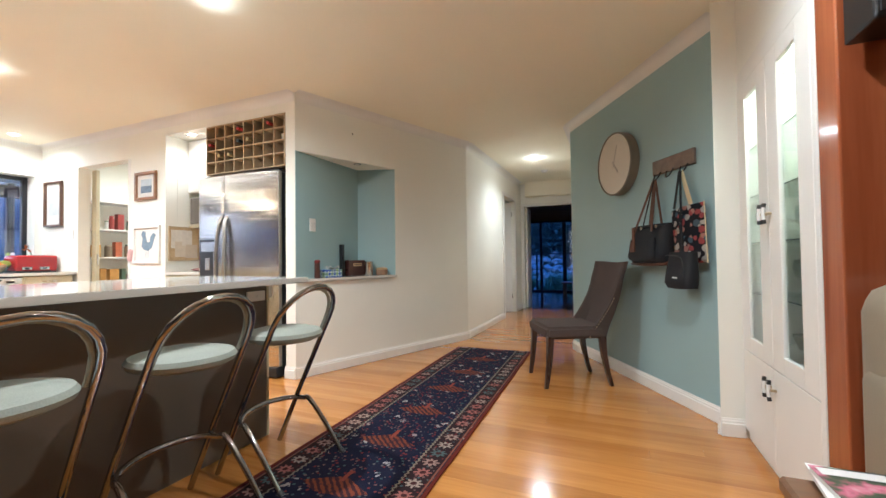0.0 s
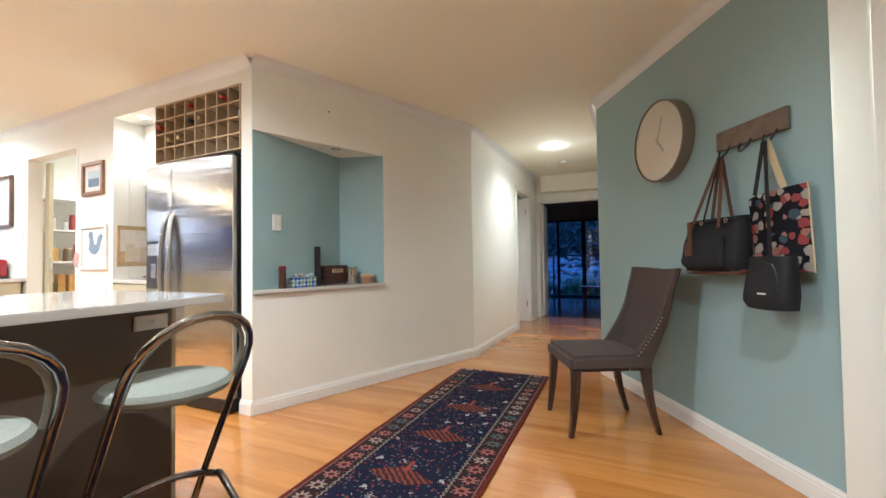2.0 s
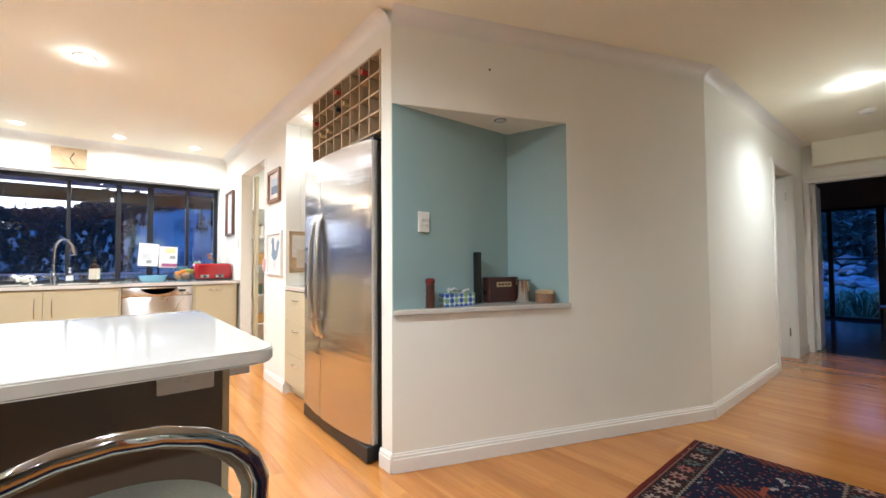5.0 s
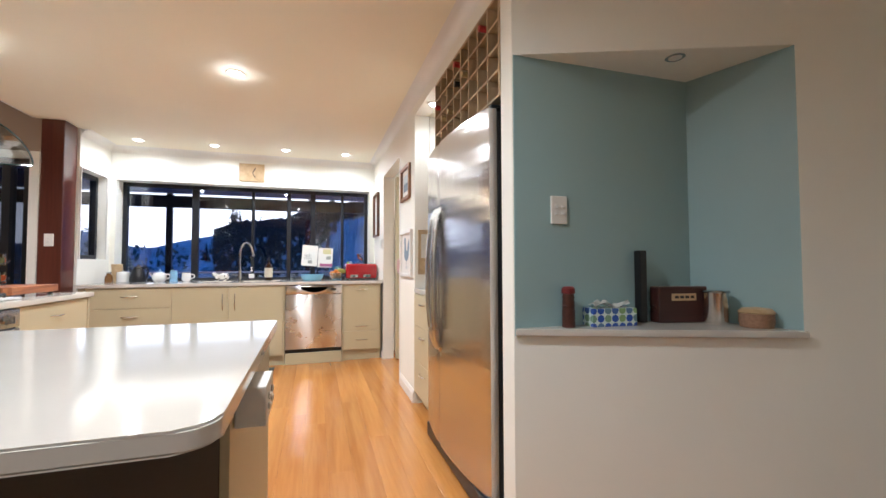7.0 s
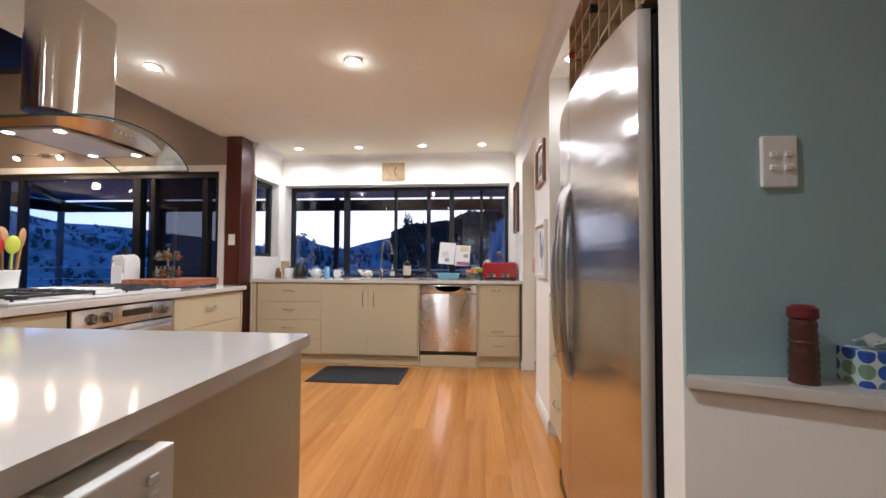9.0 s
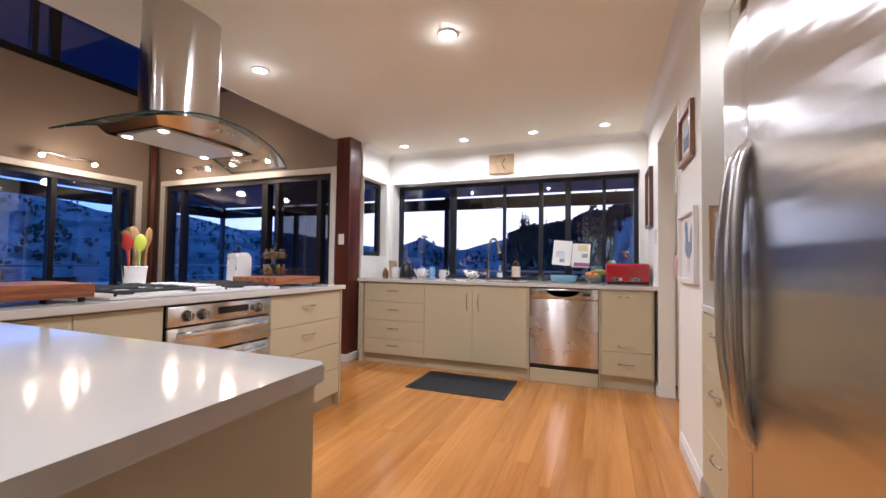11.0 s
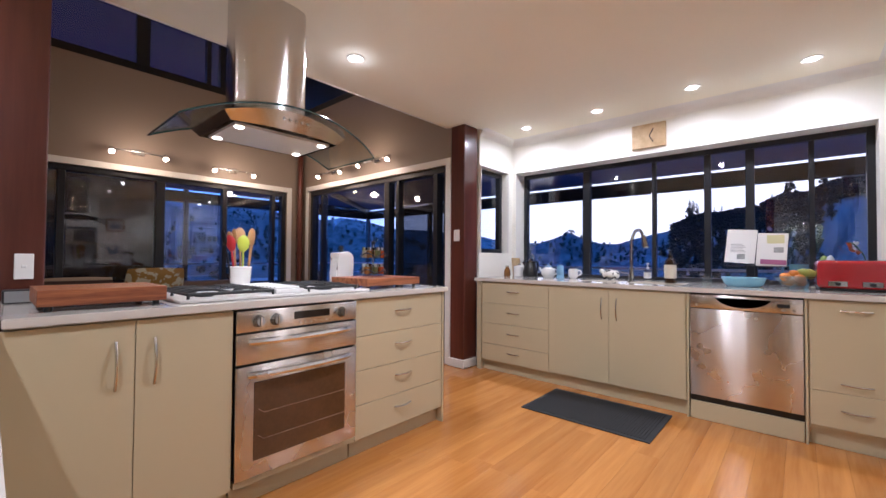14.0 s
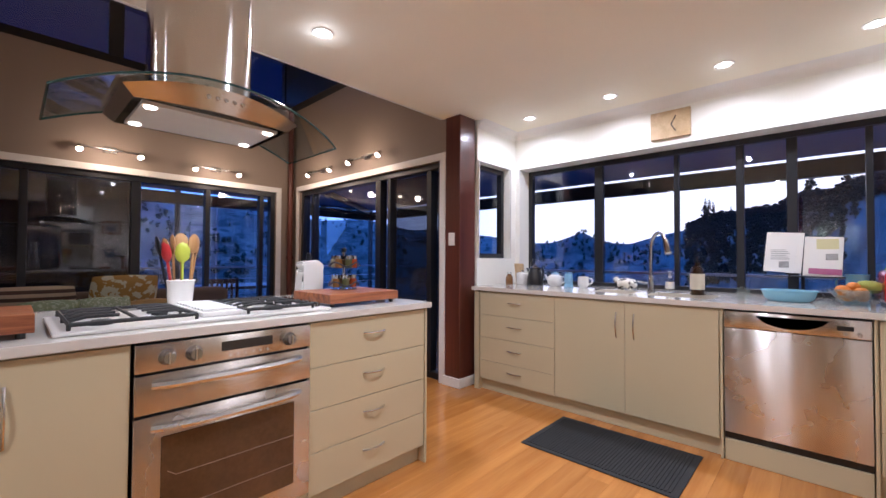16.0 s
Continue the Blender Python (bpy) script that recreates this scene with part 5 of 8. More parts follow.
f3 = noise_of(n, l, 0.13, 8)
c = mix_rgb(n, l, ramp(n, l, f3, [(0.50, (0, 0, 0)), (0.58, (0.85, 0.85, 0.85))]), c, (0.03, 0.045, 0.036))
l.new(c, b.inputs["Base Color"])
b.inputs["Roughness"].default_value = 0.95
PASTURE = m
bm = bmesh.new()
NA, NR = 180, 46
rs = [6 + 594 * (k / NR) ** 2.0 for k in range(NR + 1)]
grid = [[bm.verts.new(spot(r, -150 + 360 * i / NA)) for r in rs] for i in range(NA)]
for i in range(NA):
    for j in range(NR):
        bm.faces.new((grid[i][j], grid[(i + 1) % NA][j], grid[(i + 1) % NA][j + 1], grid[i][j + 1]))
bm.faces.new([grid[i][0] for i in range(NA)])
bmesh.ops.recalc_face_normals(bm, faces=bm.faces)
struct("ground", bm, PASTURE, "grassy hillsides round the house at dusk", "ground", True)
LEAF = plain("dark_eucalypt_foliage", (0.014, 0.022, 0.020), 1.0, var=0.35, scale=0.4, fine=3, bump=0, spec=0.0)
# Same foliage as LEAF but paler, for the far and valley trees.
LEAF_FAR = plain("distant_paler_foliage", (0.045, 0.066, 0.055), 1.0, var=0.35, scale=0.4, fine=3, bump=0, spec=0.0)
BARK = plain("grey_bark", (0.12, 0.10, 0.08), 0.9, var=0.2, bump=0.2)


def wood(name, label, spots, conifer, seed):
    """A far stand of trees in one mesh: tapered trunks and ragged clumps of leaf."""
    rnd = random.Random(seed)
    V, F = [], []
    def clump(c, r):
        k = len(V)
        n = 6
        for a in range(n):
            q = 2 * math.pi * a / n + rnd.random()
            rr = r * rnd.uniform(0.7, 1.25)
            V.append((c[0] + rr * math.cos(q), c[1] + rr * math.sin(q), c[2] + r * rnd.uniform(-0.5, 0.5)))
        V.append((c[0], c[1], c[2] + r * rnd.uniform(0.8, 1.15)))
        V.append((c[0], c[1], c[2] - r * rnd.uniform(0.7, 1.0)))
        for a in range(n):
            F.append((k + a, k + (a + 1) % n, k + n))
            F.append((k + (a + 1) % n, k + a, k + n + 1))
    for p, h in spots:
        x, y, z = p
        k = len(V)
        for a in range(4):
            V.append((x + 0.03 * h * math.cos(a * 1.57), y + 0.03 * h * math.sin(a * 1.57), z - 0.5))
        V.append((x, y, z + h * 0.9))
        F.extend((k + a, k + (a + 1) % 4, k + 4) for a in range(4))
        if conifer:
            for i in range(14):
                s = 0.12 + 0.88 * (i + 0.3 * rnd.random()) / 14
                for q in range(7):
                    a = rnd.uniform(0, 6.28)
                    d = h * 0.22 * (1.04 - s) * rnd.uniform(0.15, 1.1)
                    clump((x + d * math.cos(a), y + d * math.sin(a), z + h * s), h * (0.014 + 0.05 * (1.05 - s)) * rnd.uniform(0.6, 1.3))
        else:
            for i in range(16):
                a, s = rnd.uniform(0, 6.28), rnd.uniform(0.22, 0.95)
                d = h * 0.32 * rnd.random()
                clump((x + d * math.cos(a), y + d * math.sin(a), z + h * s), h * rnd.uniform(0.12, 0.24))
    me = bpy.data.meshes.new(name)
    me.from_pydata(V, [], F)
    me.materials.append(LEAF)
    me.polygons.foreach_set("use_smooth", [True] * len(F))
    return tagged(new(name, me), label, "trees", "", "stuff")


rnd = random.Random(4)
sp = []
for _ in range(34):
    yaw = rnd.uniform(62, 103)
    r = crest(yaw) * rnd.uniform(0.75, 1.02)
    sp.append((spot(r, yaw), rnd.uniform(3.5, 7.5) * r / 120))
wood("hillside_conifers", "dark conifers along the near hillside", sp, True, 1)
sp = []
for _ in range(3200):
    yaw = rnd.uniform(78, 102)
    lim = 0.70 if yaw > 88 else 0.86
    r = crest(yaw) * rnd.uniform(lim, 1.02)
    sp.append((spot(r, yaw), rnd.uniform(0.7, 1.9) * r / 120))
wood("hillside_wood", "dense dark wood on the near hillside", sp, False, 9)
sp = []
for _ in range(4200):
    yaw = rnd.uniform(100, 185)
    s = rnd.uniform(0.35, 0.94)
    r = crest(yaw) * s
    if noise.noise(spot(r, yaw) * 0.02) + 0.5 * noise.noise(spot(r, yaw) * 0.07) > 0.02 or rnd.random() < 0.07:
        sp.append((spot(r, yaw), rnd.uniform(1.4, 4.0) * (1 if s < 0.85 else 0.6)))
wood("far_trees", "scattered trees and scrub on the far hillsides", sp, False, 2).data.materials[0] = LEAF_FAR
sp = []
for _ in range(420):
    yaw = rnd.uniform(104, 185)
    r = rnd.uniform(60, 150)
    if noise.noise(spot(r, yaw) * 0.05) > -0.05:
        sp.append((spot(r, yaw), rnd.uniform(1.3, 3.2)))
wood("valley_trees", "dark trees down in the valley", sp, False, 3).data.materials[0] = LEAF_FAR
# One foliage in two tones: lamplight put into FOLIAGE's green, shade into SHADY's.
FOLIAGE = plain("lit_green_foliage", (0.17, 0.36, 0.09), 0.6, var=0.45, scale=0.9, fine=6, bump=0)
SHADY = plain("blue_green_shade_foliage", (0.035, 0.06, 0.045), 0.7, var=0.45, scale=0.9, fine=6, bump=0)
BLADE = plain("strappy_leaf", (0.08, 0.15, 0.05), 0.5, var=0.4, scale=2, fine=8, bump=0)


def leafy_bank(name, label, x0, x1, y0, y1, z0, z1, material, n, seed):
    """A bank of trees and scrub: thin tapered stems and loose sprays of small leaves."""
    rnd = random.Random(seed)
    V, F = [], []
    for _ in range(n):
        c = Vector((rnd.uniform(x0, x1), rnd.uniform(y0, y1), 0))
        base, h = z0 + 0.3 * rnd.random(), rnd.uniform(0.5, 1.0) * (z1 - z0)
        k = len(V)
        for a in range(3):
            V.append((c.x + 0.03 * math.cos(a * 2.1), c.y + 0.03 * math.sin(a * 2.1), base - 0.8))
        V.append((c.x, c.y, base + h))
        F.extend((k + a, k + (a + 1) % 3, k + 3) for a in range(3))
        for _ in range(150):
            s = rnd.random() ** 0.7
            r = 0.75 * math.sin(math.pi * min(0.97, 0.1 + 0.9 * s)) ** 0.6 * rnd.random() ** 0.5
            a = rnd.uniform(0, 6.28)
            p = Vector((c.x + r * math.cos(a), c.y + r * math.sin(a), base + h * s))
            q = pose(p.x, p.y, p.z, rnd.uniform(-70, 70), rnd.uniform(-70, 70), rnd.uniform(0, 360))
            w, ln = rnd.uniform(0.02, 0.05), rnd.uniform(0.07, 0.15)
            k = len(V)
            V.extend(tuple(q @ Vector(v)) for v in ((0, -ln, 0), (w, 0, 0.012), (0, ln, 0), (-w, 0, 0.012)))
            F.append((k, k + 1, k + 2, k + 3))
    me = bpy.data.meshes.new(name)
    me.from_pydata(V, [], F)
    me.materials.append(material)
    return tagged(new(name, me), label, "trees", "", "stuff")


leafy_bank("garden_trees", "green leafy trees above the rock bank, coloured as lamplit", -2.1, 2.5, 19.0, 22.5, 0.6, 4.6, FOLIAGE, 110, 7)
leafy_bank("shaded_scrub", "dark blue-green scrub above the rock bank, coloured as in shade", -7.5, -1.9, 19.2, 23.0, 0.6, 4.4, SHADY, 130, 8)
# strappy clumps in front of the rocks: arching tapered blades
rnd = random.Random(5)
V, F = [], []
for _ in range(130):
    c = Vector((rnd.uniform(-6, 1.5), rnd.uniform(14.9, 16.6), -0.45))
    for _ in range(26):
        a, lean, ln = rnd.uniform(0, 6.28), rnd.uniform(0.15, 0.6), rnd.uniform(0.8, 1.5)
        side = Vector((-math.sin(a), math.cos(a), 0)) * rnd.uniform(0.012, 0.022)
        k = len(V)
        for i in range(4):
            u = i / 3
            p = c + Vector((math.cos(a) * lean * u * (0.4 + u), math.sin(a) * lean * u * (0.4 + u), ln * u * (1 - 0.35 * u * u)))
            V.extend((tuple(p - side * (1 - 0.9 * u)), tuple(p + side * (1 - 0.9 * u))))
        F.extend((k + 2 * i, k + 2 * i + 1, k + 2 * i + 3, k + 2 * i + 2) for i in range(3))
me = bpy.data.meshes.new("garden_shrubs")
me.from_pydata(V, [], F)
me.materials.append(BLADE)
tagged(new("garden_shrubs", me), "strappy garden plants outside the far room", "plants", "", "stuff")
ROCK = plain("pale_rock", (0.22, 0.22, 0.205), 0.85, var=0.45, scale=1.6, fine=9, bump=0.6, dist=0.03)
bm = bmesh.new()
for k in range(420):
    s = rnd.random()
    c = Vector((rnd.uniform(-7, 3), 17.0 + 2.2 * s, -0.2 + 1.25 * s))
    r = rnd.uniform(0.06, 0.24)
    q = bmesh.ops.create_icosphere(bm, subdivisions=1, radius=r, matrix=Matrix.Translation(c) @ Matrix.Diagonal((1.25, 0.9, 0.7, 1)))
    for v in q["verts"]:
        v.co += (v.co - c) * 0.7 * noise.noise(v.co * 5.1)
ob = part("rock_bank", bm, ROCK, None, smooth=False)
tagged(ob, "pale boulders of the garden bank", "rocks", "", "stuff")
struct("garden_bank", prism(bmesh.new(), [(-9, 13.7), (5, 13.7), (5, 30), (-9, 30)], -1.5, -0.45), PASTURE, "dark garden soil", "ground")
bm = bmesh.new()
bm.faces.new([bm.verts.new(p) for p in ((-9, 17.0, -0.45), (5, 17.0, -0.45), (5, 23.5, 2.6), (-9, 23.5, 2.6))])
bmesh.ops.solidify(bm, geom=bm.faces[:], thickness=0.3)
struct("garden_slope", bm, PASTURE, "dark garden slope under the trees", "ground")
t = thing("garden_railing", (-2.3, 14.4, -0.45), "dark metal railing outside the far room", "railing")
part("top_rail", Box((-5.5, 14.37, 1.08), (1.0, 14.42, 1.12), 0.004), BLACKM, t)
for x in (-4.6, -3.3, -2.0, -0.7, 0.6):
    part("post", Box((x - 0.025, 14.37, -0.45), (x + 0.025, 14.42, 1.079), 0.003), BLACKM, t)

# ---- rug ----
def rug_mat():
    """Navy tribal runner: red and white motifs in a field, framed by patterned borders."""
    m, n, l, b = nodes_of("navy_tribal_rug")
    co = n.new("ShaderNodeTexCoord")
    sep = n.new("ShaderNodeSeparateXYZ")
    l.new(co.outputs["Object"], sep.inputs[0])
    def op(kind, a, c=None, d=None):
        q = n.new("ShaderNodeMath")
        q.operation = kind
        for k, v in enumerate((a, c, d)):
            if v is None:
                continue
            if isinstance(v, (int, float)):
                q.inputs[k].default_value = v
            else:
                l.new(v, q.inputs[k])
        return q.outputs[0]
    x, y = sep.outputs[0], sep.outputs[1]
    W = 0.40
    ax = op("ABSOLUTE", x)
    def cell(v, size, off=0.0):
        return op("SUBTRACT", op("FRACT", op("ADD", op("DIVIDE", v, size), off)), 0.5)
    # wobble of the weave
    wv = noise_of(n, l, 30, 2)
    wob = op("MULTIPLY", op("SUBTRACT", wv, 0.5), 0.014)
    xx, yy = op("ADD", x, wob), op("ADD", y, wob)
    field = mix_rgb(n, l, noise_of(n, l, 9, 3), (0.008, 0.009, 0.022), (0.017, 0.019, 0.044))
    col = field
    # small scattered flowers
    vo = n.new("ShaderNodeTexVoronoi")
    vo.inputs["Scale"].default_value = 12.5
    vo.inputs["Randomness"].default_value = 0.75
    l.new(co.outputs["Object"], vo.inputs["Vector"])
    star = op("LESS_THAN", vo.outputs["Distance"], op("ADD", 0.20, op("MULTIPLY", op("SINE", op("MULTIPLY", op("ARCTAN2", cell(yy, 0.095), cell(xx, 0.095)), 6.0)), 0.10)))
    sc = n.new("ShaderNodeSeparateColor")
    l.new(vo.outputs["Color"], sc.inputs[0])
    scol = ramp(n, l, sc.outputs[0], [(0.0, (0.15, 0.03, 0.03)), (0.62, (0.40, 0.38, 0.36))])
    col = mix_rgb(n, l, op("MULTIPLY", star, op("GREATER_THAN", sc.outputs[1], 0.15)), col, scol)
    v3 = n.new("ShaderNodeTexVoronoi")
    v3.inputs["Scale"].default_value = 46
    l.new(co.outputs["Object"], v3.inputs["Vector"])
    s3 = n.new("ShaderNodeSeparateColor")
    l.new(v3.outputs["Color"], s3.inputs[0])
    speck = op("MULTIPLY", op("LESS_THAN", v3.outputs["Distance"], 0.34), op("GREATER_THAN", s3.outputs[0], 0.35))
    spc = ramp(n, l, s3.outputs[1], [(0.3, (0.17, 0.03, 0.03)), (0.6, (0.16, 0.12, 0.11)), (0.85, (0.06, 0.10, 0.11))])
    col = mix_rgb(n, l, speck, col, spc)
    # red medallions with a peaked roof, one every 0.5 m
    cy = op("MULTIPLY", cell(yy, 0.47), 0.47)
    tri = op("LESS_THAN", op("ADD", op("MULTIPLY", op("ABSOLUTE", xx), 0.55), op("ABSOLUTE", op("SUBTRACT", cy, 0.0))), 0.095)
    flat = op("GREATER_THAN", cy, -0.055)
    med = op("MULTIPLY", tri, flat)
    mcol = mix_rgb(n, l, op("GREATER_THAN", op("FRACT", op("MULTIPLY", op("ADD", xx, cy), 26.0)), 0.5), (0.20, 0.055, 0.028), (0.05, 0.02, 0.026))
    col = mix_rgb(n, l, med, col, mix_rgb(n, l, op("MULTIPLY", speck, 0.6), mcol, (0.03, 0.02, 0.03)))
    spire = op("MULTIPLY", op("LESS_THAN", op("ABSOLUTE", xx), 0.012), op("MULTIPLY", op("GREATER_THAN", cy, 0.05), op("LESS_THAN", cy, 0.15)))
    col = mix_rgb(n, l, spire, col, (0.25, 0.06, 0.04))
    # borders
    bcell = cell(yy, 0.098)
    bx = op("DIVIDE", op("SUBTRACT", op("ABSOLUTE", xx), 0.315), 0.115)
    dist = op("SQRT", op("ADD", op("MULTIPLY", bcell, bcell), op("MULTIPLY", bx, bx)))
    ang = op("ARCTAN2", bcell, bx)
    flower = op("LESS_THAN", dist, op("ADD", 0.30, op("MULTIPLY", op("SINE", op("MULTIPLY", ang, 8.0)), 0.09)))
    pick = n.new("ShaderNodeTexWhiteNoise")
    pick.noise_dimensions = "1D"
    l.new(op("FLOOR", op("DIVIDE", yy, 0.098)), pick.inputs["W"])
    fcol = ramp(n, l, pick.outputs[0], [(0.25, (0.32, 0.12, 0.10)), (0.6, (0.34, 0.27, 0.22))])
    fcol = mix_rgb(n, l, op("GREATER_THAN", pick.outputs[0], 0.72), fcol, (0.08, 0.12, 0.12))
    bord = mix_rgb(n, l, speck, (0.030, 0.016, 0.018), spc)
    bord = mix_rgb(n, l, flower, bord, fcol)
    core = op("LESS_THAN", dist, 0.13)
    bord = mix_rgb(n, l, core, bord, (0.06, 0.02, 0.02))
    inb = op("MULTIPLY", op("GREATER_THAN", ax, 0.25), op("LESS_THAN", ax, 0.378))
    col = mix_rgb(n, l, inb, col, bord)
    zig = op("LESS_THAN", op("ABSOLUTE", op("SUBTRACT", ax, op("ADD", 0.245, op("MULTIPLY", op("ABSOLUTE", cell(yy, 0.03)), 0.022)))), 0.005)
    col = mix_rgb(n, l, zig, col, (0.24, 0.20, 0.15))
    line = op("LESS_THAN", op("ABSOLUTE", op("SUBTRACT", ax, 0.376)), 0.005)
    col = mix_rgb(n, l, line, col, (0.22, 0.085, 0.055))
    edge = op("GREATER_THAN", ax, 0.386)
    col = mix_rgb(n, l, edge, col, (0.13, 0.022, 0.014))
    fine = noise_of(n, l, 260, 2)
    col = mix_rgb(n, l, 0.4, col, mix_rgb(n, l, 1.0, col, ramp(n, l, fine, [(0.3, (0.3, 0.3, 0.3)), (0.7, (1.0, 1.0, 1.0))]), "MULTIPLY"))
    l.new(col, b.inputs["Base Color"])
    b.inputs["Roughness"].default_value = 0.95
    b.inputs["Specular IOR Level"].default_value = 0.1
    bump_of(n, l, fine, 0.5, 0.003, b)
    return m


bm = bmesh.new()
nx, ny = 12, 60
L = 3.3
g = [[bm.verts.new((-0.405 + 0.81 * i / nx + 0.006 * noise.noise(Vector((j * 0.2, i * 0.05, 1))), -L / 2 + L * j / ny, 0.008 + 0.002 * noise.noise(Vector((i * 0.4, j * 0.3, 7))))) for j in range(ny + 1)] for i in range(nx + 1)]
for i in range(nx):
    for j in range(ny):
        bm.faces.new((g[i][j], g[i + 1][j], g[i + 1][j + 1], g[i][j + 1]))
ret = bmesh.ops.extrude_face_region(bm, geom=bm.faces[:])
for v in [v for v in ret["geom"] if isinstance(v, bmesh.types.BMVert)]:
    v.co.z = 0.001
bmesh.ops.recalc_face_normals(bm, faces=bm.faces)
rug = part("rug", bm, rug_mat(), None, smooth=True)
rug.matrix_basis = pose(-2.245, 4.175, 0.001, 0, 0, 1.6)
tagged(rug, "navy tribal runner rug with red motifs and patterned border", "rug")

# kitchen mat
t = thing("floor_mat", (-6.46, 2.62, 0), "ribbed charcoal door mat in front of the sink", "mat")
MAT = plain("charcoal_rubber", (0.022, 0.024, 0.026), 0.8, var=0.2, fine=300, bump=0.3)
part("border", Box((-6.745, 2.185, 0.001), (-6.175, 3.055, 0.008), 0.003), MAT, t)
bm = bmesh.new()
for k in range(44):
    y = 2.215 + 0.81 * k / 44
    box(bm, (-6.715, y, 0.0075), (-6.205, y + 0.012, 0.012))
part("ribs", bm, MAT, t)

# ---- things in the niche ----
def turned(name, at, prof, material, label, category, group="", seg=24, extra=()):
    """A turned thing with further turned parts: extra holds (part, profile, material, label)."""
    t = thing(name, at, label, category, group)
    part("body", lathe(bmesh.new(), prof, at, seg), material, t, smooth=True)
    for nm, pr, mt, lb in extra:
        part(nm, lathe(bmesh.new(), pr, at, seg), mt, t, lb, True)
    return t


def small(name, col, rough=0.4, metal=0.0, **k):
    return plain(name, col, rough, metal, **k)


REDBROWN = small("carved_red_wood", (0.075, 0.026, 0.017), 0.4, var=0.4, scale=30, fine=120, bump=0.4)
Z = SILL
turned("carved_figure_mill", (-3.50, 4.425, Z), [(0, 0.001), (0.026, 0.001)] + [(0.0265 - 0.0018 * (k % 2), 0.006 + 0.007 * k) for k in range(10)] + [(0.023, 0.08), (0.026, 0.086), (0.023, 0.09)], REDBROWN, "small carved dark wood totem with red cap", "ornament", extra=[("head", [(0.023, 0.09), (0.0245, 0.10), (0.0225, 0.112), (0.0245, 0.12), (0.021, 0.132)], REDBROWN, ""), ("cap", [(0.021, 0.132), (0.027, 0.137), (0.026, 0.155), (0.018, 0.162), (0, 0.163)], small("red_lacquer", (0.15, 0.018, 0.018), 0.35), "red cap")])
# tissue box
m, n, l, b = nodes_of("dotted_card")
co, mp, vo = n.new("ShaderNodeTexCoord"), n.new("ShaderNodeMapping"), n.new("ShaderNodeTexVoronoi")
l.new(co.outputs["Object"], mp.inputs[0]), l.new(mp.outputs[0], vo.inputs["Vector"])
vo.inputs["Scale"].default_value, vo.inputs["Randomness"].default_value = 31, 0.0
mp.inputs["Scale"].default_value = (1.0, 0.768, 1.0)
th = n.new("ShaderNodeMath")
th.operation, th.inputs[1].default_value = "LESS_THAN", 0.46
l.new(vo.outputs["Distance"], th.inputs[0])
sc = n.new("ShaderNodeSeparateColor")
l.new(vo.outputs["Color"], sc.inputs[0])
dots = ramp(n, l, sc.outputs[0], [(0.25, (0.03, 0.09, 0.42)), (0.75, (0.25, 0.38, 0.16))])
l.new(mix_rgb(n, l, th.outputs[0], (0.62, 0.70, 0.66), dots), b.inputs["Base Color"])
b.inputs["Roughness"].default_value = 0.5
DOTS = m
t = thing("tissue_box", (0, 0, 0), "blue and green dotted tissue box, open", "tissue box")
part("box", Box((-0.10, -0.042, 0.0), (0.10, 0.042, 0.072), 0.002), DOTS, t)
bm = bmesh.new()
g = [[bm.verts.new((-0.075 + 0.0165 * i, -0.032 + 0.0125 * j, 0.084 + 0.022 * noise.noise(Vector((i * 0.5, j * 0.6, 2))) + 0.012 * math.sin(i * 0.8))) for j in range(6)] for i in range(10)]
for i in range(9):
    for j in range(5):
        bm.faces.new((g[i][j], g[i + 1][j], g[i + 1][j + 1], g[i][j + 1]))
bmesh.ops.solidify(bm, geom=bm.faces[:], thickness=0.002)
part("tissue", bm, CERAMIC, t, "white tissue", True)
t.matrix_basis = pose(-3.50, 4.62, Z, 0, 0, 84)
t = thing("slim_box", (-3.515, 4.80, Z), "tall slim black case standing upright", "case")
part("body", Box((-3.534, 4.782, Z + 0.001), (-3.497, 4.818, Z + 0.31), 0.004, 2), BLACK, t)
t = thing("keepsake_case", (0, 0, 0), "dark red-brown box with a pale label panel", "box")
RB = timber("dark_red_box_wood", (0.035, 0.012, 0.010), (0.07, 0.022, 0.018), "X", 0.3, 0.4)
part("case", Box((-0.115, -0.03, 0.001), (0.115, 0.03, 0.155), 0.006, 2), RB, t)
part("label_panel", Box((-0.055, -0.033, 0.095), (0.06, -0.030, 0.125), 0.001), PALEWOOD, t, "pale engraved panel")
for k in range(4):
    part("bar", Box((-0.04 + 0.024 * k, -0.0345, 0.105), (-0.024 + 0.024 * k, -0.033, 0.116)), BLACK, t)
t.matrix_basis = pose(-3.475, 4.962, Z, 0, 0, 80)
turned("steel_canister", (-3.385, 5.065, Z), [(0, 0.001), (0.046, 0.001), (0.047, 0.006), (0.047, 0.13), (0.049, 0.135), (0.044, 0.14), (0, 0.138)], STEEL_V, "brushed steel canister on the ledge", "canister", extra=[("rim", [(0.05, 0.13), (0.054, 0.134), (0.05, 0.139)], CHROME, "")])
turned("round_box", (-3.27, 5.135, Z), [(0, 0.001), (0.055, 0.001), (0.06, 0.02), (0.058, 0.055)], small("woven_cane", (0.30, 0.17, 0.10), 0.7, var=0.4, fine=90, bump=0.5), "small round woven box with a pale lid", "box", extra=[("lid", [(0.059, 0.055), (0.062, 0.06), (0.05, 0.074), (0, 0.08)], PALEWOOD, "pale lid")])

# ---- on the blue-green wall ----
gd = Vector((G1[0] - G0[0], G1[1] - G0[1], 0)).normalized()
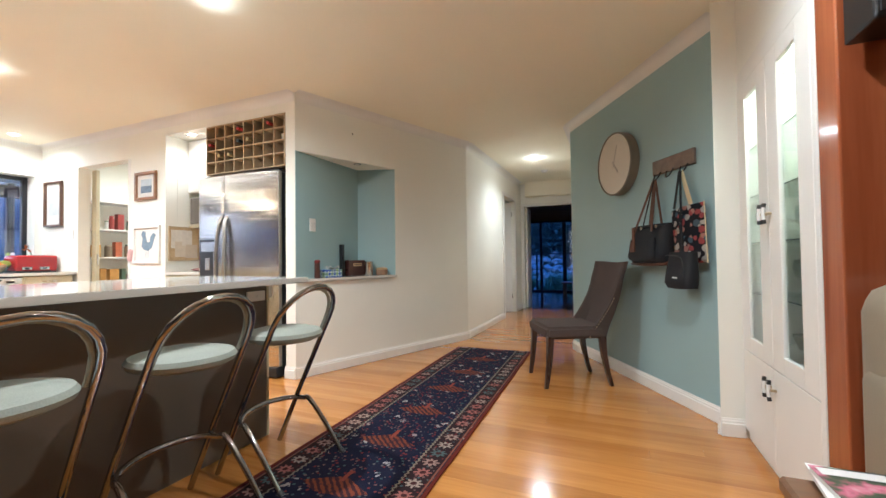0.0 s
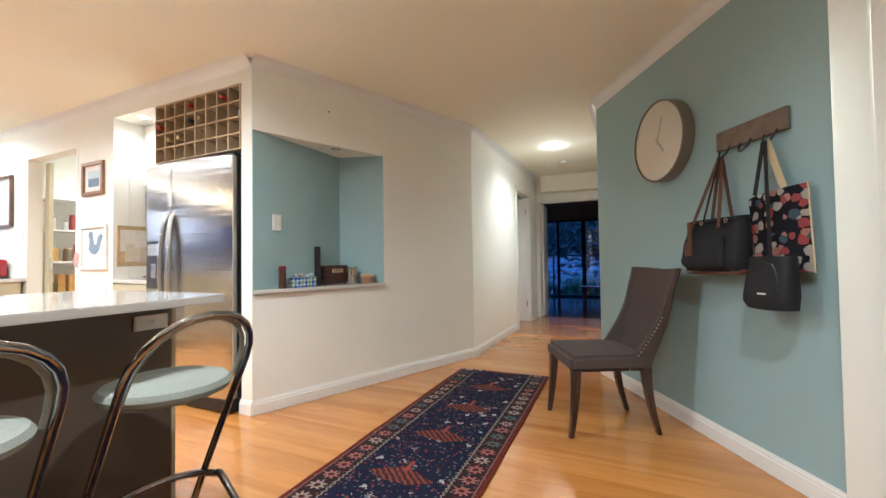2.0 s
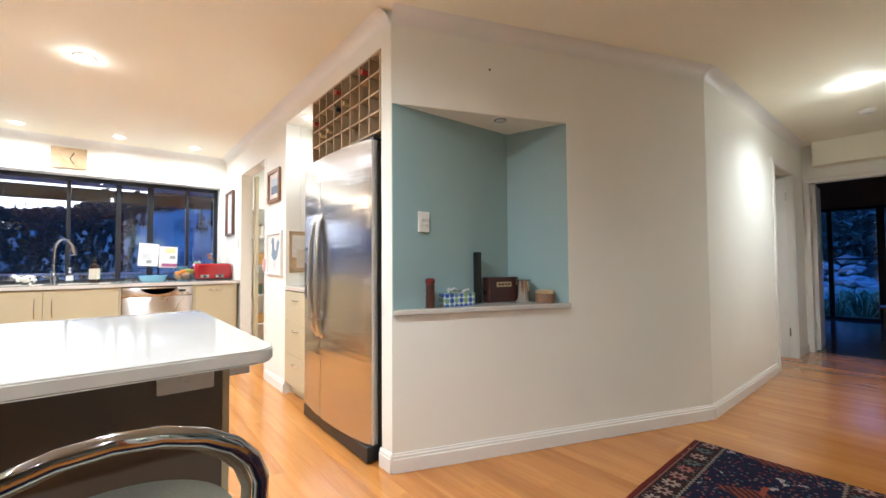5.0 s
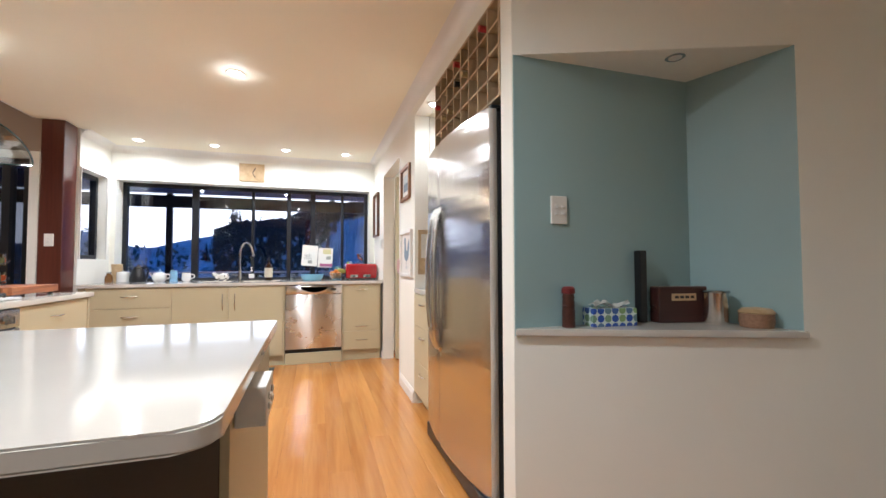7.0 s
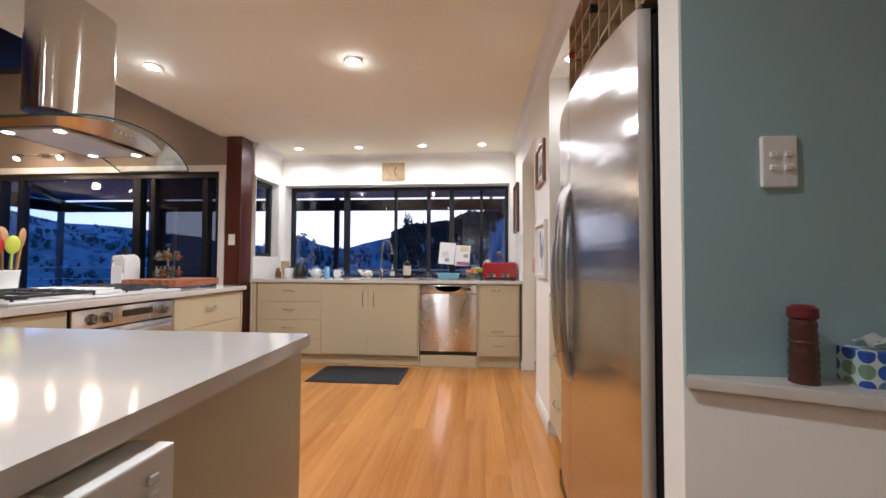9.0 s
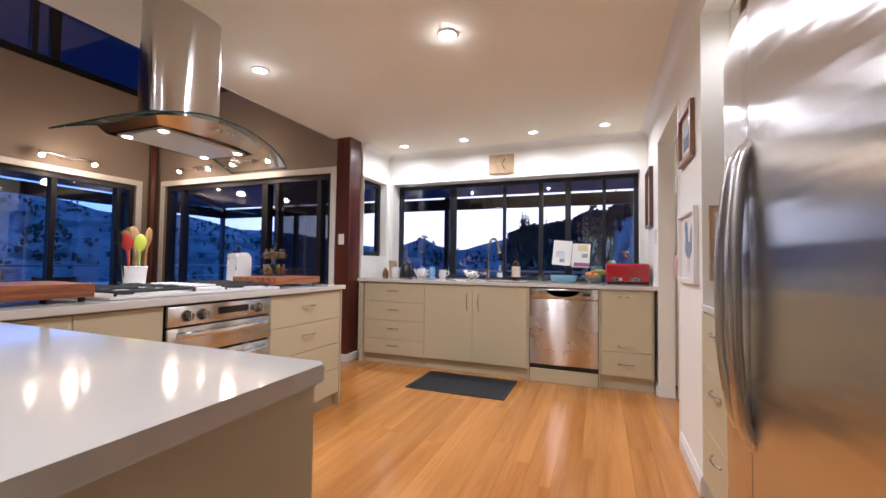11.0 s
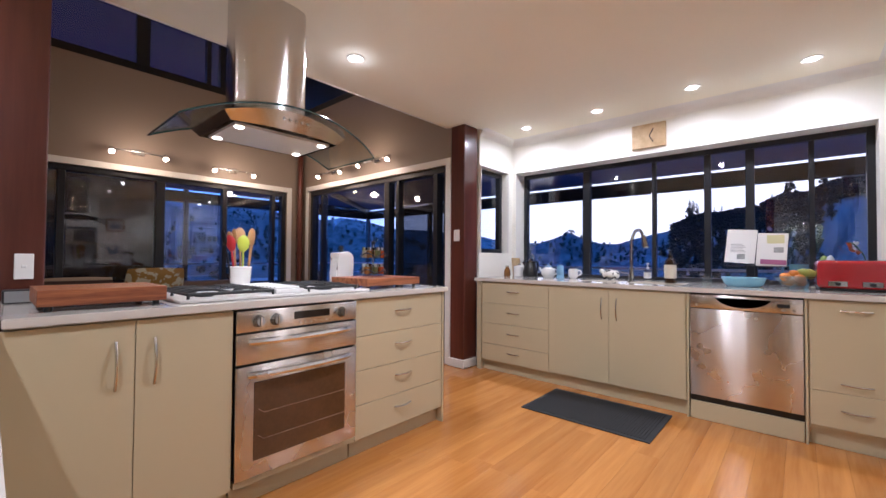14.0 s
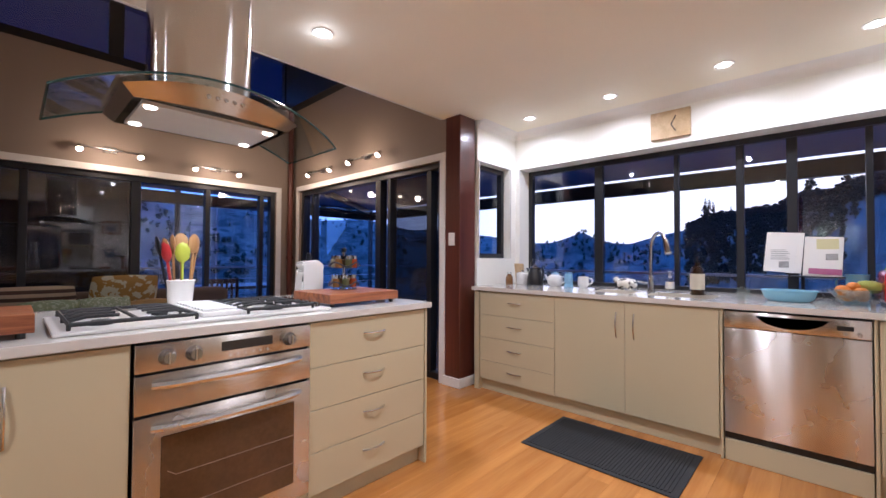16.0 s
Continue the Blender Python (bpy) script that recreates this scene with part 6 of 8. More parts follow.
gn = Vector((gd.y, -gd.x, 0))
GW = Matrix(((gd.x, gn.x, 0, G0[0]), (gd.y, gn.y, 0, G0[1]), (0, 0, 1, 0), (0, 0, 0, 1)))


def on_green(t, slide=0.0, lift=0.0):
    """Local frame: x along the wall, y out of it, z up."""
    bb = [GW @ Vector(c) for o in t.children_recursive for c in o.bound_box]
    base = Vector((sum(v.x for v in bb) / len(bb), sum(v.y for v in bb) / len(bb), min(v.z for v in bb)))
    for o in t.children_recursive:
        o.data.transform(Matrix.Translation(-base) @ GW)
        o.data.flip_normals()
    t.location = base + gd * slide + Vector((0, 0, lift))
    return t


t = thing("wall_clock", (0, 0, 0), "large round pale clock with thin hands on the wall", "clock")
cm = pose(1.004, 0, 1.78, -90, 0, 0)
part("case", lathe(bmesh.new(), [(0.252, 0.002), (0.261, 0.004), (0.263, 0.078), (0.256, 0.082), (0.251, 0.078)], seg=56, m=cm), small("clock_case", (0.20, 0.165, 0.125), 0.4), t, "taupe metal rim", True)
part("dial", lathe(bmesh.new(), [(0, 0.072), (0.251, 0.072), (0.252, 0.06)], seg=56, m=cm), small("clock_dial", (0.68, 0.63, 0.53), 0.6, var=0.03), t, "plain cream dial", True)
HAND = small("clock_hand", (0.50, 0.46, 0.40), 0.5)
for a, ln, w in ((-38, 0.10, 0.006), (20, 0.16, 0.004)):
    bm = Box((-w, 0.073, -0.03), (w, 0.076, ln))
    bm.transform(pose(1.004, 0, 1.78, 0, a + (180 if ln < 0.12 else 0), 0))
    part("hand", bm, HAND, t)
on_green(t)
t = thing("coat_hook_rail", (0, 0, 0), "weathered timber plank with black iron hooks", "hook rail")
part("plank", Box((1.448, 0.001, 1.588), (1.863, 0.026, 1.691), 0.004), GREYWOOD, t)
for s in (1.515, 1.645, 1.785):
    pts = [(s - 0.035, 0.028, 1.595), (s - 0.035, 0.032, 1.575), (s - 0.025, 0.045, 1.552), (s, 0.055, 1.545), (s + 0.022, 0.05, 1.555), (s + 0.03, 0.04, 1.575), (s + 0.03, 0.027, 1.60)]
    part("hook", tube(bmesh.new(), curve_pts(pts, 4), 0.0045, 8), BLACKM, t, "black iron hook", True)
on_green(t)


def band(bm, a, b, w, th=0.003):
    """A flat strap from point to point in the wall's frame."""
    a, b = Vector(a), Vector(b)
    d = (b - a).normalized()
    side = Vector((d.z, 0, -d.x)).normalized() * w / 2
    up = d.cross(side).normalized() * th
    v = [bm.verts.new(p) for p in (a - side, a + side, b + side, b - side, a - side + up, a + side + up, b + side + up, b - side + up)]
    for f in ((0, 1, 2, 3), (7, 6, 5, 4), (0, 4, 5, 1), (1, 5, 6, 2), (2, 6, 7, 3), (3, 7, 4, 0)):
        bm.faces.new([v[i] for i in f])
    return bm


def soft_bag(x0, x1, z0, z1, y0, y1, sag=0.02, top=0.85):
    """A slumped bag body with soft edges."""
    bm = bmesh.new()
    n, k = 8, 20
    rings = []
    for i in range(n + 1):
        s = i / n
        z = z0 + (z1 - z0) * s
        wx = (x1 - x0) / 2 * (1 - (1 - top) * s) * (1 - 0.10 * (1 - min(1, s * 5)) ** 2)
        wy = (y1 - y0) / 2 * (1.0 - 0.35 * s) * (1 - 0.18 * (1 - min(1, s * 5)) ** 2)
        ring = []
        for j in range(k):
            a = 2 * math.pi * j / k
            c, q = math.cos(a), math.sin(a)
            bumpy = 1 + 0.05 * noise.noise(Vector((c * 2, q * 2, s * 4 + x0 * 9)))
            ring.append(bm.verts.new(((x0 + x1) / 2 + wx * math.copysign(abs(c) ** 0.45, c) * bumpy, y0 + 0.004 + wy + wy * math.copysign(abs(q) ** 0.5, q) * bumpy * 0.95, z - sag * (1 - abs(c)) * (1 if i in (0,) else 0) * 0.3)))
        rings.append(ring)
    for i in range(n):
        for j in range(k):
            bm.faces.new((rings[i][j], rings[i][(j + 1) % k], rings[i + 1][(j + 1) % k], rings[i + 1][j]))
    bm.faces.new(rings[0][::-1]), bm.faces.new(rings[-1])
    return bm


NAVY = small("black_canvas", (0.010, 0.011, 0.014), 0.75, var=0.3, fine=400, bump=0.3)
TAN = small("brown_leather", (0.115, 0.042, 0.022), 0.5, var=0.2, fine=150, bump=0.2)
t = thing("handbag", (0, 0, 0), "black canvas shoulder bag with brown leather straps", "bag")
part("body", soft_bag(1.272, 1.685, 0.955, 1.215, 0.004, 0.15, top=0.93), NAVY, t, smooth=True)
part("base", soft_bag(1.282, 1.675, 0.937, 0.965, 0.006, 0.145, top=1.0), TAN, t, "brown leather base", True)
part("top_band", soft_bag(1.285, 1.672, 1.207, 1.228, 0.014, 0.118, top=1.0), NAVY, t, smooth=True)
for x0, y, x1 in ((1.385, 0.135, 1.502), (1.585, 0.135, 1.522), (1.40, 0.03, 1.506), (1.56, 0.03, 1.518)):
    part("strap", band(bmesh.new(), (x0, y, 1.175), (x1, 0.05, 1.552), 0.022), TAN, t, "brown leather strap")
part("black_strap", band(bmesh.new(), (1.43, 0.10, 1.20), (1.51, 0.055, 1.55), 0.012), NAVY, t)
part("pocket", soft_bag(1.31, 1.63, 0.975, 1.125, 0.11, 0.165), NAVY, t, smooth=True)
part("flap", Box((1.385, 0.150, 1.10), (1.412, 0.160, 1.215), 0.002), TAN, t)
part("tassel", soft_bag(1.372, 1.425, 1.035, 1.105, 0.15, 0.17), TAN, t, "brown leather tassel", True)
for x in (1.36, 1.45, 1.575, 1.62):
    part("ring", lathe(bmesh.new(), [(0.009, 0), (0.012, 0.004), (0.009, 0.006)], seg=12, m=pose(x, 0.122, 1.205, -90, 0, 0)), BRASS, t)
on_green(t)
# flowery tote
m, n, l, b = nodes_of("floral_print")
co, vo, v2 = n.new("ShaderNodeTexCoord"), n.new("ShaderNodeTexVoronoi"), n.new("ShaderNodeTexVoronoi")
l.new(co.outputs["Object"], vo.inputs["Vector"]), l.new(co.outputs["Object"], v2.inputs["Vector"])
vo.inputs["Scale"].default_value, v2.inputs["Scale"].default_value = 25, 40
sc = n.new("ShaderNodeSeparateColor")
l.new(vo.outputs["Color"], sc.inputs[0])
pal = ramp(n, l, sc.outputs[0], [(0.0, (0.011, 0.012, 0.02)), (0.22, (0.50, 0.10, 0.10)), (0.42, (0.58, 0.28, 0.23)), (0.60, (0.62, 0.58, 0.52)), (0.82, (0.10, 0.16, 0.20)), (0.93, (0.42, 0.27, 0.08))])
n[pal.node.name].color_ramp.interpolation = "CONSTANT"
lt = n.new("ShaderNodeMath")
lt.operation, lt.inputs[1].default_value = "LESS_THAN", 0.58
wob = noise_of(n, l, 45, 3)
ad = n.new("ShaderNodeMath")
ad.operation, ad.inputs[1].default_value = "MULTIPLY_ADD", 0.45
l.new(wob, ad.inputs[0]), l.new(vo.outputs["Distance"], ad.inputs[2])
sb = n.new("ShaderNodeMath")
sb.operation, sb.inputs[1].default_value = "SUBTRACT", 0.2
l.new(ad.outputs[0], sb.inputs[0]), l.new(sb.outputs[0], lt.inputs[0])
l.new(mix_rgb(n, l, lt.outputs[0], (0.011, 0.012, 0.02), pal), b.inputs["Base Color"])
b.inputs["Roughness"].default_value = 0.75
FLORAL = m
t = thing("tote_bag", (0, 0, 0), "floral print shopping tote with cream piping and straps", "bag")
bm = bmesh.new()
g = [[bm.verts.new((1.682 + 0.30 * i / 8 - 0.020 * (j / 8), 0.035 + 0.03 * math.sin(math.pi * i / 8) + 0.008 * noise.noise(Vector((i * 0.5, j * 0.5, 4))), 0.958 + 0.345 * j / 8 + 0.03 * i / 8 * (j / 8))) for j in range(9)] for i in range(9)]
for i in range(8):
    for j in range(8):
        bm.faces.new((g[i][j], g[i][j + 1], g[i + 1][j + 1], g[i + 1][j]))
bmesh.ops.solidify(bm, geom=bm.faces[:], thickness=0.03)
part("body", bm, FLORAL, t, smooth=True)
CREAM = small("cream_webbing", (0.60, 0.50, 0.30), 0.7)
part("piping", tube(bmesh.new(), [g_ for g_ in [(1.985, 0.045, 0.956), (1.976, 0.045, 1.15), (1.966, 0.045, 1.333)]], 0.004, 6), CREAM, t)
part("strap", band(bmesh.new(), (1.865, 0.05, 1.325), (1.792, 0.055, 1.553), 0.034), CREAM, t, "cream strap")
part("strap", band(bmesh.new(), (1.735, 0.07, 1.31), (1.780, 0.06, 1.553), 0.02), NAVY, t, "black strap")
on_green(t)
t = thing("small_backpack", (0, 0, 0), "small black zipped pouch bag hanging by its strap", "bag")
part("body", soft_bag(1.745, 1.975, 0.80, 1.025, 0.07, 0.185, top=0.86), NAVY, t, smooth=True)
part("strap", band(bmesh.new(), (1.85, 0.11, 1.02), (1.79, 0.062, 1.552), 0.018), NAVY, t)
part("zip", tube(bmesh.new(), curve_pts([(1.80, 0.186, 1.005), (1.93, 0.182, 0.99), (1.95, 0.182, 0.87)], 4), 0.003, 6), BLACK, t)
part("badge", Box((1.86, 0.185, 0.862), (1.90, 0.189, 0.869)), CERAMIC, t)
on_green(t)

# ---- pictures ----
def picture(name, x0, x1, z0, z1, y, fmat, fw, label, art, deep=0.025):
    """A framed picture on a wall that faces -y; art is a list of (u0, v0, u1, v1, material)."""
    t = thing(name, ((x0 + x1) / 2, y, z0), label, "picture")
    bm = bmesh.new()
    yb, yf = y - 0.002, y - deep
    box(bm, (x0, yf, z0), (x0 + fw, yb, z1), 0.002), box(bm, (x1 - fw, yf, z0), (x1, yb, z1), 0.002)
    box(bm, (x0 + fw, yf, z0), (x1 - fw, yb, z0 + fw), 0.002), box(bm, (x0 + fw, yf, z1 - fw), (x1 - fw, yb, z1), 0.002)
    part("frame", bm, fmat, t)
    part("sheet", Box((x0 + fw, y - 0.006, z0 + fw), (x1 - fw, y - 0.003, z1 - fw)), small("paper_mount", (0.74, 0.71, 0.66), 0.7, var=0.03), t, "off-white mount")
    w, h = x1 - x0, z1 - z0
    for k, (u0, v0, u1, v1, mt) in enumerate(art):
        part("print", Box((x0 + u0 * w, y - 0.008 - 0.0012 * k, z0 + v0 * h), (x0 + u1 * w, y - 0.0062, z0 + v1 * h)), mt, t)
    return t


SEA, HILL = small("faded_sky_print", (0.50, 0.56, 0.60), 0.6, var=0.2, scale=12), small("faded_sea_print", (0.16, 0.22, 0.30), 0.6, var=0.4, scale=25)
picture("framed_picture", -5.705, -5.36, 1.645, 1.94, 4.21, timber("picture_frame_oak", (0.20, 0.09, 0.04), (0.36, 0.18, 0.08), "X", 0.4, 0.2), 0.03, "small seascape print in a brown wooden frame", [(0.25, 0.26, 0.75, 0.74, SEA), (0.25, 0.26, 0.75, 0.5, HILL)])
t = picture("canvas_picture", -5.735, -5.30, 0.985, 1.38, 4.21, TRIM, 0.028, "white framed picture of a plain blue-grey shape", [])
BLUEG = small("blue_grey_paint", (0.20, 0.27, 0.34), 0.7, var=0.25, scale=30)
bm = bmesh.new()
outline = [(0.30, 0.45), (0.40, 0.36), (0.56, 0.34), (0.68, 0.42), (0.74, 0.58), (0.82, 0.74), (0.74, 0.80), (0.64, 0.72), (0.60, 0.56), (0.50, 0.56), (0.46, 0.70), (0.44, 0.84), (0.34, 0.86), (0.28, 0.76), (0.34, 0.68), (0.32, 0.56)]
prism(bm, [(-5.735 + 0.435 * u, 0.985 + 0.395 * v) for u, v in outline], 0, 0.002)
bm.transform(Matrix(((1, 0, 0, 0), (0, 0, -1, 4.2035), (0, 1, 0, 0), (0, 0, 0, 1))))
bmesh.ops.recalc_face_normals(bm, faces=bm.faces)
part("painted_shape", bm, BLUEG, t, "blue-grey painted shape")
for u in (0.46, 0.54):
    part("painted_line", Box((-5.735 + 0.435 * u, 4.2025, 1.05), (-5.731 + 0.435 * u, 4.2035, 1.125)), BLUEG, t)
picture("framed_picture", -7.47, -7.09, 1.44, 1.985, 4.21, timber("picture_frame_brown", (0.10, 0.045, 0.025), (0.20, 0.10, 0.05), "Z", 0.4, 0.2), 0.022, "tall pale print in a thin brown frame", [(0.2, 0.25, 0.8, 0.75, small("pale_print", (0.62, 0.63, 0.60), 0.6, var=0.15, scale=10))], 0.035)
t = thing("oven_mitt", (-5.76, 4.19, 1.06), "pale pink cloth mitt hanging by the pantry doorway", "cloth")
bm = bmesh.new()
pillow(bm, pose(-5.765, 4.185, 1.075, 90, 12, 0), 0.085, 0.13, 0.03, 8)
part("cloth", bm, small("pink_cloth", (0.55, 0.34, 0.32), 0.8), t, smooth=True)

# ---- alcove and pantry ----
t = thing("alcove_cabinet", (-4.95, 4.55, 0), "cream drawer cabinet in the alcove beside the fridge", "cabinet")
part("body", Box((-5.233, 4.24, 0.10), (-4.705, 4.94, 0.865)), CABINET, t)
part("kickboard", Box((-5.233, 4.27, 0.001), (-4.705, 4.94, 0.099)), CABINET, t)
for a, b in ((0.10, 0.35), (0.35, 0.62), (0.62, 0.862)):
    dr = front_y(t, "drawer", 4.222, -5.23, -4.71, a, b)
    bow_handle(dr, (-4.97, 4.204, b - 0.07), (1, 0, 0), (0, -1, 0), 0.13)
part("worktop", Box((-5.233, 4.205, 0.868), (-4.705, 4.948, 0.90), 0.003), STONE, t, "cream stone top")
t = thing("wall_cupboard", (-4.95, 4.75, 1.75), "white wall cupboard over the microwave in the alcove", "cupboard")
part("body", Box((-5.235, 4.463, 1.73), (-4.703, 4.945, 2.285)), TRIM, t)
part("door", Box((-5.23, 4.444, 1.735), (-4.71, 4.462, 2.28), 0.002), TRIM, t)
t = thing("microwave", (-4.95, 4.7, 1.40), "pale microwave oven on a shelf in the alcove", "microwave")
part("shelf", Box((-5.235, 4.46, 1.36), (-4.703, 4.945, 1.385)), CABINET, t)
part("case", Box((-5.22, 4.455, 1.387), (-4.715, 4.93, 1.68), 0.006, 2), small("almond_plastic", (0.55, 0.48, 0.38), 0.4), t)
part("door", Box((-5.195, 4.440, 1.40), (-4.84, 4.4545, 1.67), 0.004), small("grey_door_glass", (0.16, 0.14, 0.12), 0.15), t, "grey glass door")
t = thing("cork_board", (-5.23, 4.40, 0.98), "pinboard with loose papers on the alcove side wall", "pinboard")
part("board", Box((-5.2385, 4.246, 1.02), (-5.226, 4.56, 1.355), 0.002), PALEWOOD, t)
for a, b in (((-5.2385, 4.236, 1.01), (-5.220, 4.2455, 1.365)), ((-5.2385, 4.5605, 1.01), (-5.220, 4.57, 1.365)), ((-5.2385, 4.246, 1.3555), (-5.220, 4.56, 1.365)), ((-5.2385, 4.246, 1.01), (-5.220, 4.56, 1.0195))):
    part("frame", Box(a, b, 0.001), RACKWOOD, t)
for k, (y, z, w, h) in enumerate(((4.26, 1.14, 0.13, 0.19), (4.30, 1.05, 0.12, 0.16), (4.37, 1.17, 0.11, 0.16), (4.41, 1.04, 0.13, 0.14))):
    part("paper", Box((-5.2259, y, z), (-5.2235 + 0.0012 * k, y + w, z + h)), small("pinned_paper_%d" % k, ((0.74, 0.70, 0.62), (0.66, 0.58, 0.46), (0.72, 0.66, 0.58), (0.62, 0.52, 0.40))[k], 0.7, var=0.1, scale=20), t)
t = thing("tea_towel", (-4.9, 4.4, 0.90), "folded muted red cloth on the alcove worktop", "cloth")
part("cloth", pillow(bmesh.new(), pose(-4.93, 4.40, 0.918, 0, 0, 15), 0.22, 0.14, 0.035, 8), small("muted_red_cloth", (0.28, 0.13, 0.12), 0.85), t, smooth=True)

t = thing("pantry_shelves", (-7.05, 5.0, 0), "white pantry shelves along the side wall", "shelving")
for z in (0.35, 0.70, 1.05, 1.40, 1.75):
    part("shelf", Box((-7.198, 4.42, z), (-6.90, 5.695, z + 0.02), 0.002), TRIM, t)
rnd = random.Random(8)
PCOL = [small("pantry_%d" % k, c, 0.5, var=0.25, scale=20) for k, c in enumerate([(0.45, 0.12, 0.05), (0.55, 0.30, 0.08), (0.30, 0.05, 0.04), (0.60, 0.52, 0.40), (0.20, 0.14, 0.08), (0.55, 0.55, 0.52), (0.10, 0.16, 0.10)])]
for z in (0.37, 0.72, 1.07, 1.42):
    y = 4.45
    while y < 5.6:
        h, w = rnd.uniform(0.08, 0.22), rnd.uniform(0.05, 0.12)
        mt = rnd.choice(PCOL)
        x = rnd.uniform(-7.02, -6.96)
        if rnd.random() < 0.5:
            t = thing("packet", (x, y + w / 2, z), "small food packet on a pantry shelf", "packet", "pantry goods")
            part("carton", Box((x - 0.04, y, z + 0.001), (x + 0.04, y + w * 0.92, z + h), 0.003), mt, t)
        else:
            r = w * 0.42
            t = turned("jar", (x, y + w / 2, z), [(0, 0.001), (r, 0.001), (r, h * 0.72), (r * 0.8, h * 0.8), (0, h * 0.8)], mt, "small jar with lid on a pantry shelf", "jar", "pantry goods", 14, [("lid", [(r * 0.85, h * 0.8), (r * 0.85, h * 0.9), (0, h * 0.9)], rnd.choice(PCOL), "")])
        y += w + rnd.uniform(0.01, 0.04)
t = thing("pantry_sliding_door", (-6.74, 4.38, 0), "cream cavity sliding door, slid open into the wall", "door")
part("leaf", Box((-6.79, 4.345, 0.01), (-6.70, 4.380, 2.10), 0.002), CABINET, t)
part("pull", Box((-6.699, 4.355, 0.98), (-6.694, 4.37, 1.10), 0.001), NICKEL, t)
t["kind"] = "structure"
struct("trim_6", Box((-5.845, 4.206, 0.0), (-5.80, 4.335, 2.11), 0.003), TRIM, "white door jamb of the pantry", "trim")

# ---- wine bottles in the rack ----
BOTTLE = small("dark_bottle_glass", (0.012, 0.014, 0.010), 0.08, bump=0)
RED = small("red_foil", (0.42, 0.035, 0.03), 0.35)
GOLD = small("gold_foil", (0.45, 0.33, 0.15), 0.35)
CW, CH = (RX1 - RX0) / 8, (RZ1 - RZ0) / 4
for col, rw, cap in ((0, 2, RED), (3, 3, RED), (6, 3, RED), (3, 2, BLACK), (4, 2, GOLD), (1, 1, GOLD), (2, 1, GOLD)):
    x, z = RX0 + CW * (col + 0.5), RZ0 + CH * rw + 0.05
    t = thing("wine_bottle", (x, 4.35, z), "dark wine bottle lying in the rack, %s capsule" % ("red" if cap is RED else "gold" if cap is GOLD else "black"), "bottle", "wine bottles")
    mb = Matrix.Translation((x, 4.49, z)) @ pose(0, 0, 0, 90, 0, 0)
    part("glass", lathe(bmesh.new(), [(0, 0), (0.037, 0), (0.037, 0.17), (0.03, 0.2), (0.015, 0.235), (0.015, 0.25)], seg=18, m=mb), BOTTLE, t, smooth=True)
    part("capsule", lathe(bmesh.new(), [(0.0155, 0.235), (0.0155, 0.30), (0, 0.301)], seg=14, m=mb), cap, t, "foil capsule", True)
t = turned("wine_glass_box", (RX1 - CW / 2, 4.28, RZ0 + CH * 2 + 0.007), [(0, 0), (0.03, 0), (0.032, 0.06), (0, 0.06)], CERAMIC, "small white cup in the rack", "cup")

# small fittings on the angled wall
t = thing("niche_downlight", (-3.37, 4.86, NTOP), "small unlit round downlight in the niche soffit", "ceiling light")
part("ring", lathe(bmesh.new(), [(0.025, -0.002), (0.03, -0.005), (0.038, -0.001)], (-3.37, 4.86, NTOP - 0.001), 20), NICKEL, t, smooth=True)
part("lens", lathe(bmesh.new(), [(0, -0.0025), (0.0255, -0.0025)], (-3.37, 4.86, NTOP - 0.001), 16), TRIM, t)
t = thing("picture_nail", (-3.343, 4.744, 2.20), "small dark nail in the white wall", "nail")
part("head", lathe(bmesh.new(), [(0, 0.006), (0.006, 0.005), (0.006, 0)], seg=10, m=Matrix.Translation((-3.343, 4.745, 2.20)) @ Vector((0.932, -0.362, 0)).to_track_quat("Z", "Y").to_matrix().to_4x4()), BLACKM, t)

# ---- on the sink worktop ----
TZ = TOPZ + 0.001


def lidded_jug(name, at, prof, material, label, category, spout=None, handle=None, lid=None, seg=24):
    t = thing(name, at, label, category)
    part("body", lathe(bmesh.new(), prof, at, seg), material, t, smooth=True)
    a = Vector(at)
    if spout:
        part("spout", tube(bmesh.new(), [a + Vector(p) for p in spout[0]], spout[1], 10, r2=spout[2]), material, t, smooth=True)
    if handle:
        part("handle", tube(bmesh.new(), curve_pts([a + Vector(p) for p in handle[0]], 5), handle[1], 8), handle[2], t, smooth=True)
    if lid:
        part("lid", lathe(bmesh.new(), lid[0], at, seg), lid[1], t, smooth=True)
    return t


t = thing("knife_block", (-7.40, 1.37, TOPZ), "pale timber board leaning beside small oil jars", "board")
bm = Box((-0.055, -0.010, 0.002), (0.055, 0.010, 0.20), 0.004, 2)
bm.transform(pose(-7.46, 1.375, TOPZ, 8, 0, 80))
part("board", bm, PALEWOOD, t)
turned("oil_jar", (-7.28, 1.36, TOPZ), [(0, 0.001), (0.033, 0.001), (0.036, 0.02), (0.033, 0.07), (0.02, 0.085), (0.02, 0.10)], small("honey_glass", (0.16, 0.07, 0.02), 0.1, bump=0), "small amber glass jar beside the post", "jar", extra=[("lid", [(0.022, 0.10), (0.022, 0.115), (0, 0.116)], NICKEL, "")])
turned("white_canister", (-7.36, 1.46, TOPZ), [(0, 0.001), (0.055, 0.001), (0.06, 0.01), (0.06, 0.10), (0.056, 0.112), (0.02, 0.12), (0, 0.121)], CERAMIC, "white lidded electric crock on the worktop", "canister", extra=[("knob", [(0.012, 0.12), (0.014, 0.135), (0, 0.138)], CHROME, "")])
t = bpy.data.objects["white_canister"]
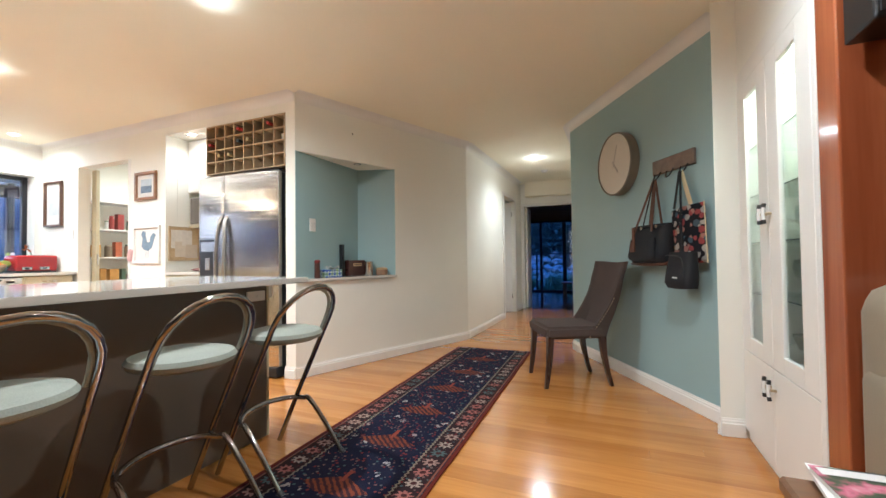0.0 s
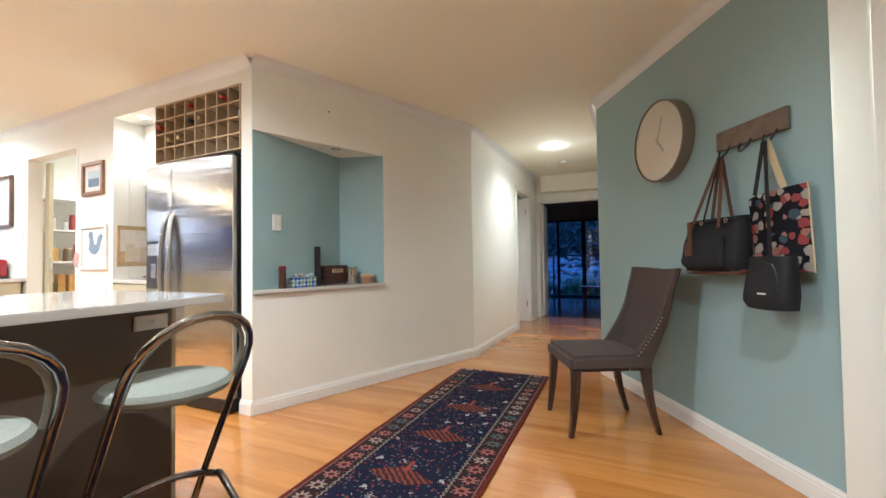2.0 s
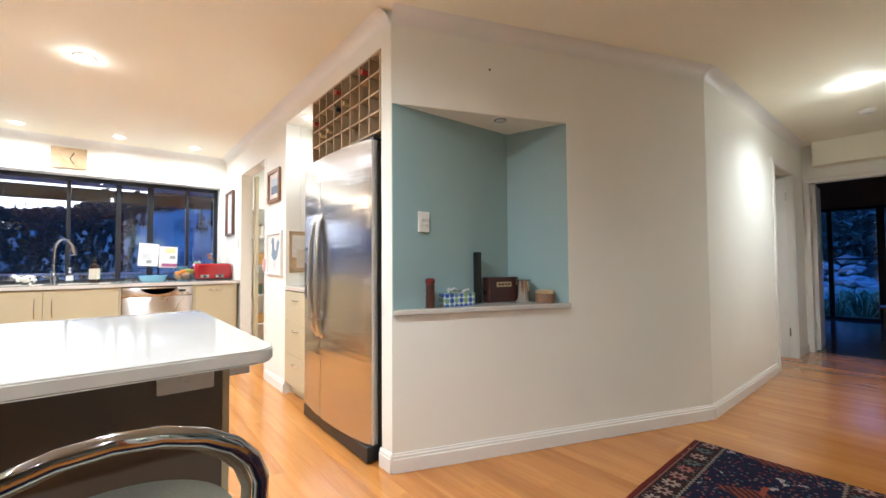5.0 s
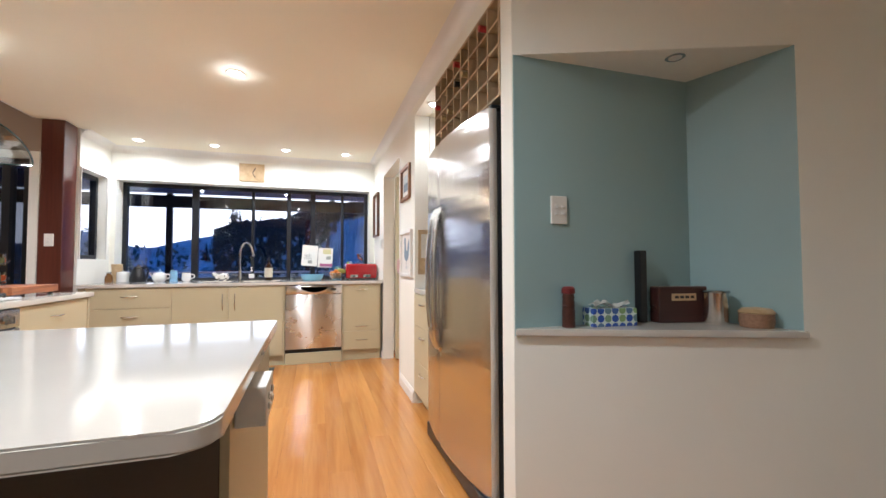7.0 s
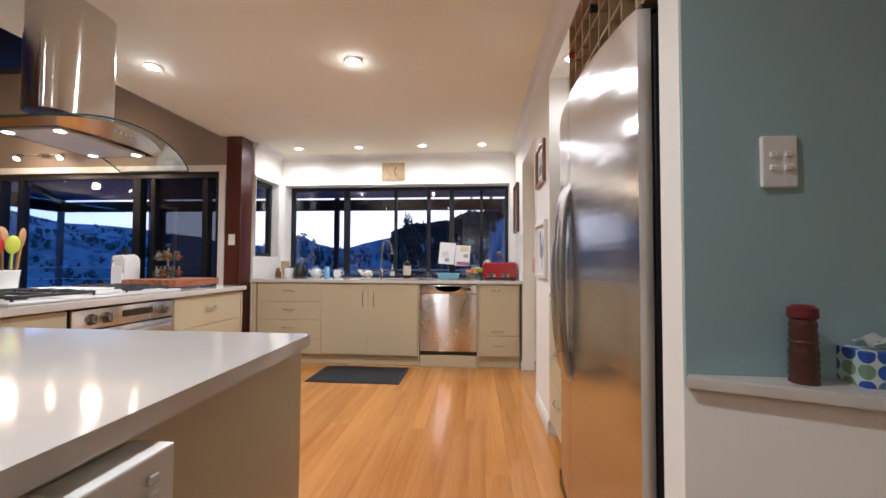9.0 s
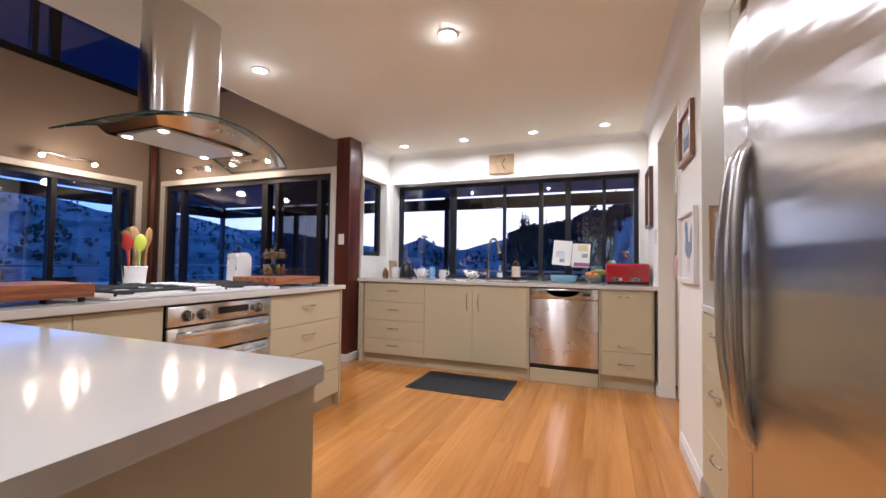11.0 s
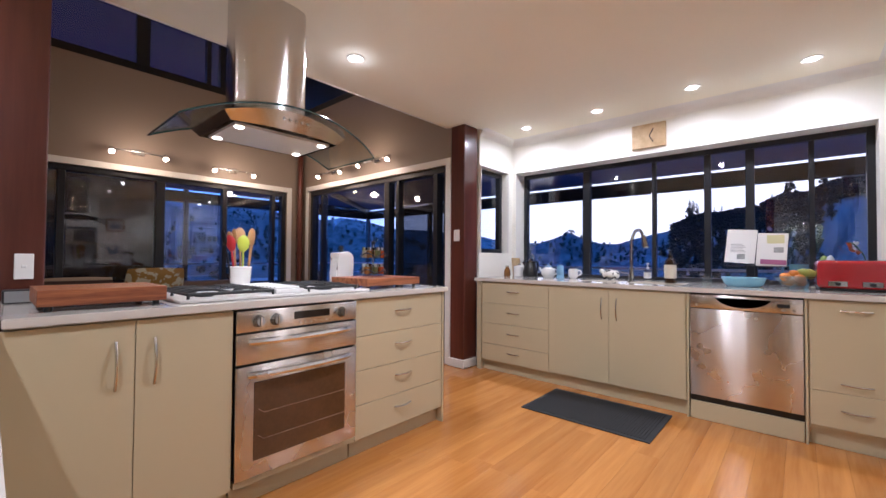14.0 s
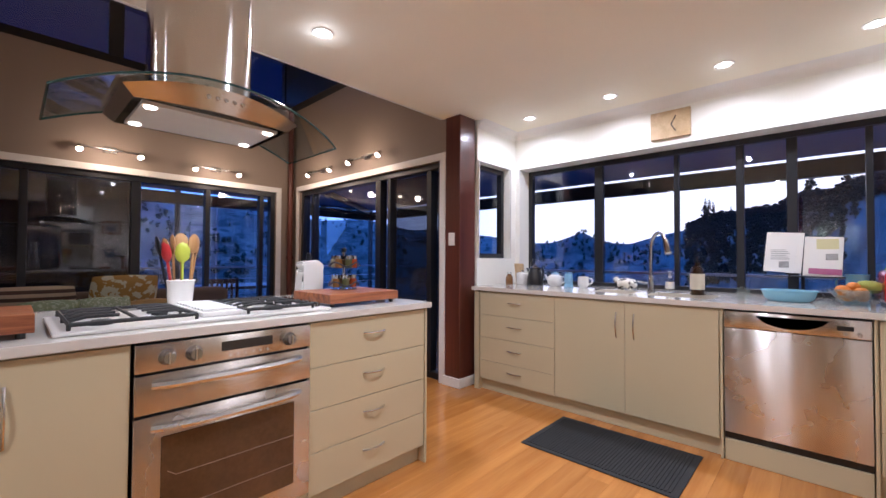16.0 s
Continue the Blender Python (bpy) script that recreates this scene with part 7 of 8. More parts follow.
part("cable", tube(bmesh.new(), curve_pts([(-7.565, 1.30, 1.06), (-7.53, 1.34, 1.04), (-7.50, 1.42, 0.94), (-7.47, 1.50, 0.905), (-7.42, 1.56, 0.904)], 6), 0.004, 6), BLACK, t)
lidded_jug("kettle", (-7.35, 1.60, TOPZ), [(0, 0.001), (0.075, 0.001), (0.078, 0.012), (0.074, 0.06), (0.058, 0.13), (0.045, 0.16)], BLACK, "black electric kettle with chrome trim", "kettle",
           ([(-0.01, -0.05, 0.10), (-0.02, -0.085, 0.14), (-0.025, -0.10, 0.155)], 0.016, 0.010), ([(0.02, 0.045, 0.15), (0.03, 0.09, 0.16), (0.035, 0.105, 0.12), (0.03, 0.09, 0.05), (0.02, 0.075, 0.03)], 0.009, BLACK), ([(0.046, 0.16), (0.040, 0.172), (0.012, 0.182), (0.012, 0.195), (0, 0.197)], CHROME))
part("wire_handle", tube(bmesh.new(), curve_pts([(-7.35, 1.555, 1.06), (-7.35, 1.56, 1.12), (-7.35, 1.60, 1.145), (-7.35, 1.64, 1.12), (-7.35, 1.645, 1.06)], 5), 0.004, 8), CHROME, bpy.data.objects["kettle"], "chrome wire handle", True)
lidded_jug("teapot", (-7.36, 1.80, TOPZ), [(0, 0.001), (0.045, 0.001), (0.068, 0.03), (0.072, 0.055), (0.06, 0.09), (0.035, 0.105)], CERAMIC, "white china teapot with patterned lid", "teapot",
           ([(0, -0.05, 0.045), (0, -0.085, 0.075), (0, -0.10, 0.10)], 0.014, 0.008), ([(0, 0.062, 0.085), (0, 0.095, 0.08), (0, 0.10, 0.05), (0, 0.068, 0.03)], 0.007, CERAMIC), ([(0.037, 0.105), (0.03, 0.118), (0.008, 0.125), (0.011, 0.138), (0, 0.142)], small("blue_pattern_lid", (0.25, 0.40, 0.52), 0.25, var=0.4, scale=40)))
turned("blue_glass_jar", (-7.33, 1.945, TOPZ), [(0, 0.001), (0.038, 0.001), (0.038, 0.02), (0.032, 0.03), (0.036, 0.045), (0.036, 0.11), (0.030, 0.118)], small("pale_blue_glass", (0.22, 0.42, 0.62), 0.1, bump=0), "pale blue ridged glass jar", "jar", extra=[("lid", [(0.032, 0.118), (0.032, 0.13), (0, 0.131)], small("blue_lid", (0.12, 0.28, 0.5), 0.3), "")])
lidded_jug("mug", (-7.38, 2.055, TOPZ), [(0, 0.008), (0.03, 0.001), (0.045, 0.02), (0.047, 0.06), (0.043, 0.095), (0.039, 0.095), (0.042, 0.06), (0, 0.012)], CERAMIC, "white china mug on the worktop", "mug", None, ([(0, 0.044, 0.08), (0, 0.075, 0.075), (0, 0.078, 0.045), (0, 0.046, 0.03)], 0.006, CERAMIC))
t = thing("ornament_jug", (-7.37, 2.41, TOPZ), "white china ornament with black patches", "ornament")
m, n, l, b = nodes_of("patched_china")
l.new(ramp(n, l, noise_of(n, l, 28, 2), [(0.56, (0.78, 0.76, 0.72)), (0.58, (0.03, 0.03, 0.03))]), b.inputs["Base Color"])
b.inputs["Roughness"].default_value = 0.15
bm = bmesh.new()
for c, r, sq in (((0, 0, 0.055), 0.05, (0.9, 1.35, 0.85)), ((0, -0.07, 0.075), 0.026, (1, 1, 1)), ((0, 0.05, 0.05), 0.04, (1, 1, 1))):
    bmesh.ops.create_icosphere(bm, subdivisions=3, radius=r, matrix=Matrix.Translation((-7.37 + c[0], 2.41 + c[1], TZ + c[2])) @ Matrix.Diagonal((*sq, 1)))
for dx in (-0.025, 0.025):
    for dy in (-0.04, 0.04):
        lathe(bm, [(0, 0), (0.014, 0), (0.016, 0.05), (0, 0.06)], (-7.37 + dx, 2.41 + dy, TZ), 10)
part("body", bm, m, t, smooth=True)
turned("soap_dispenser", (-7.36, 2.735, TOPZ), [(0, 0.001), (0.028, 0.001), (0.03, 0.01), (0.03, 0.09), (0.024, 0.105), (0.012, 0.11)], CLEAR, "clear pump bottle of hand soap", "bottle", extra=[("label_band", [(0.0305, 0.03), (0.0305, 0.08)], CERAMIC, "white label"), ("pump", [(0.012, 0.11), (0.012, 0.125), (0.004, 0.126), (0.004, 0.15), (0.014, 0.151), (0.014, 0.158), (0, 0.159)], CERAMIC, "")])
turned("brown_bottle", (-7.27, 2.93, TOPZ), [(0, 0.001), (0.042, 0.001), (0.044, 0.01), (0.044, 0.155), (0.036, 0.185), (0.016, 0.205), (0.015, 0.225)], small("amber_bottle", (0.028, 0.012, 0.006), 0.12, bump=0), "brown pump bottle with a cream label", "bottle", extra=[("label_band", [(0.0446, 0.04), (0.0446, 0.15)], small("cream_label", (0.66, 0.60, 0.48), 0.5), "cream paper label"), ("pump", [(0.017, 0.225), (0.017, 0.24), (0.005, 0.242), (0.005, 0.258), (0.016, 0.26), (0.012, 0.268), (0, 0.269)], BLACK, "black pump")])
turned("tumbler", (-7.13, 3.205, TOPZ), [(0, 0.004), (0.03, 0.001), (0.036, 0.08), (0.034, 0.08), (0.029, 0.008), (0, 0.008)], CLEAR, "small clear drinking glass", "glass")
BLUEC = small("sky_blue_glaze", (0.20, 0.42, 0.55), 0.2, var=0.06, bump=0)
t = thing("oval_dish", (-7.19, 3.42, TOPZ), "pale blue oval baking dish", "dish")
bm = lathe(bmesh.new(), [(0, 0.004), (0.085, 0.001), (0.105, 0.02), (0.118, 0.065), (0.122, 0.065), (0.120, 0.068), (0.114, 0.067), (0.10, 0.024), (0, 0.012)], (0, 0, 0), 32)
bm.transform(Matrix.Translation((-7.19, 3.42, TZ)) @ Matrix.Diagonal((0.8, 1.12, 1, 1)))
part("bowl", bm, BLUEC, t, smooth=True)
part("handle", tube(bmesh.new(), curve_pts([(-7.19, 3.545, 0.955), (-7.19, 3.57, 0.95), (-7.17, 3.575, 0.935)], 4), 0.006, 8), BLACK, t)
# cookbook on a stand
t = thing("cookbook_stand", (-7.38, 3.47, TOPZ), "black wire book stand", "book stand")
part("foot", Box((-7.42, 3.44, TZ), (-7.33, 3.52, TZ + 0.01), 0.003), BLACKM, t)
part("stem", tube(bmesh.new(), [(-7.39, 3.48, 0.91), (-7.40, 3.48, 1.06), (-7.46, 3.48, 1.24)], 0.010, 8), BLACKM, t)
part("ledge", Box((-7.38, 3.29, 1.043), (-7.325, 3.67, 1.050), 0.002), BLACKM, t)
t = thing("open_cookbook", (0, 0, 0), "open cookbook with loose printed pages on a stand", "book")
PAGE, PINK, GREY = small("page_paper", (0.76, 0.74, 0.70), 0.6, var=0.03), small("magenta_print", (0.36, 0.10, 0.22), 0.5), small("grey_print", (0.32, 0.32, 0.31), 0.6, var=0.3, scale=60)
def sheet(a, b, tilt, bevel=0.0):
    bm = Box(a, b, bevel)
    bm.transform(pose(0, 0, 0, 0, tilt, 0))
    return bm
part("left_page", sheet((-0.19, 0.0, 0.016), (-0.004, 0.012, 0.278), 4, 0.001), PAGE, t)
part("right_page", sheet((0.004, 0.0, 0.004), (0.18, 0.012, 0.254), 3, 0.001), PAGE, t)
part("loose_sheet", sheet((-0.165, -0.003, 0.01), (-0.04, -0.001, 0.19), 6), CERAMIC, t)
part("loose_sheet", sheet((0.03, -0.003, 0.016), (0.178, -0.001, 0.174), 3), CERAMIC, t)
part("yellow_sheet", Box((0.07, -0.0005, 0.17), (0.17, 0.0, 0.235)), small("yellow_paper", (0.60, 0.56, 0.30), 0.6), t)
part("colour_band", sheet((0.03, -0.0045, 0.016), (0.178, -0.0031, 0.052), 3), PINK, t)
part("printed_picture", Box((-0.11, -0.0045, 0.05), (-0.06, -0.0031, 0.09)), GREY, t)
part("printed_picture", Box((0.11, -0.0045, 0.10), (0.165, -0.0031, 0.14)), GREY, t)
for k in range(6):
    part("text_bar", Box((-0.15, -0.0045, 0.105 + 0.012 * k), (-0.055 - 0.01 * (k % 3), -0.0031, 0.109 + 0.012 * k)), GREY, t)
t.matrix_basis = pose(-7.345, 3.475, 1.051, 0, 0, 90) @ pose(0, 0, 0, -14, 0, 0)
# fruit bowl
t = thing("fruit_bowl", (-7.22, 3.695, TOPZ), "clear glass fruit bowl", "bowl")
part("bowl", lathe(bmesh.new(), [(0, 0.004), (0.05, 0.001), (0.055, 0.01), (0.115, 0.085), (0.112, 0.086), (0.05, 0.014), (0, 0.010)], (-7.22, 3.695, TZ), 28), pane_glass("bowl_glass", (0.78, 0.88, 0.9), 2.6), t, smooth=True)
ORANGE = small("mandarin_skin", (0.62, 0.20, 0.02), 0.4, var=0.12, fine=200, bump=0.25)
rnd = random.Random(3)
for x, y, z in ((-0.03, -0.035, 0.045), (0.035, -0.02, 0.045), (0, 0.035, 0.045), (-0.045, 0.015, 0.07), (0.045, 0.03, 0.072), (0.0, -0.045, 0.08), (0.06, -0.04, 0.078), (0.01, 0.0, 0.10)):
    f = thing("mandarin", (-7.22 + x, 3.695 + y, TZ + z), "ripe orange mandarin in the glass bowl", "fruit", "mandarins in the bowl")
    part("fruit", lathe(bmesh.new(), [(0, -0.026), (0.018, -0.025), (0.031, -0.01), (0.032, 0.006), (0.02, 0.022), (0.006, 0.026), (0, 0.024)], (-7.22 + x, 3.695 + y, TZ + z), 14), ORANGE, f, smooth=True)
f = thing("green_pear", (-7.235, 3.765, TZ + 0.10), "yellow-green pear lying in the glass bowl", "fruit")
part("fruit", lathe(bmesh.new(), [(0, -0.05), (0.03, -0.045), (0.036, -0.02), (0.028, 0.02), (0.016, 0.045), (0, 0.05)], seg=16, m=pose(-7.235, 3.755, TZ + 0.105, 75, 0, 20)), small("pear_skin", (0.36, 0.40, 0.08), 0.4, var=0.15), f, smooth=True)
lidded_jug("blue_jug", (-7.44, 3.72, TOPZ), [(0, 0.001), (0.05, 0.001), (0.056, 0.02), (0.05, 0.12), (0.056, 0.165), (0.052, 0.165), (0.046, 0.12), (0, 0.02)], BLUEC, "pale blue glazed jug", "jug", None, ([(0, -0.05, 0.15), (0, -0.085, 0.14), (0, -0.085, 0.08), (0, -0.052, 0.05)], 0.007, BLUEC))
turned("utensil_cup", (-7.42, 3.86, TOPZ), [(0, 0.001), (0.04, 0.001), (0.048, 0.12), (0.044, 0.12), (0.036, 0.01), (0, 0.01)], CERAMIC, "white cup holding brushes and scrubbers", "cup")
for x, y, c in ((-7.43, 3.85, (0.30, 0.42, 0.12)), (-7.40, 3.88, (0.55, 0.60, 0.66))):
    t = thing("dish_brush", (x, y, TOPZ), "dish brush standing in the white cup", "brush")
    part("handle", tube(bmesh.new(), [(x, y, 0.92), (x, y + 0.004, 1.06)], 0.006, 8), CERAMIC, t)
    part("head", lathe(bmesh.new(), [(0, -0.02), (0.02, -0.015), (0.024, 0.02), (0.012, 0.05), (0, 0.055)], (x, y + 0.004, 1.075), 14), small("brush_%d" % int(c[0] * 100), c, 0.5), t, smooth=True)
turned("flower_pot", (-7.44, 4.06, TOPZ), [(0, 0.001), (0.045, 0.001), (0.052, 0.12), (0.046, 0.12), (0, 0.11)], small("dark_glaze", (0.03, 0.02, 0.02), 0.2), "dark pot behind the toaster", "pot")
t = thing("orchid", (-7.44, 4.06, 1.02), "spray of orange and white flowers in a dark pot", "plant")
bm = bmesh.new()
rnd = random.Random(6)
part("stem", tube(bmesh.new(), curve_pts([(-7.44, 4.06, 1.01), (-7.42, 4.05, 1.12), (-7.38, 4.0, 1.20), (-7.33, 3.97, 1.215)], 4), 0.004, 6), small("stem_green", (0.06, 0.12, 0.03), 0.5), t)
for k in range(9):
    c = Vector((-7.44 + 0.11 * rnd.random(), 4.06 - 0.10 * rnd.random(), 1.12 + 0.10 * rnd.random()))
    bm = bmesh.new()
    for a in range(5):
        q = pose(0, 0, 0, rnd.uniform(40, 80), 0, a * 72 + rnd.uniform(-10, 10))
        v = [bm.verts.new(c + (q @ Vector(p))) for p in ((0, 0, 0), (0.012, 0.016, 0.003), (0, 0.034, 0.0), (-0.012, 0.016, 0.003))]
        bm.faces.new(v)
    bmesh.ops.solidify(bm, geom=bm.faces[:], thickness=0.0015)
    part("flower", bm, [small("orange_petal", (0.60, 0.16, 0.03), 0.5), CERAMIC][k % 2], t)
# toaster
t = thing("toaster", (0, 0, 0), "glossy red four-slice toaster with chrome levers", "toaster")
TRED = small("red_enamel", (0.36, 0.012, 0.016), 0.22, var=0.04, bump=0, coat=0.4)
part("body", Box((-0.13, -0.19, 0.012), (0.13, 0.19, 0.195), 0.028, 4), TRED, t, smooth=True)
part("base", Box((-0.12, -0.18, 0.001), (0.12, 0.18, 0.02), 0.004), BLACK, t)
for x in (-0.06, 0.06):
    for y in (-0.09, 0.09):
        part("slot", Box((x - 0.018, y - 0.07, 0.19), (x + 0.018, y + 0.07, 0.1965), 0.001), BLACK, t)
for y in (-0.095, 0.06):
    pl = part("lever_plate", Box((0.13, y - 0.045, 0.03), (0.134, y + 0.045, 0.062), 0.002), CHROME, t, "chrome control plate")
    part("lever", Box((0.134, y - 0.012, 0.036), (0.155, y + 0.012, 0.056), 0.004), BLACK, pl)
t.matrix_basis = pose(-7.27, 3.995, TOPZ, 0, 0, 3)
# wooden clock over the window
t = thing("wooden_wall_clock", (-7.57, 2.70, 2.10), "rectangular plywood wall clock with two dark hands", "clock")
part("face", Box((-7.569, 2.555, 2.115), (-7.545, 2.84, 2.335), 0.003), PALEWOOD, t)
for a, ln in ((28, 0.075), (150, 0.065)):
    bm = Box((-0.001, -0.004, 0.0), (0.003, 0.004, ln))
    bm.transform(Matrix.Translation((-7.543, 2.705, 2.22)) @ pose(0, 0, 0, -a, 0, 0))
    part("hand", bm, BLACK, t)

# ---- on the oven counter ----
def slatted_board(label, x0, x1, y0, y1, z0, z1, n):
    t = thing("chopping_board", ((x0 + x1) / 2, (y0 + y1) / 2, z0), label, "chopping board")
    for k in range(n):
        a, b = y0 + (y1 - y0) * k / n, y0 + (y1 - y0) * (k + 1) / n
        part("stave", Box((x0, a, z0 + 0.018), (x1, b - 0.0004, z1), 0.002), BOARDWOOD, t)
    for x in (x0 + 0.03, x1 - 0.03):
        for y in (y0 + 0.03, y1 - 0.03):
            part("foot", lathe(bmesh.new(), [(0, 0), (0.012, 0), (0.012, 0.018), (0, 0.018)], (x, y, z0), 12), BLACK, t)
    return t


slatted_board("thick laminated red timber chopping board by the cooktop", -4.035, -3.665, 1.50, 1.83, TZ, 0.975, 8)
slatted_board("thick laminated red timber chopping board at the counter end", -5.50, -5.06, 1.42, 1.80, TZ, 0.965, 9)
turned("utensil_pot", (-4.57, 1.20, TOPZ), [(0, 0.001), (0.052, 0.001), (0.062, 0.125), (0.066, 0.13), (0.062, 0.134), (0.056, 0.13), (0.047, 0.012), (0, 0.012)], CERAMIC, "white ceramic pot holding cooking spoons", "pot")
SPOONW = timber("wooden_spoon", (0.42, 0.22, 0.08), (0.58, 0.34, 0.14), "Z", 0.5, 0, 2)
for dx, dy, tip, mt, kind in ((-0.035, 0.0, (-0.07, 0.01, 0.32), SPOONW, "spoon"), (-0.01, -0.02, (-0.01, -0.04, 0.34), SPOONW, "spoon"), (0.03, 0.02, (0.075, 0.03, 0.31), SPOONW, "spoon"), (-0.03, 0.02, (-0.045, 0.045, 0.335), SPOONW, "spoon"), (0.02, -0.01, (0.035, -0.01, 0.33), SPOONW, "spoon"), (0.0, 0.03, (0.005, 0.05, 0.29), small("lime_silicone", (0.45, 0.50, 0.05), 0.4), "spatula"), (0.035, 0.02, (0.075, 0.04, 0.29), small("red_silicone", (0.48, 0.03, 0.03), 0.4), "spatula"), (0.045, 0.0, (0.10, 0.0, 0.32), BLACK, "spatula")):
    a = Vector((-4.57 + dx, 1.20 + dy, TZ + 0.03))
    b = Vector((-4.57 + tip[0], 1.20 + tip[1], TZ + tip[2]))
    t = thing("cooking_" + kind, a, "%s standing in the white pot" % {"spoon": "wooden cooking spoon", "spatula": "coloured silicone kitchen spatula"}[kind], kind, "cooking tools")
    d = (b - a).normalized()
    part("handle", tube(bmesh.new(), [a, (a + b) / 2, b - d * 0.05], 0.006, 8), mt, t, smooth=True)
    bm = bmesh.new()
    bmesh.ops.create_icosphere(bm, subdivisions=2, radius=1, matrix=Matrix.Translation(b - d * 0.02) @ d.to_track_quat("Z", "Y").to_matrix().to_4x4() @ Matrix.Diagonal((0.034, 0.011, 0.052, 1)))
    part("head", bm, mt, t, smooth=True)
t = thing("spoon_rest", (-4.565, 1.62, 0.94), "white ridged dish rack tray in the middle of the cooktop", "tray")
bm = Box((-4.64, 1.42, TOPZ + 0.0145), (-4.49, 1.82, TOPZ + 0.035), 0.005, 2)
part("tray", bm, CERAMIC, t)
for k in range(9):
    part("ridge", Box((-4.63, 1.44 + 0.042 * k, TOPZ + 0.035), (-4.50, 1.452 + 0.042 * k, TOPZ + 0.045), 0.002), CERAMIC, t)
t = thing("paper_towel_holder", (-5.22, 1.30, TOPZ), "white kitchen roll holder with a black knob", "holder")
bm = prism(bmesh.new(), [(-0.07, 0), (0.07, 0), (0.072, 0.10), (0.05, 0.17), (0.075, 0.22), (-0.035, 0.235), (-0.075, 0.20), (-0.055, 0.12)], -0.05, 0.05)
bmesh.ops.bevel(bm, geom=bm.edges[:], offset=0.01, segments=2, affect="EDGES")
bm.transform(Matrix.Translation((-5.22, 1.30, TZ)) @ pose(0, 0, 0, 90, 0, 0))
part("body", bm, CERAMIC, t, smooth=True)
part("knob", lathe(bmesh.new(), [(0, 0.23), (0.014, 0.23), (0.014, 0.27), (0.01, 0.275), (0, 0.276)], (-5.215, 1.30, TZ), 14), BLACK, t)
# spice carousel
c = (-5.30, 1.55, 0.966)
t = thing("spice_carousel", c, "chrome revolving rack of small spice jars", "spice rack")
part("base", lathe(bmesh.new(), [(0, 0.001), (0.075, 0.001), (0.075, 0.008), (0, 0.009)], c, 24), CHROME, t)
part("column", lathe(bmesh.new(), [(0.008, 0.008), (0.008, 0.22), (0, 0.22)], c, 12), CHROME, t)
part("knob", lathe(bmesh.new(), [(0.012, 0.215), (0.016, 0.235), (0, 0.245)], c, 12), BLACK, t)
for z in (0.035, 0.145):
    part("ring", tube(bmesh.new(), [(c[0] + 0.085 * math.cos(a), c[1] + 0.085 * math.sin(a), c[2] + z + 0.012 * math.sin(4 * a)) for a in [2 * math.pi * k / 32 for k in range(32)]], 0.004, 6, True), BLACKM, t)
    for k in range(6):
        a = 2 * math.pi * k / 6 + z * 3
        p = (c[0] + 0.055 * math.cos(a), c[1] + 0.055 * math.sin(a), c[2] + z - 0.02)
        j = part("jar", lathe(bmesh.new(), [(0, 0), (0.019, 0), (0.02, 0.045), (0.014, 0.052)], p, 12), small("spice_%d_%d" % (k, int(z * 1000)), [(0.22, 0.10, 0.03), (0.10, 0.10, 0.04), (0.30, 0.06, 0.02), (0.28, 0.22, 0.12), (0.14, 0.07, 0.03), (0.3, 0.28, 0.2)][k], 0.15, bump=0), t, smooth=True)
        part("lid", lathe(bmesh.new(), [(0.017, 0.05), (0.019, 0.07), (0, 0.071)], p, 12), CHROME, j)
t = thing("radio", (-3.62, 1.36, TOPZ), "small black and silver radio on the counter corner", "radio")
part("case", Box((-3.70, 1.33, TZ), (-3.595, 1.40, 0.955), 0.006, 2), BLACK, t)
part("front", Box((-3.695, 1.40, 0.905), (-3.60, 1.404, 0.95), 0.002), small("grey_plastic", (0.25, 0.25, 0.25), 0.4), t)
t = thing("hand_towel", (-5.64, 1.45, 0.5), "white towel hanging at the counter end", "towel")
bm = bmesh.new()
g = [[bm.verts.new((-5.612 - 0.022 - 0.012 * math.sin(i * 1.1), 1.20 + 0.04 * i, 0.40 + 0.042 * j)) for j in range(11)] for i in range(8)]
for i in range(7):
    for j in range(10):
        bm.faces.new((g[i][j], g[i][j + 1], g[i + 1][j + 1], g[i + 1][j]))
bmesh.ops.solidify(bm, geom=bm.faces[:], thickness=0.008)
part("cloth", bm, small("white_terry", (0.72, 0.70, 0.66), 0.9, fine=300, bump=0.4), t, smooth=True)

# ---- sitting room ----
SOFA = small("brown_sofa_cloth", (0.085, 0.055, 0.04), 0.9, var=0.2, fine=300, bump=0.3)
t = thing("sofa", (-4.5, -1.3, 0), "brown fabric sofa in front of the glass doors", "sofa")
part("base", Box((-5.75, -1.80, 0.10), (-3.2, -0.85, 0.40), 0.04, 3), SOFA, t, smooth=True)
for x in (-5.35, -4.48, -3.61):
    part("seat_cushion", Box((x - 0.40, -1.55, 0.405), (x + 0.40, -0.82, 0.53), 0.05, 3), SOFA, t, smooth=True)
    part("back_cushion", Box((x - 0.40, -1.80, 0.45), (x + 0.40, -1.52, 0.80), 0.07, 3), SOFA, t, smooth=True)
for x in (-5.85, -3.10):
    part("arm", Box((x - 0.11, -1.82, 0.05), (x + 0.11, -0.85, 0.62), 0.06, 3), SOFA, t, smooth=True)
for x in (-5.8, -3.15):
    for y in (-1.7, -0.95):
        part("leg", lathe(bmesh.new(), [(0, 0.001), (0.022, 0.001), (0.03, 0.10), (0, 0.10)], (x, y, 0), 10), DARKLEG, t)


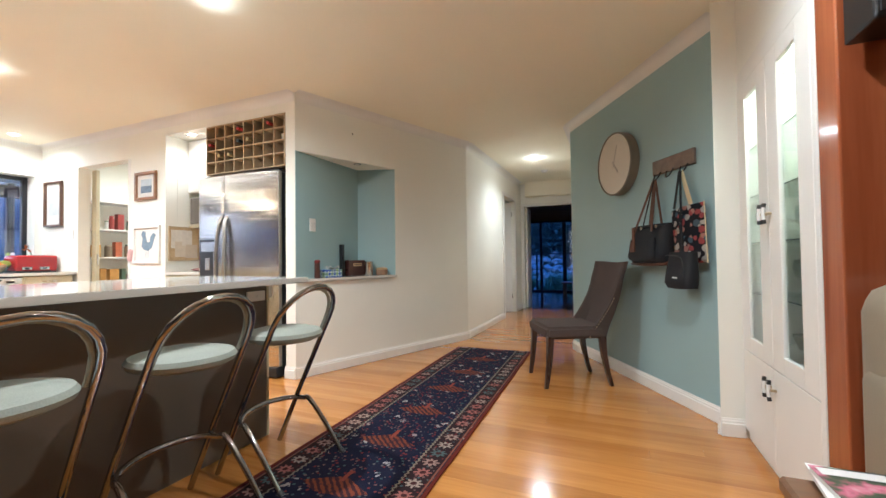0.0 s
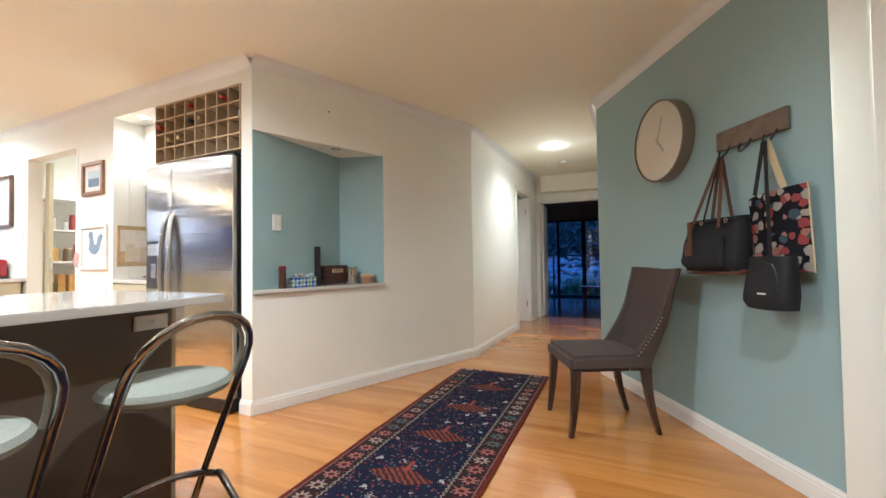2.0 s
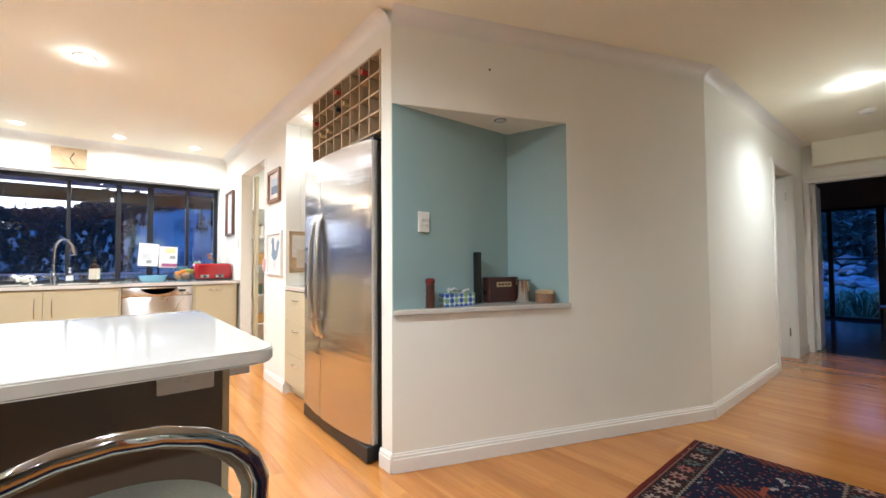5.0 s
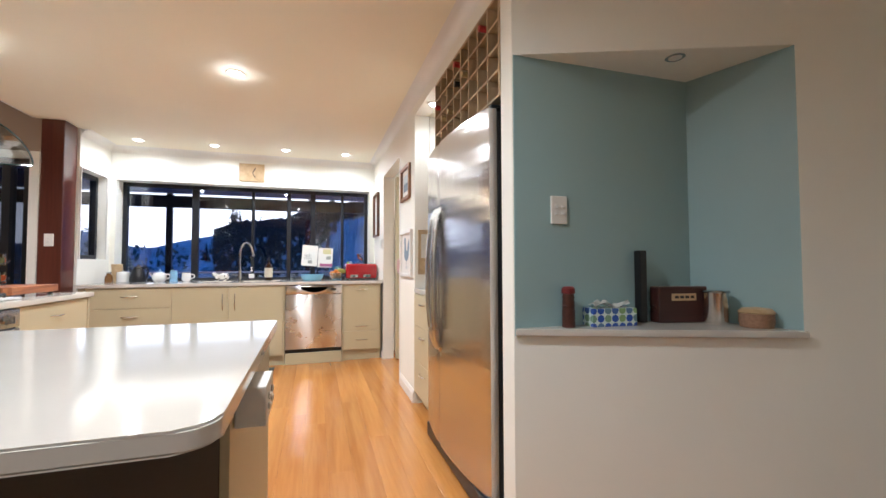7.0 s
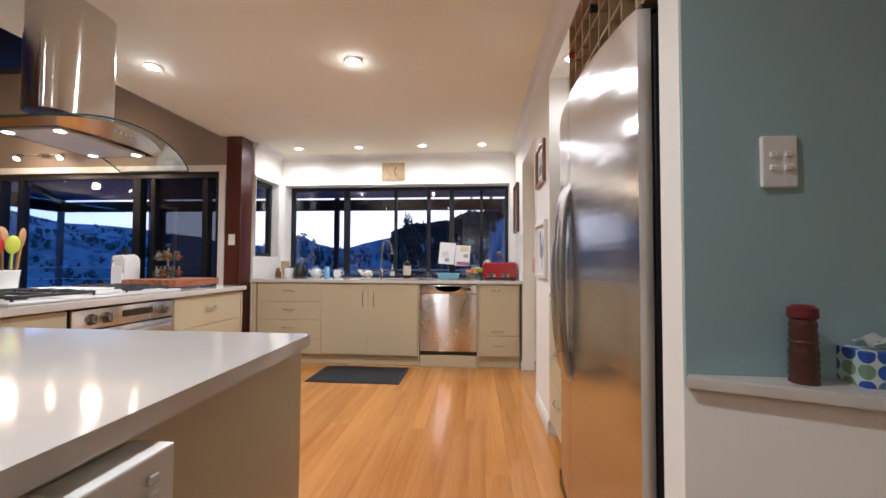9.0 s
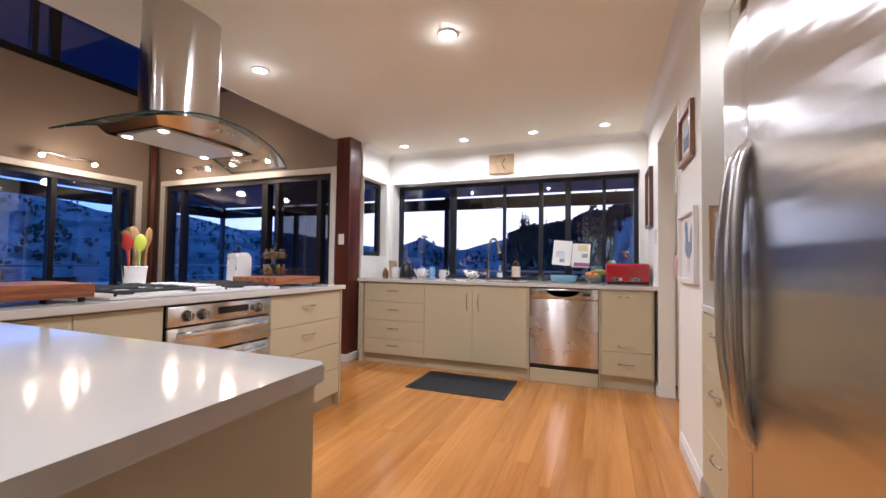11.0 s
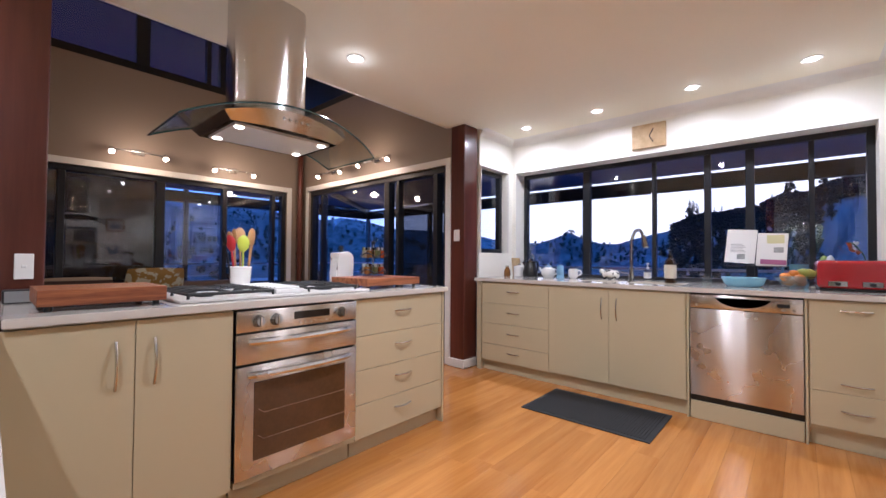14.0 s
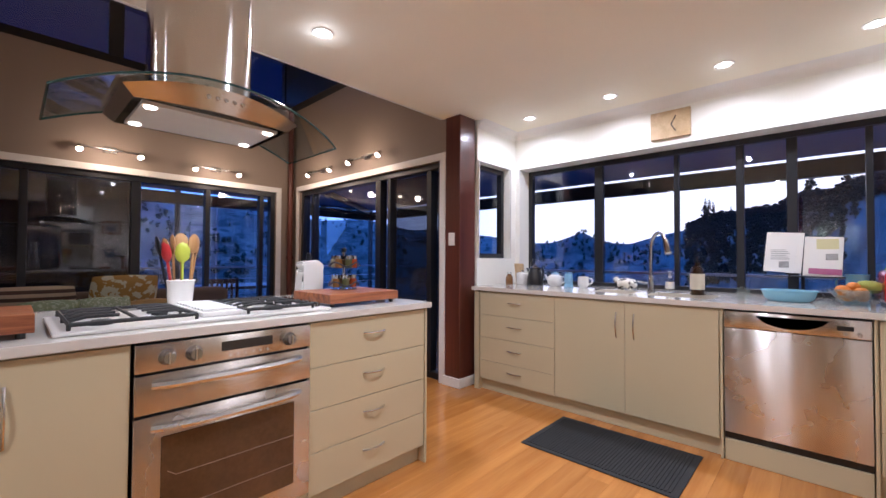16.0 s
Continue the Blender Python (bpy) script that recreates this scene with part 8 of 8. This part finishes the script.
def leaf_print(name, base, leaf, scale):
    m, n, l, b = nodes_of(name)
    f = noise_of(n, l, scale, 2, (1, 2.2, 1))
    l.new(mix_rgb(n, l, ramp(n, l, f, [(0.52, (0, 0, 0)), (0.55, (1, 1, 1))]), base, leaf), b.inputs["Base Color"])
    b.inputs["Roughness"].default_value = 0.85
    return m


def striped(name, a, c):
    m, n, l, b = nodes_of(name)
    w = n.new("ShaderNodeTexWave")
    w.inputs["Scale"].default_value = 5
    w.bands_direction = "Z"
    co = n.new("ShaderNodeTexCoord")
    l.new(co.outputs["Object"], w.inputs["Vector"])
    l.new(ramp(n, l, w.outputs["Fac"], [(0.45, a), (0.55, c)]), b.inputs["Base Color"])
    b.inputs["Roughness"].default_value = 0.85
    return m


for label, x, y, z, w, h, tilt, turn, mt in (("mustard cushion with pale leaf print", -4.75, -1.42, 0.78, 0.54, 0.36, 72, 4, leaf_print("mustard_leaf_print", (0.30, 0.17, 0.04), (0.48, 0.46, 0.32), 14)),
                                             ("brown and cream striped cushion", -4.12, -1.40, 0.74, 0.55, 0.30, 65, -3, striped("brown_stripe", (0.06, 0.03, 0.02), (0.36, 0.27, 0.18))),
                                             ("sage green patterned cushion", -4.20, -1.12, 0.66, 0.40, 0.26, 58, 6, leaf_print("sage_print", (0.20, 0.25, 0.15), (0.32, 0.38, 0.28), 40)),
                                             ("pale green patterned cushion", -4.56, -1.14, 0.66, 0.38, 0.26, 60, -6, leaf_print("pale_green_print", (0.25, 0.30, 0.19), (0.40, 0.44, 0.34), 50)),
                                             ("plain ochre cushion", -4.90, -1.20, 0.62, 0.38, 0.26, 55, 10, small("ochre_cloth", (0.30, 0.18, 0.06), 0.85, var=0.15))):
    t = thing("cushion", (x, y, z - h / 2), label + " on the sofa", "cushion", "sofa cushions")
    part("cover", pillow(bmesh.new(), pose(x, y, z, tilt, 0, turn), w, h * 1.1, 0.15, 12), mt, t, smooth=True)

# armchair, table and magazines by the post
LEATHER = small("beige_leather", (0.25, 0.205, 0.145), 0.5, var=0.1, fine=120, bump=0.2)
t = thing("armchair", (0.06, 2.75, 0), "beige leather armchair beside the timber post", "armchair")
part("seat", Box((-0.27, 2.40, 0.12), (0.44, 3.05, 0.46), 0.06, 3), LEATHER, t, smooth=True)
part("arm", Box((-0.44, 2.38, 0.10), (-0.28, 3.08, 0.72), 0.07, 3), LEATHER, t, smooth=True)
part("arm", Box((0.45, 2.38, 0.10), (0.61, 3.08, 0.62), 0.06, 3), LEATHER, t, smooth=True)
part("backrest", Box((-0.43, 2.86, 0.30), (0.58, 3.11, 0.93), 0.09, 4), LEATHER, t, smooth=True)
for x in (-0.36, 0.54):
    for y in (2.45, 3.02):
        part("foot", lathe(bmesh.new(), [(0, 0.001), (0.025, 0.001), (0.03, 0.10), (0, 0.11)], (x, y, 0), 10), DARKLEG, t)
t = thing("side_table", (-0.65, 2.12, 0), "small timber side table under magazines", "table")
part("tabletop", Box((-0.84, 1.93, 0.645), (-0.45, 2.31, 0.67), 0.005), BROWNWOOD, t)
for x in (-0.81, -0.48):
    for y in (1.96, 2.28):
        part("leg", Box((x - 0.016, y - 0.016, 0.002), (x + 0.016, y + 0.016, 0.644), 0.003), BROWNWOOD, t)
m, n, l, b = nodes_of("rose_cover_print")
rd = noise_of(n, l, 14, 4)
l.new(ramp(n, l, rd, [(0.42, (0.012, 0.014, 0.012)), (0.52, (0.05, 0.08, 0.035)), (0.58, (0.5, 0.12, 0.19)), (0.68, (0.62, 0.42, 0.42))]), b.inputs["Base Color"])
b.inputs["Roughness"].default_value = 0.5
COVER = m
for k, (dx, dy, rot, mt) in enumerate(((0.01, -0.02, 4, CERAMIC), (-0.01, 0.01, -6, PAGE), (0.0, 0.0, 2, COVER))):
    t = thing("magazine", (0, 0, 0), "glossy magazine in a pile, rose print cover" if k == 2 else "glossy magazine in a small pile on the table", "magazine", "pile of magazines")
    part("pages", Box((-0.14, -0.105, 0.0), (0.14, 0.105, 0.008), 0.001), PAGE, t)
    cv = part("cover", Box((-0.141, -0.106, 0.0081), (0.141, 0.106, 0.0088)), mt, t)
    part("title_bar", Box((-0.135, 0.08, 0.0089), (-0.06, 0.10, 0.0093)), CERAMIC, cv)
    t.matrix_basis = pose(-0.665 + dx, 2.19 + dy, 0.671 + 0.0095 * k, 0, 0, rot)
t = thing("wall_speaker", (-0.27, 3.07, 1.62), "black loudspeaker fixed to the timber post", "loudspeaker")
part("cabinet", Box((-0.41, 2.97, 1.63), (-0.195, 3.13, 2.0), 0.008, 2), BLACK, t)
part("bracket", Box((-0.335, 3.125, 1.75), (-0.275, 3.149, 1.85)), BLACKM, t)
part("grille", Box((-0.40, 2.964, 1.645), (-0.205, 2.969, 1.985), 0.002), small("speaker_cloth", (0.015, 0.015, 0.015), 0.9, fine=500, bump=0.4), t)

# glass and china in the display cabinet
rnd = random.Random(21)
for z, n in ((0.808, 6), (1.068, 6), (1.308, 6), (1.558, 5)):
    for k in range(n):
        y = 3.44 + 0.72 * (k + 0.5) / n + rnd.uniform(-0.02, 0.02)
        x = -0.20 + rnd.uniform(-0.05, 0.08)
        h, r = rnd.uniform(0.12, 0.17), rnd.uniform(0.026, 0.036)
        turned("wine_glass", (x, y, z), [(0, 0.001), (r * 0.9, 0.001), (r * 0.9, 0.004), (0.004, 0.008), (0.004, h * 0.45), (r * 0.8, h * 0.55), (r, h * 0.75), (r * 0.85, h), (r * 0.8, h), (r * 0.93, h * 0.75), (0.002, h * 0.5)], CLEAR, "clear stemmed glass on a cabinet shelf", "glass", "glasses in the display cabinet", 14)
SILVER = small("old_silver", (0.55, 0.52, 0.45), 0.25, 1.0, var=0.2)
for k in range(4):
    y = 3.50 + 0.19 * k
    turned("silver_dish", (-0.18, y, 0.531), [(0, 0.002), (0.05, 0.001), (0.06, 0.03), (0.075, 0.07), (0.07, 0.07), (0.05, 0.02), (0, 0.012)], SILVER, "silver dish in the bottom of the cabinet", "dish", "silver dishes", 18)

# far room bench and deck furniture
t = thing("low_bench", (-1.8, 12.7, 0), "low timber bench in the far room", "bench")
part("top", Box((-2.35, 12.45, 0.30), (-1.2, 12.9, 0.335), 0.004), BROWNWOOD, t)
for x in (-2.28, -1.28):
    for y in (12.5, 12.85):
        part("leg", Box((x - 0.025, y - 0.025, 0.004), (x + 0.025, y + 0.025, 0.299)), BROWNWOOD, t)
t = thing("outdoor_table", (-6.6, -3.4, -0.05), "dark timber outdoor table on the deck", "table")
part("tabletop", Box((-7.4, -3.9, 0.65), (-5.9, -3.0, 0.69), 0.004), DARKLEG, t)
for x in (-7.3, -6.0):
    for y in (-3.8, -3.1):
        part("leg", Box((x - 0.03, y - 0.03, -0.049), (x + 0.03, y + 0.03, 0.649)), DARKLEG, t)


def outdoor_chair():
    t = thing("outdoor_chair", (0, 0, 0), "dark slatted timber outdoor chair on the deck", "chair", "outdoor chairs")
    part("seat", Box((-0.22, -0.22, 0.42), (0.22, 0.22, 0.45), 0.004), DARKLEG, t)
    for x in (-0.2, 0.2):
        part("leg", Box((x - 0.02, -0.22, 0.001), (x + 0.02, -0.18, 0.419)), DARKLEG, t)
        part("leg", Box((x - 0.02, 0.18, 0.001), (x + 0.02, 0.22, 0.88)), DARKLEG, t)
    part("top_slat", Box((-0.179, 0.185, 0.80), (0.179, 0.215, 0.87)), DARKLEG, t)
    for k in range(5):
        part("slat", Box((-0.15 + 0.066 * k, 0.19, 0.452), (-0.118 + 0.066 * k, 0.21, 0.799)), DARKLEG, t)
    return t


oc = outdoor_chair()
oc.matrix_basis = pose(-6.1, -2.75, -0.05, 0, 0, 170)
copy_thing(oc, pose(-6.9, -2.72, -0.05, 0, 0, 0))
copy_thing(oc, pose(-7.65, -3.45, -0.05, 0, 0, 90))

# ---- floor boards ----
rnd = random.Random(11)
fl = struct("floor", Box((-7.9, -2.1, -0.029), (2.6, 9.52, -0.012)), BROWNWOOD, "honey-coloured polished timber board floor", "floor")
W = 0.128
pieces, rest = [], []
y = -2.1
row = 0
while y < 9.5:
    x = -7.85 - rnd.uniform(0, 1.5)
    while x < 2.6:
        ln = rnd.choice((1.5, 1.9, 2.3, 2.7))
        a, b = max(x, -7.85), min(x + ln, 2.6)
        if b - a > 0.05:
            near = -6.9 < (a + b) / 2 < -0.2 and 1.9 < y < 7.4
            (pieces if near and len(pieces) < 290 else rest).append((a, b, y))
        x += ln
    y += W
    row += 1
made = {}
for a, b, y in pieces:
    key = round(b - a, 3)
    if key not in made:
        me = bpy.data.meshes.new("floor_board")
        bm = Box((0, 0.0002, -0.012), (b - a - 0.0004, W - 0.0002, 0.0), 0.0003)
        bm.to_mesh(me)
        bm.free()
        me.materials.append(FLOORWOOD)
        made[key] = me
    ob = new("floor_board", made[key])
    ob.parent = fl
    ob.location = (a, y, 0)
V, F = [], []
for a, b, y in rest:
    k = len(V)
    x1, y0, y1, e = b - 0.0004, y + 0.0002, y + W - 0.0002, 0.0003
    V += [(a, y0, -0.012), (x1, y0, -0.012), (x1, y1, -0.012), (a, y1, -0.012), (a, y0, -e), (x1, y0, -e), (x1, y1, -e), (a, y1, -e),
          (a + e, y0 + e, 0), (x1 - e, y0 + e, 0), (x1 - e, y1 - e, 0), (a + e, y1 - e, 0)]
    F += [(k + 8, k + 9, k + 10, k + 11)]
    for i in range(4):
        j = (i + 1) % 4
        F += [(k + i, k + j, k + 4 + j, k + 4 + i), (k + 4 + i, k + 4 + j, k + 8 + j, k + 8 + i)]
me = bpy.data.meshes.new("floor_boards")
me.from_pydata(V, [], F)


def island_wood(name):
    m = FLOORWOOD.copy()
    m.name = name
    n, l = m.node_tree.nodes, m.node_tree.links
    oi = [q for q in n if q.bl_idname == "ShaderNodeObjectInfo"][0]
    ge = n.new("ShaderNodeNewGeometry")
    for lk in list(oi.outputs["Random"].links):
        l.new(ge.outputs["Random Per Island"], lk.to_socket)
    return m


me.materials.append(island_wood("honey_floor_boards_far"))
ob = tagged(new("floor_boards", me), kind="stuff")
ob.parent = fl
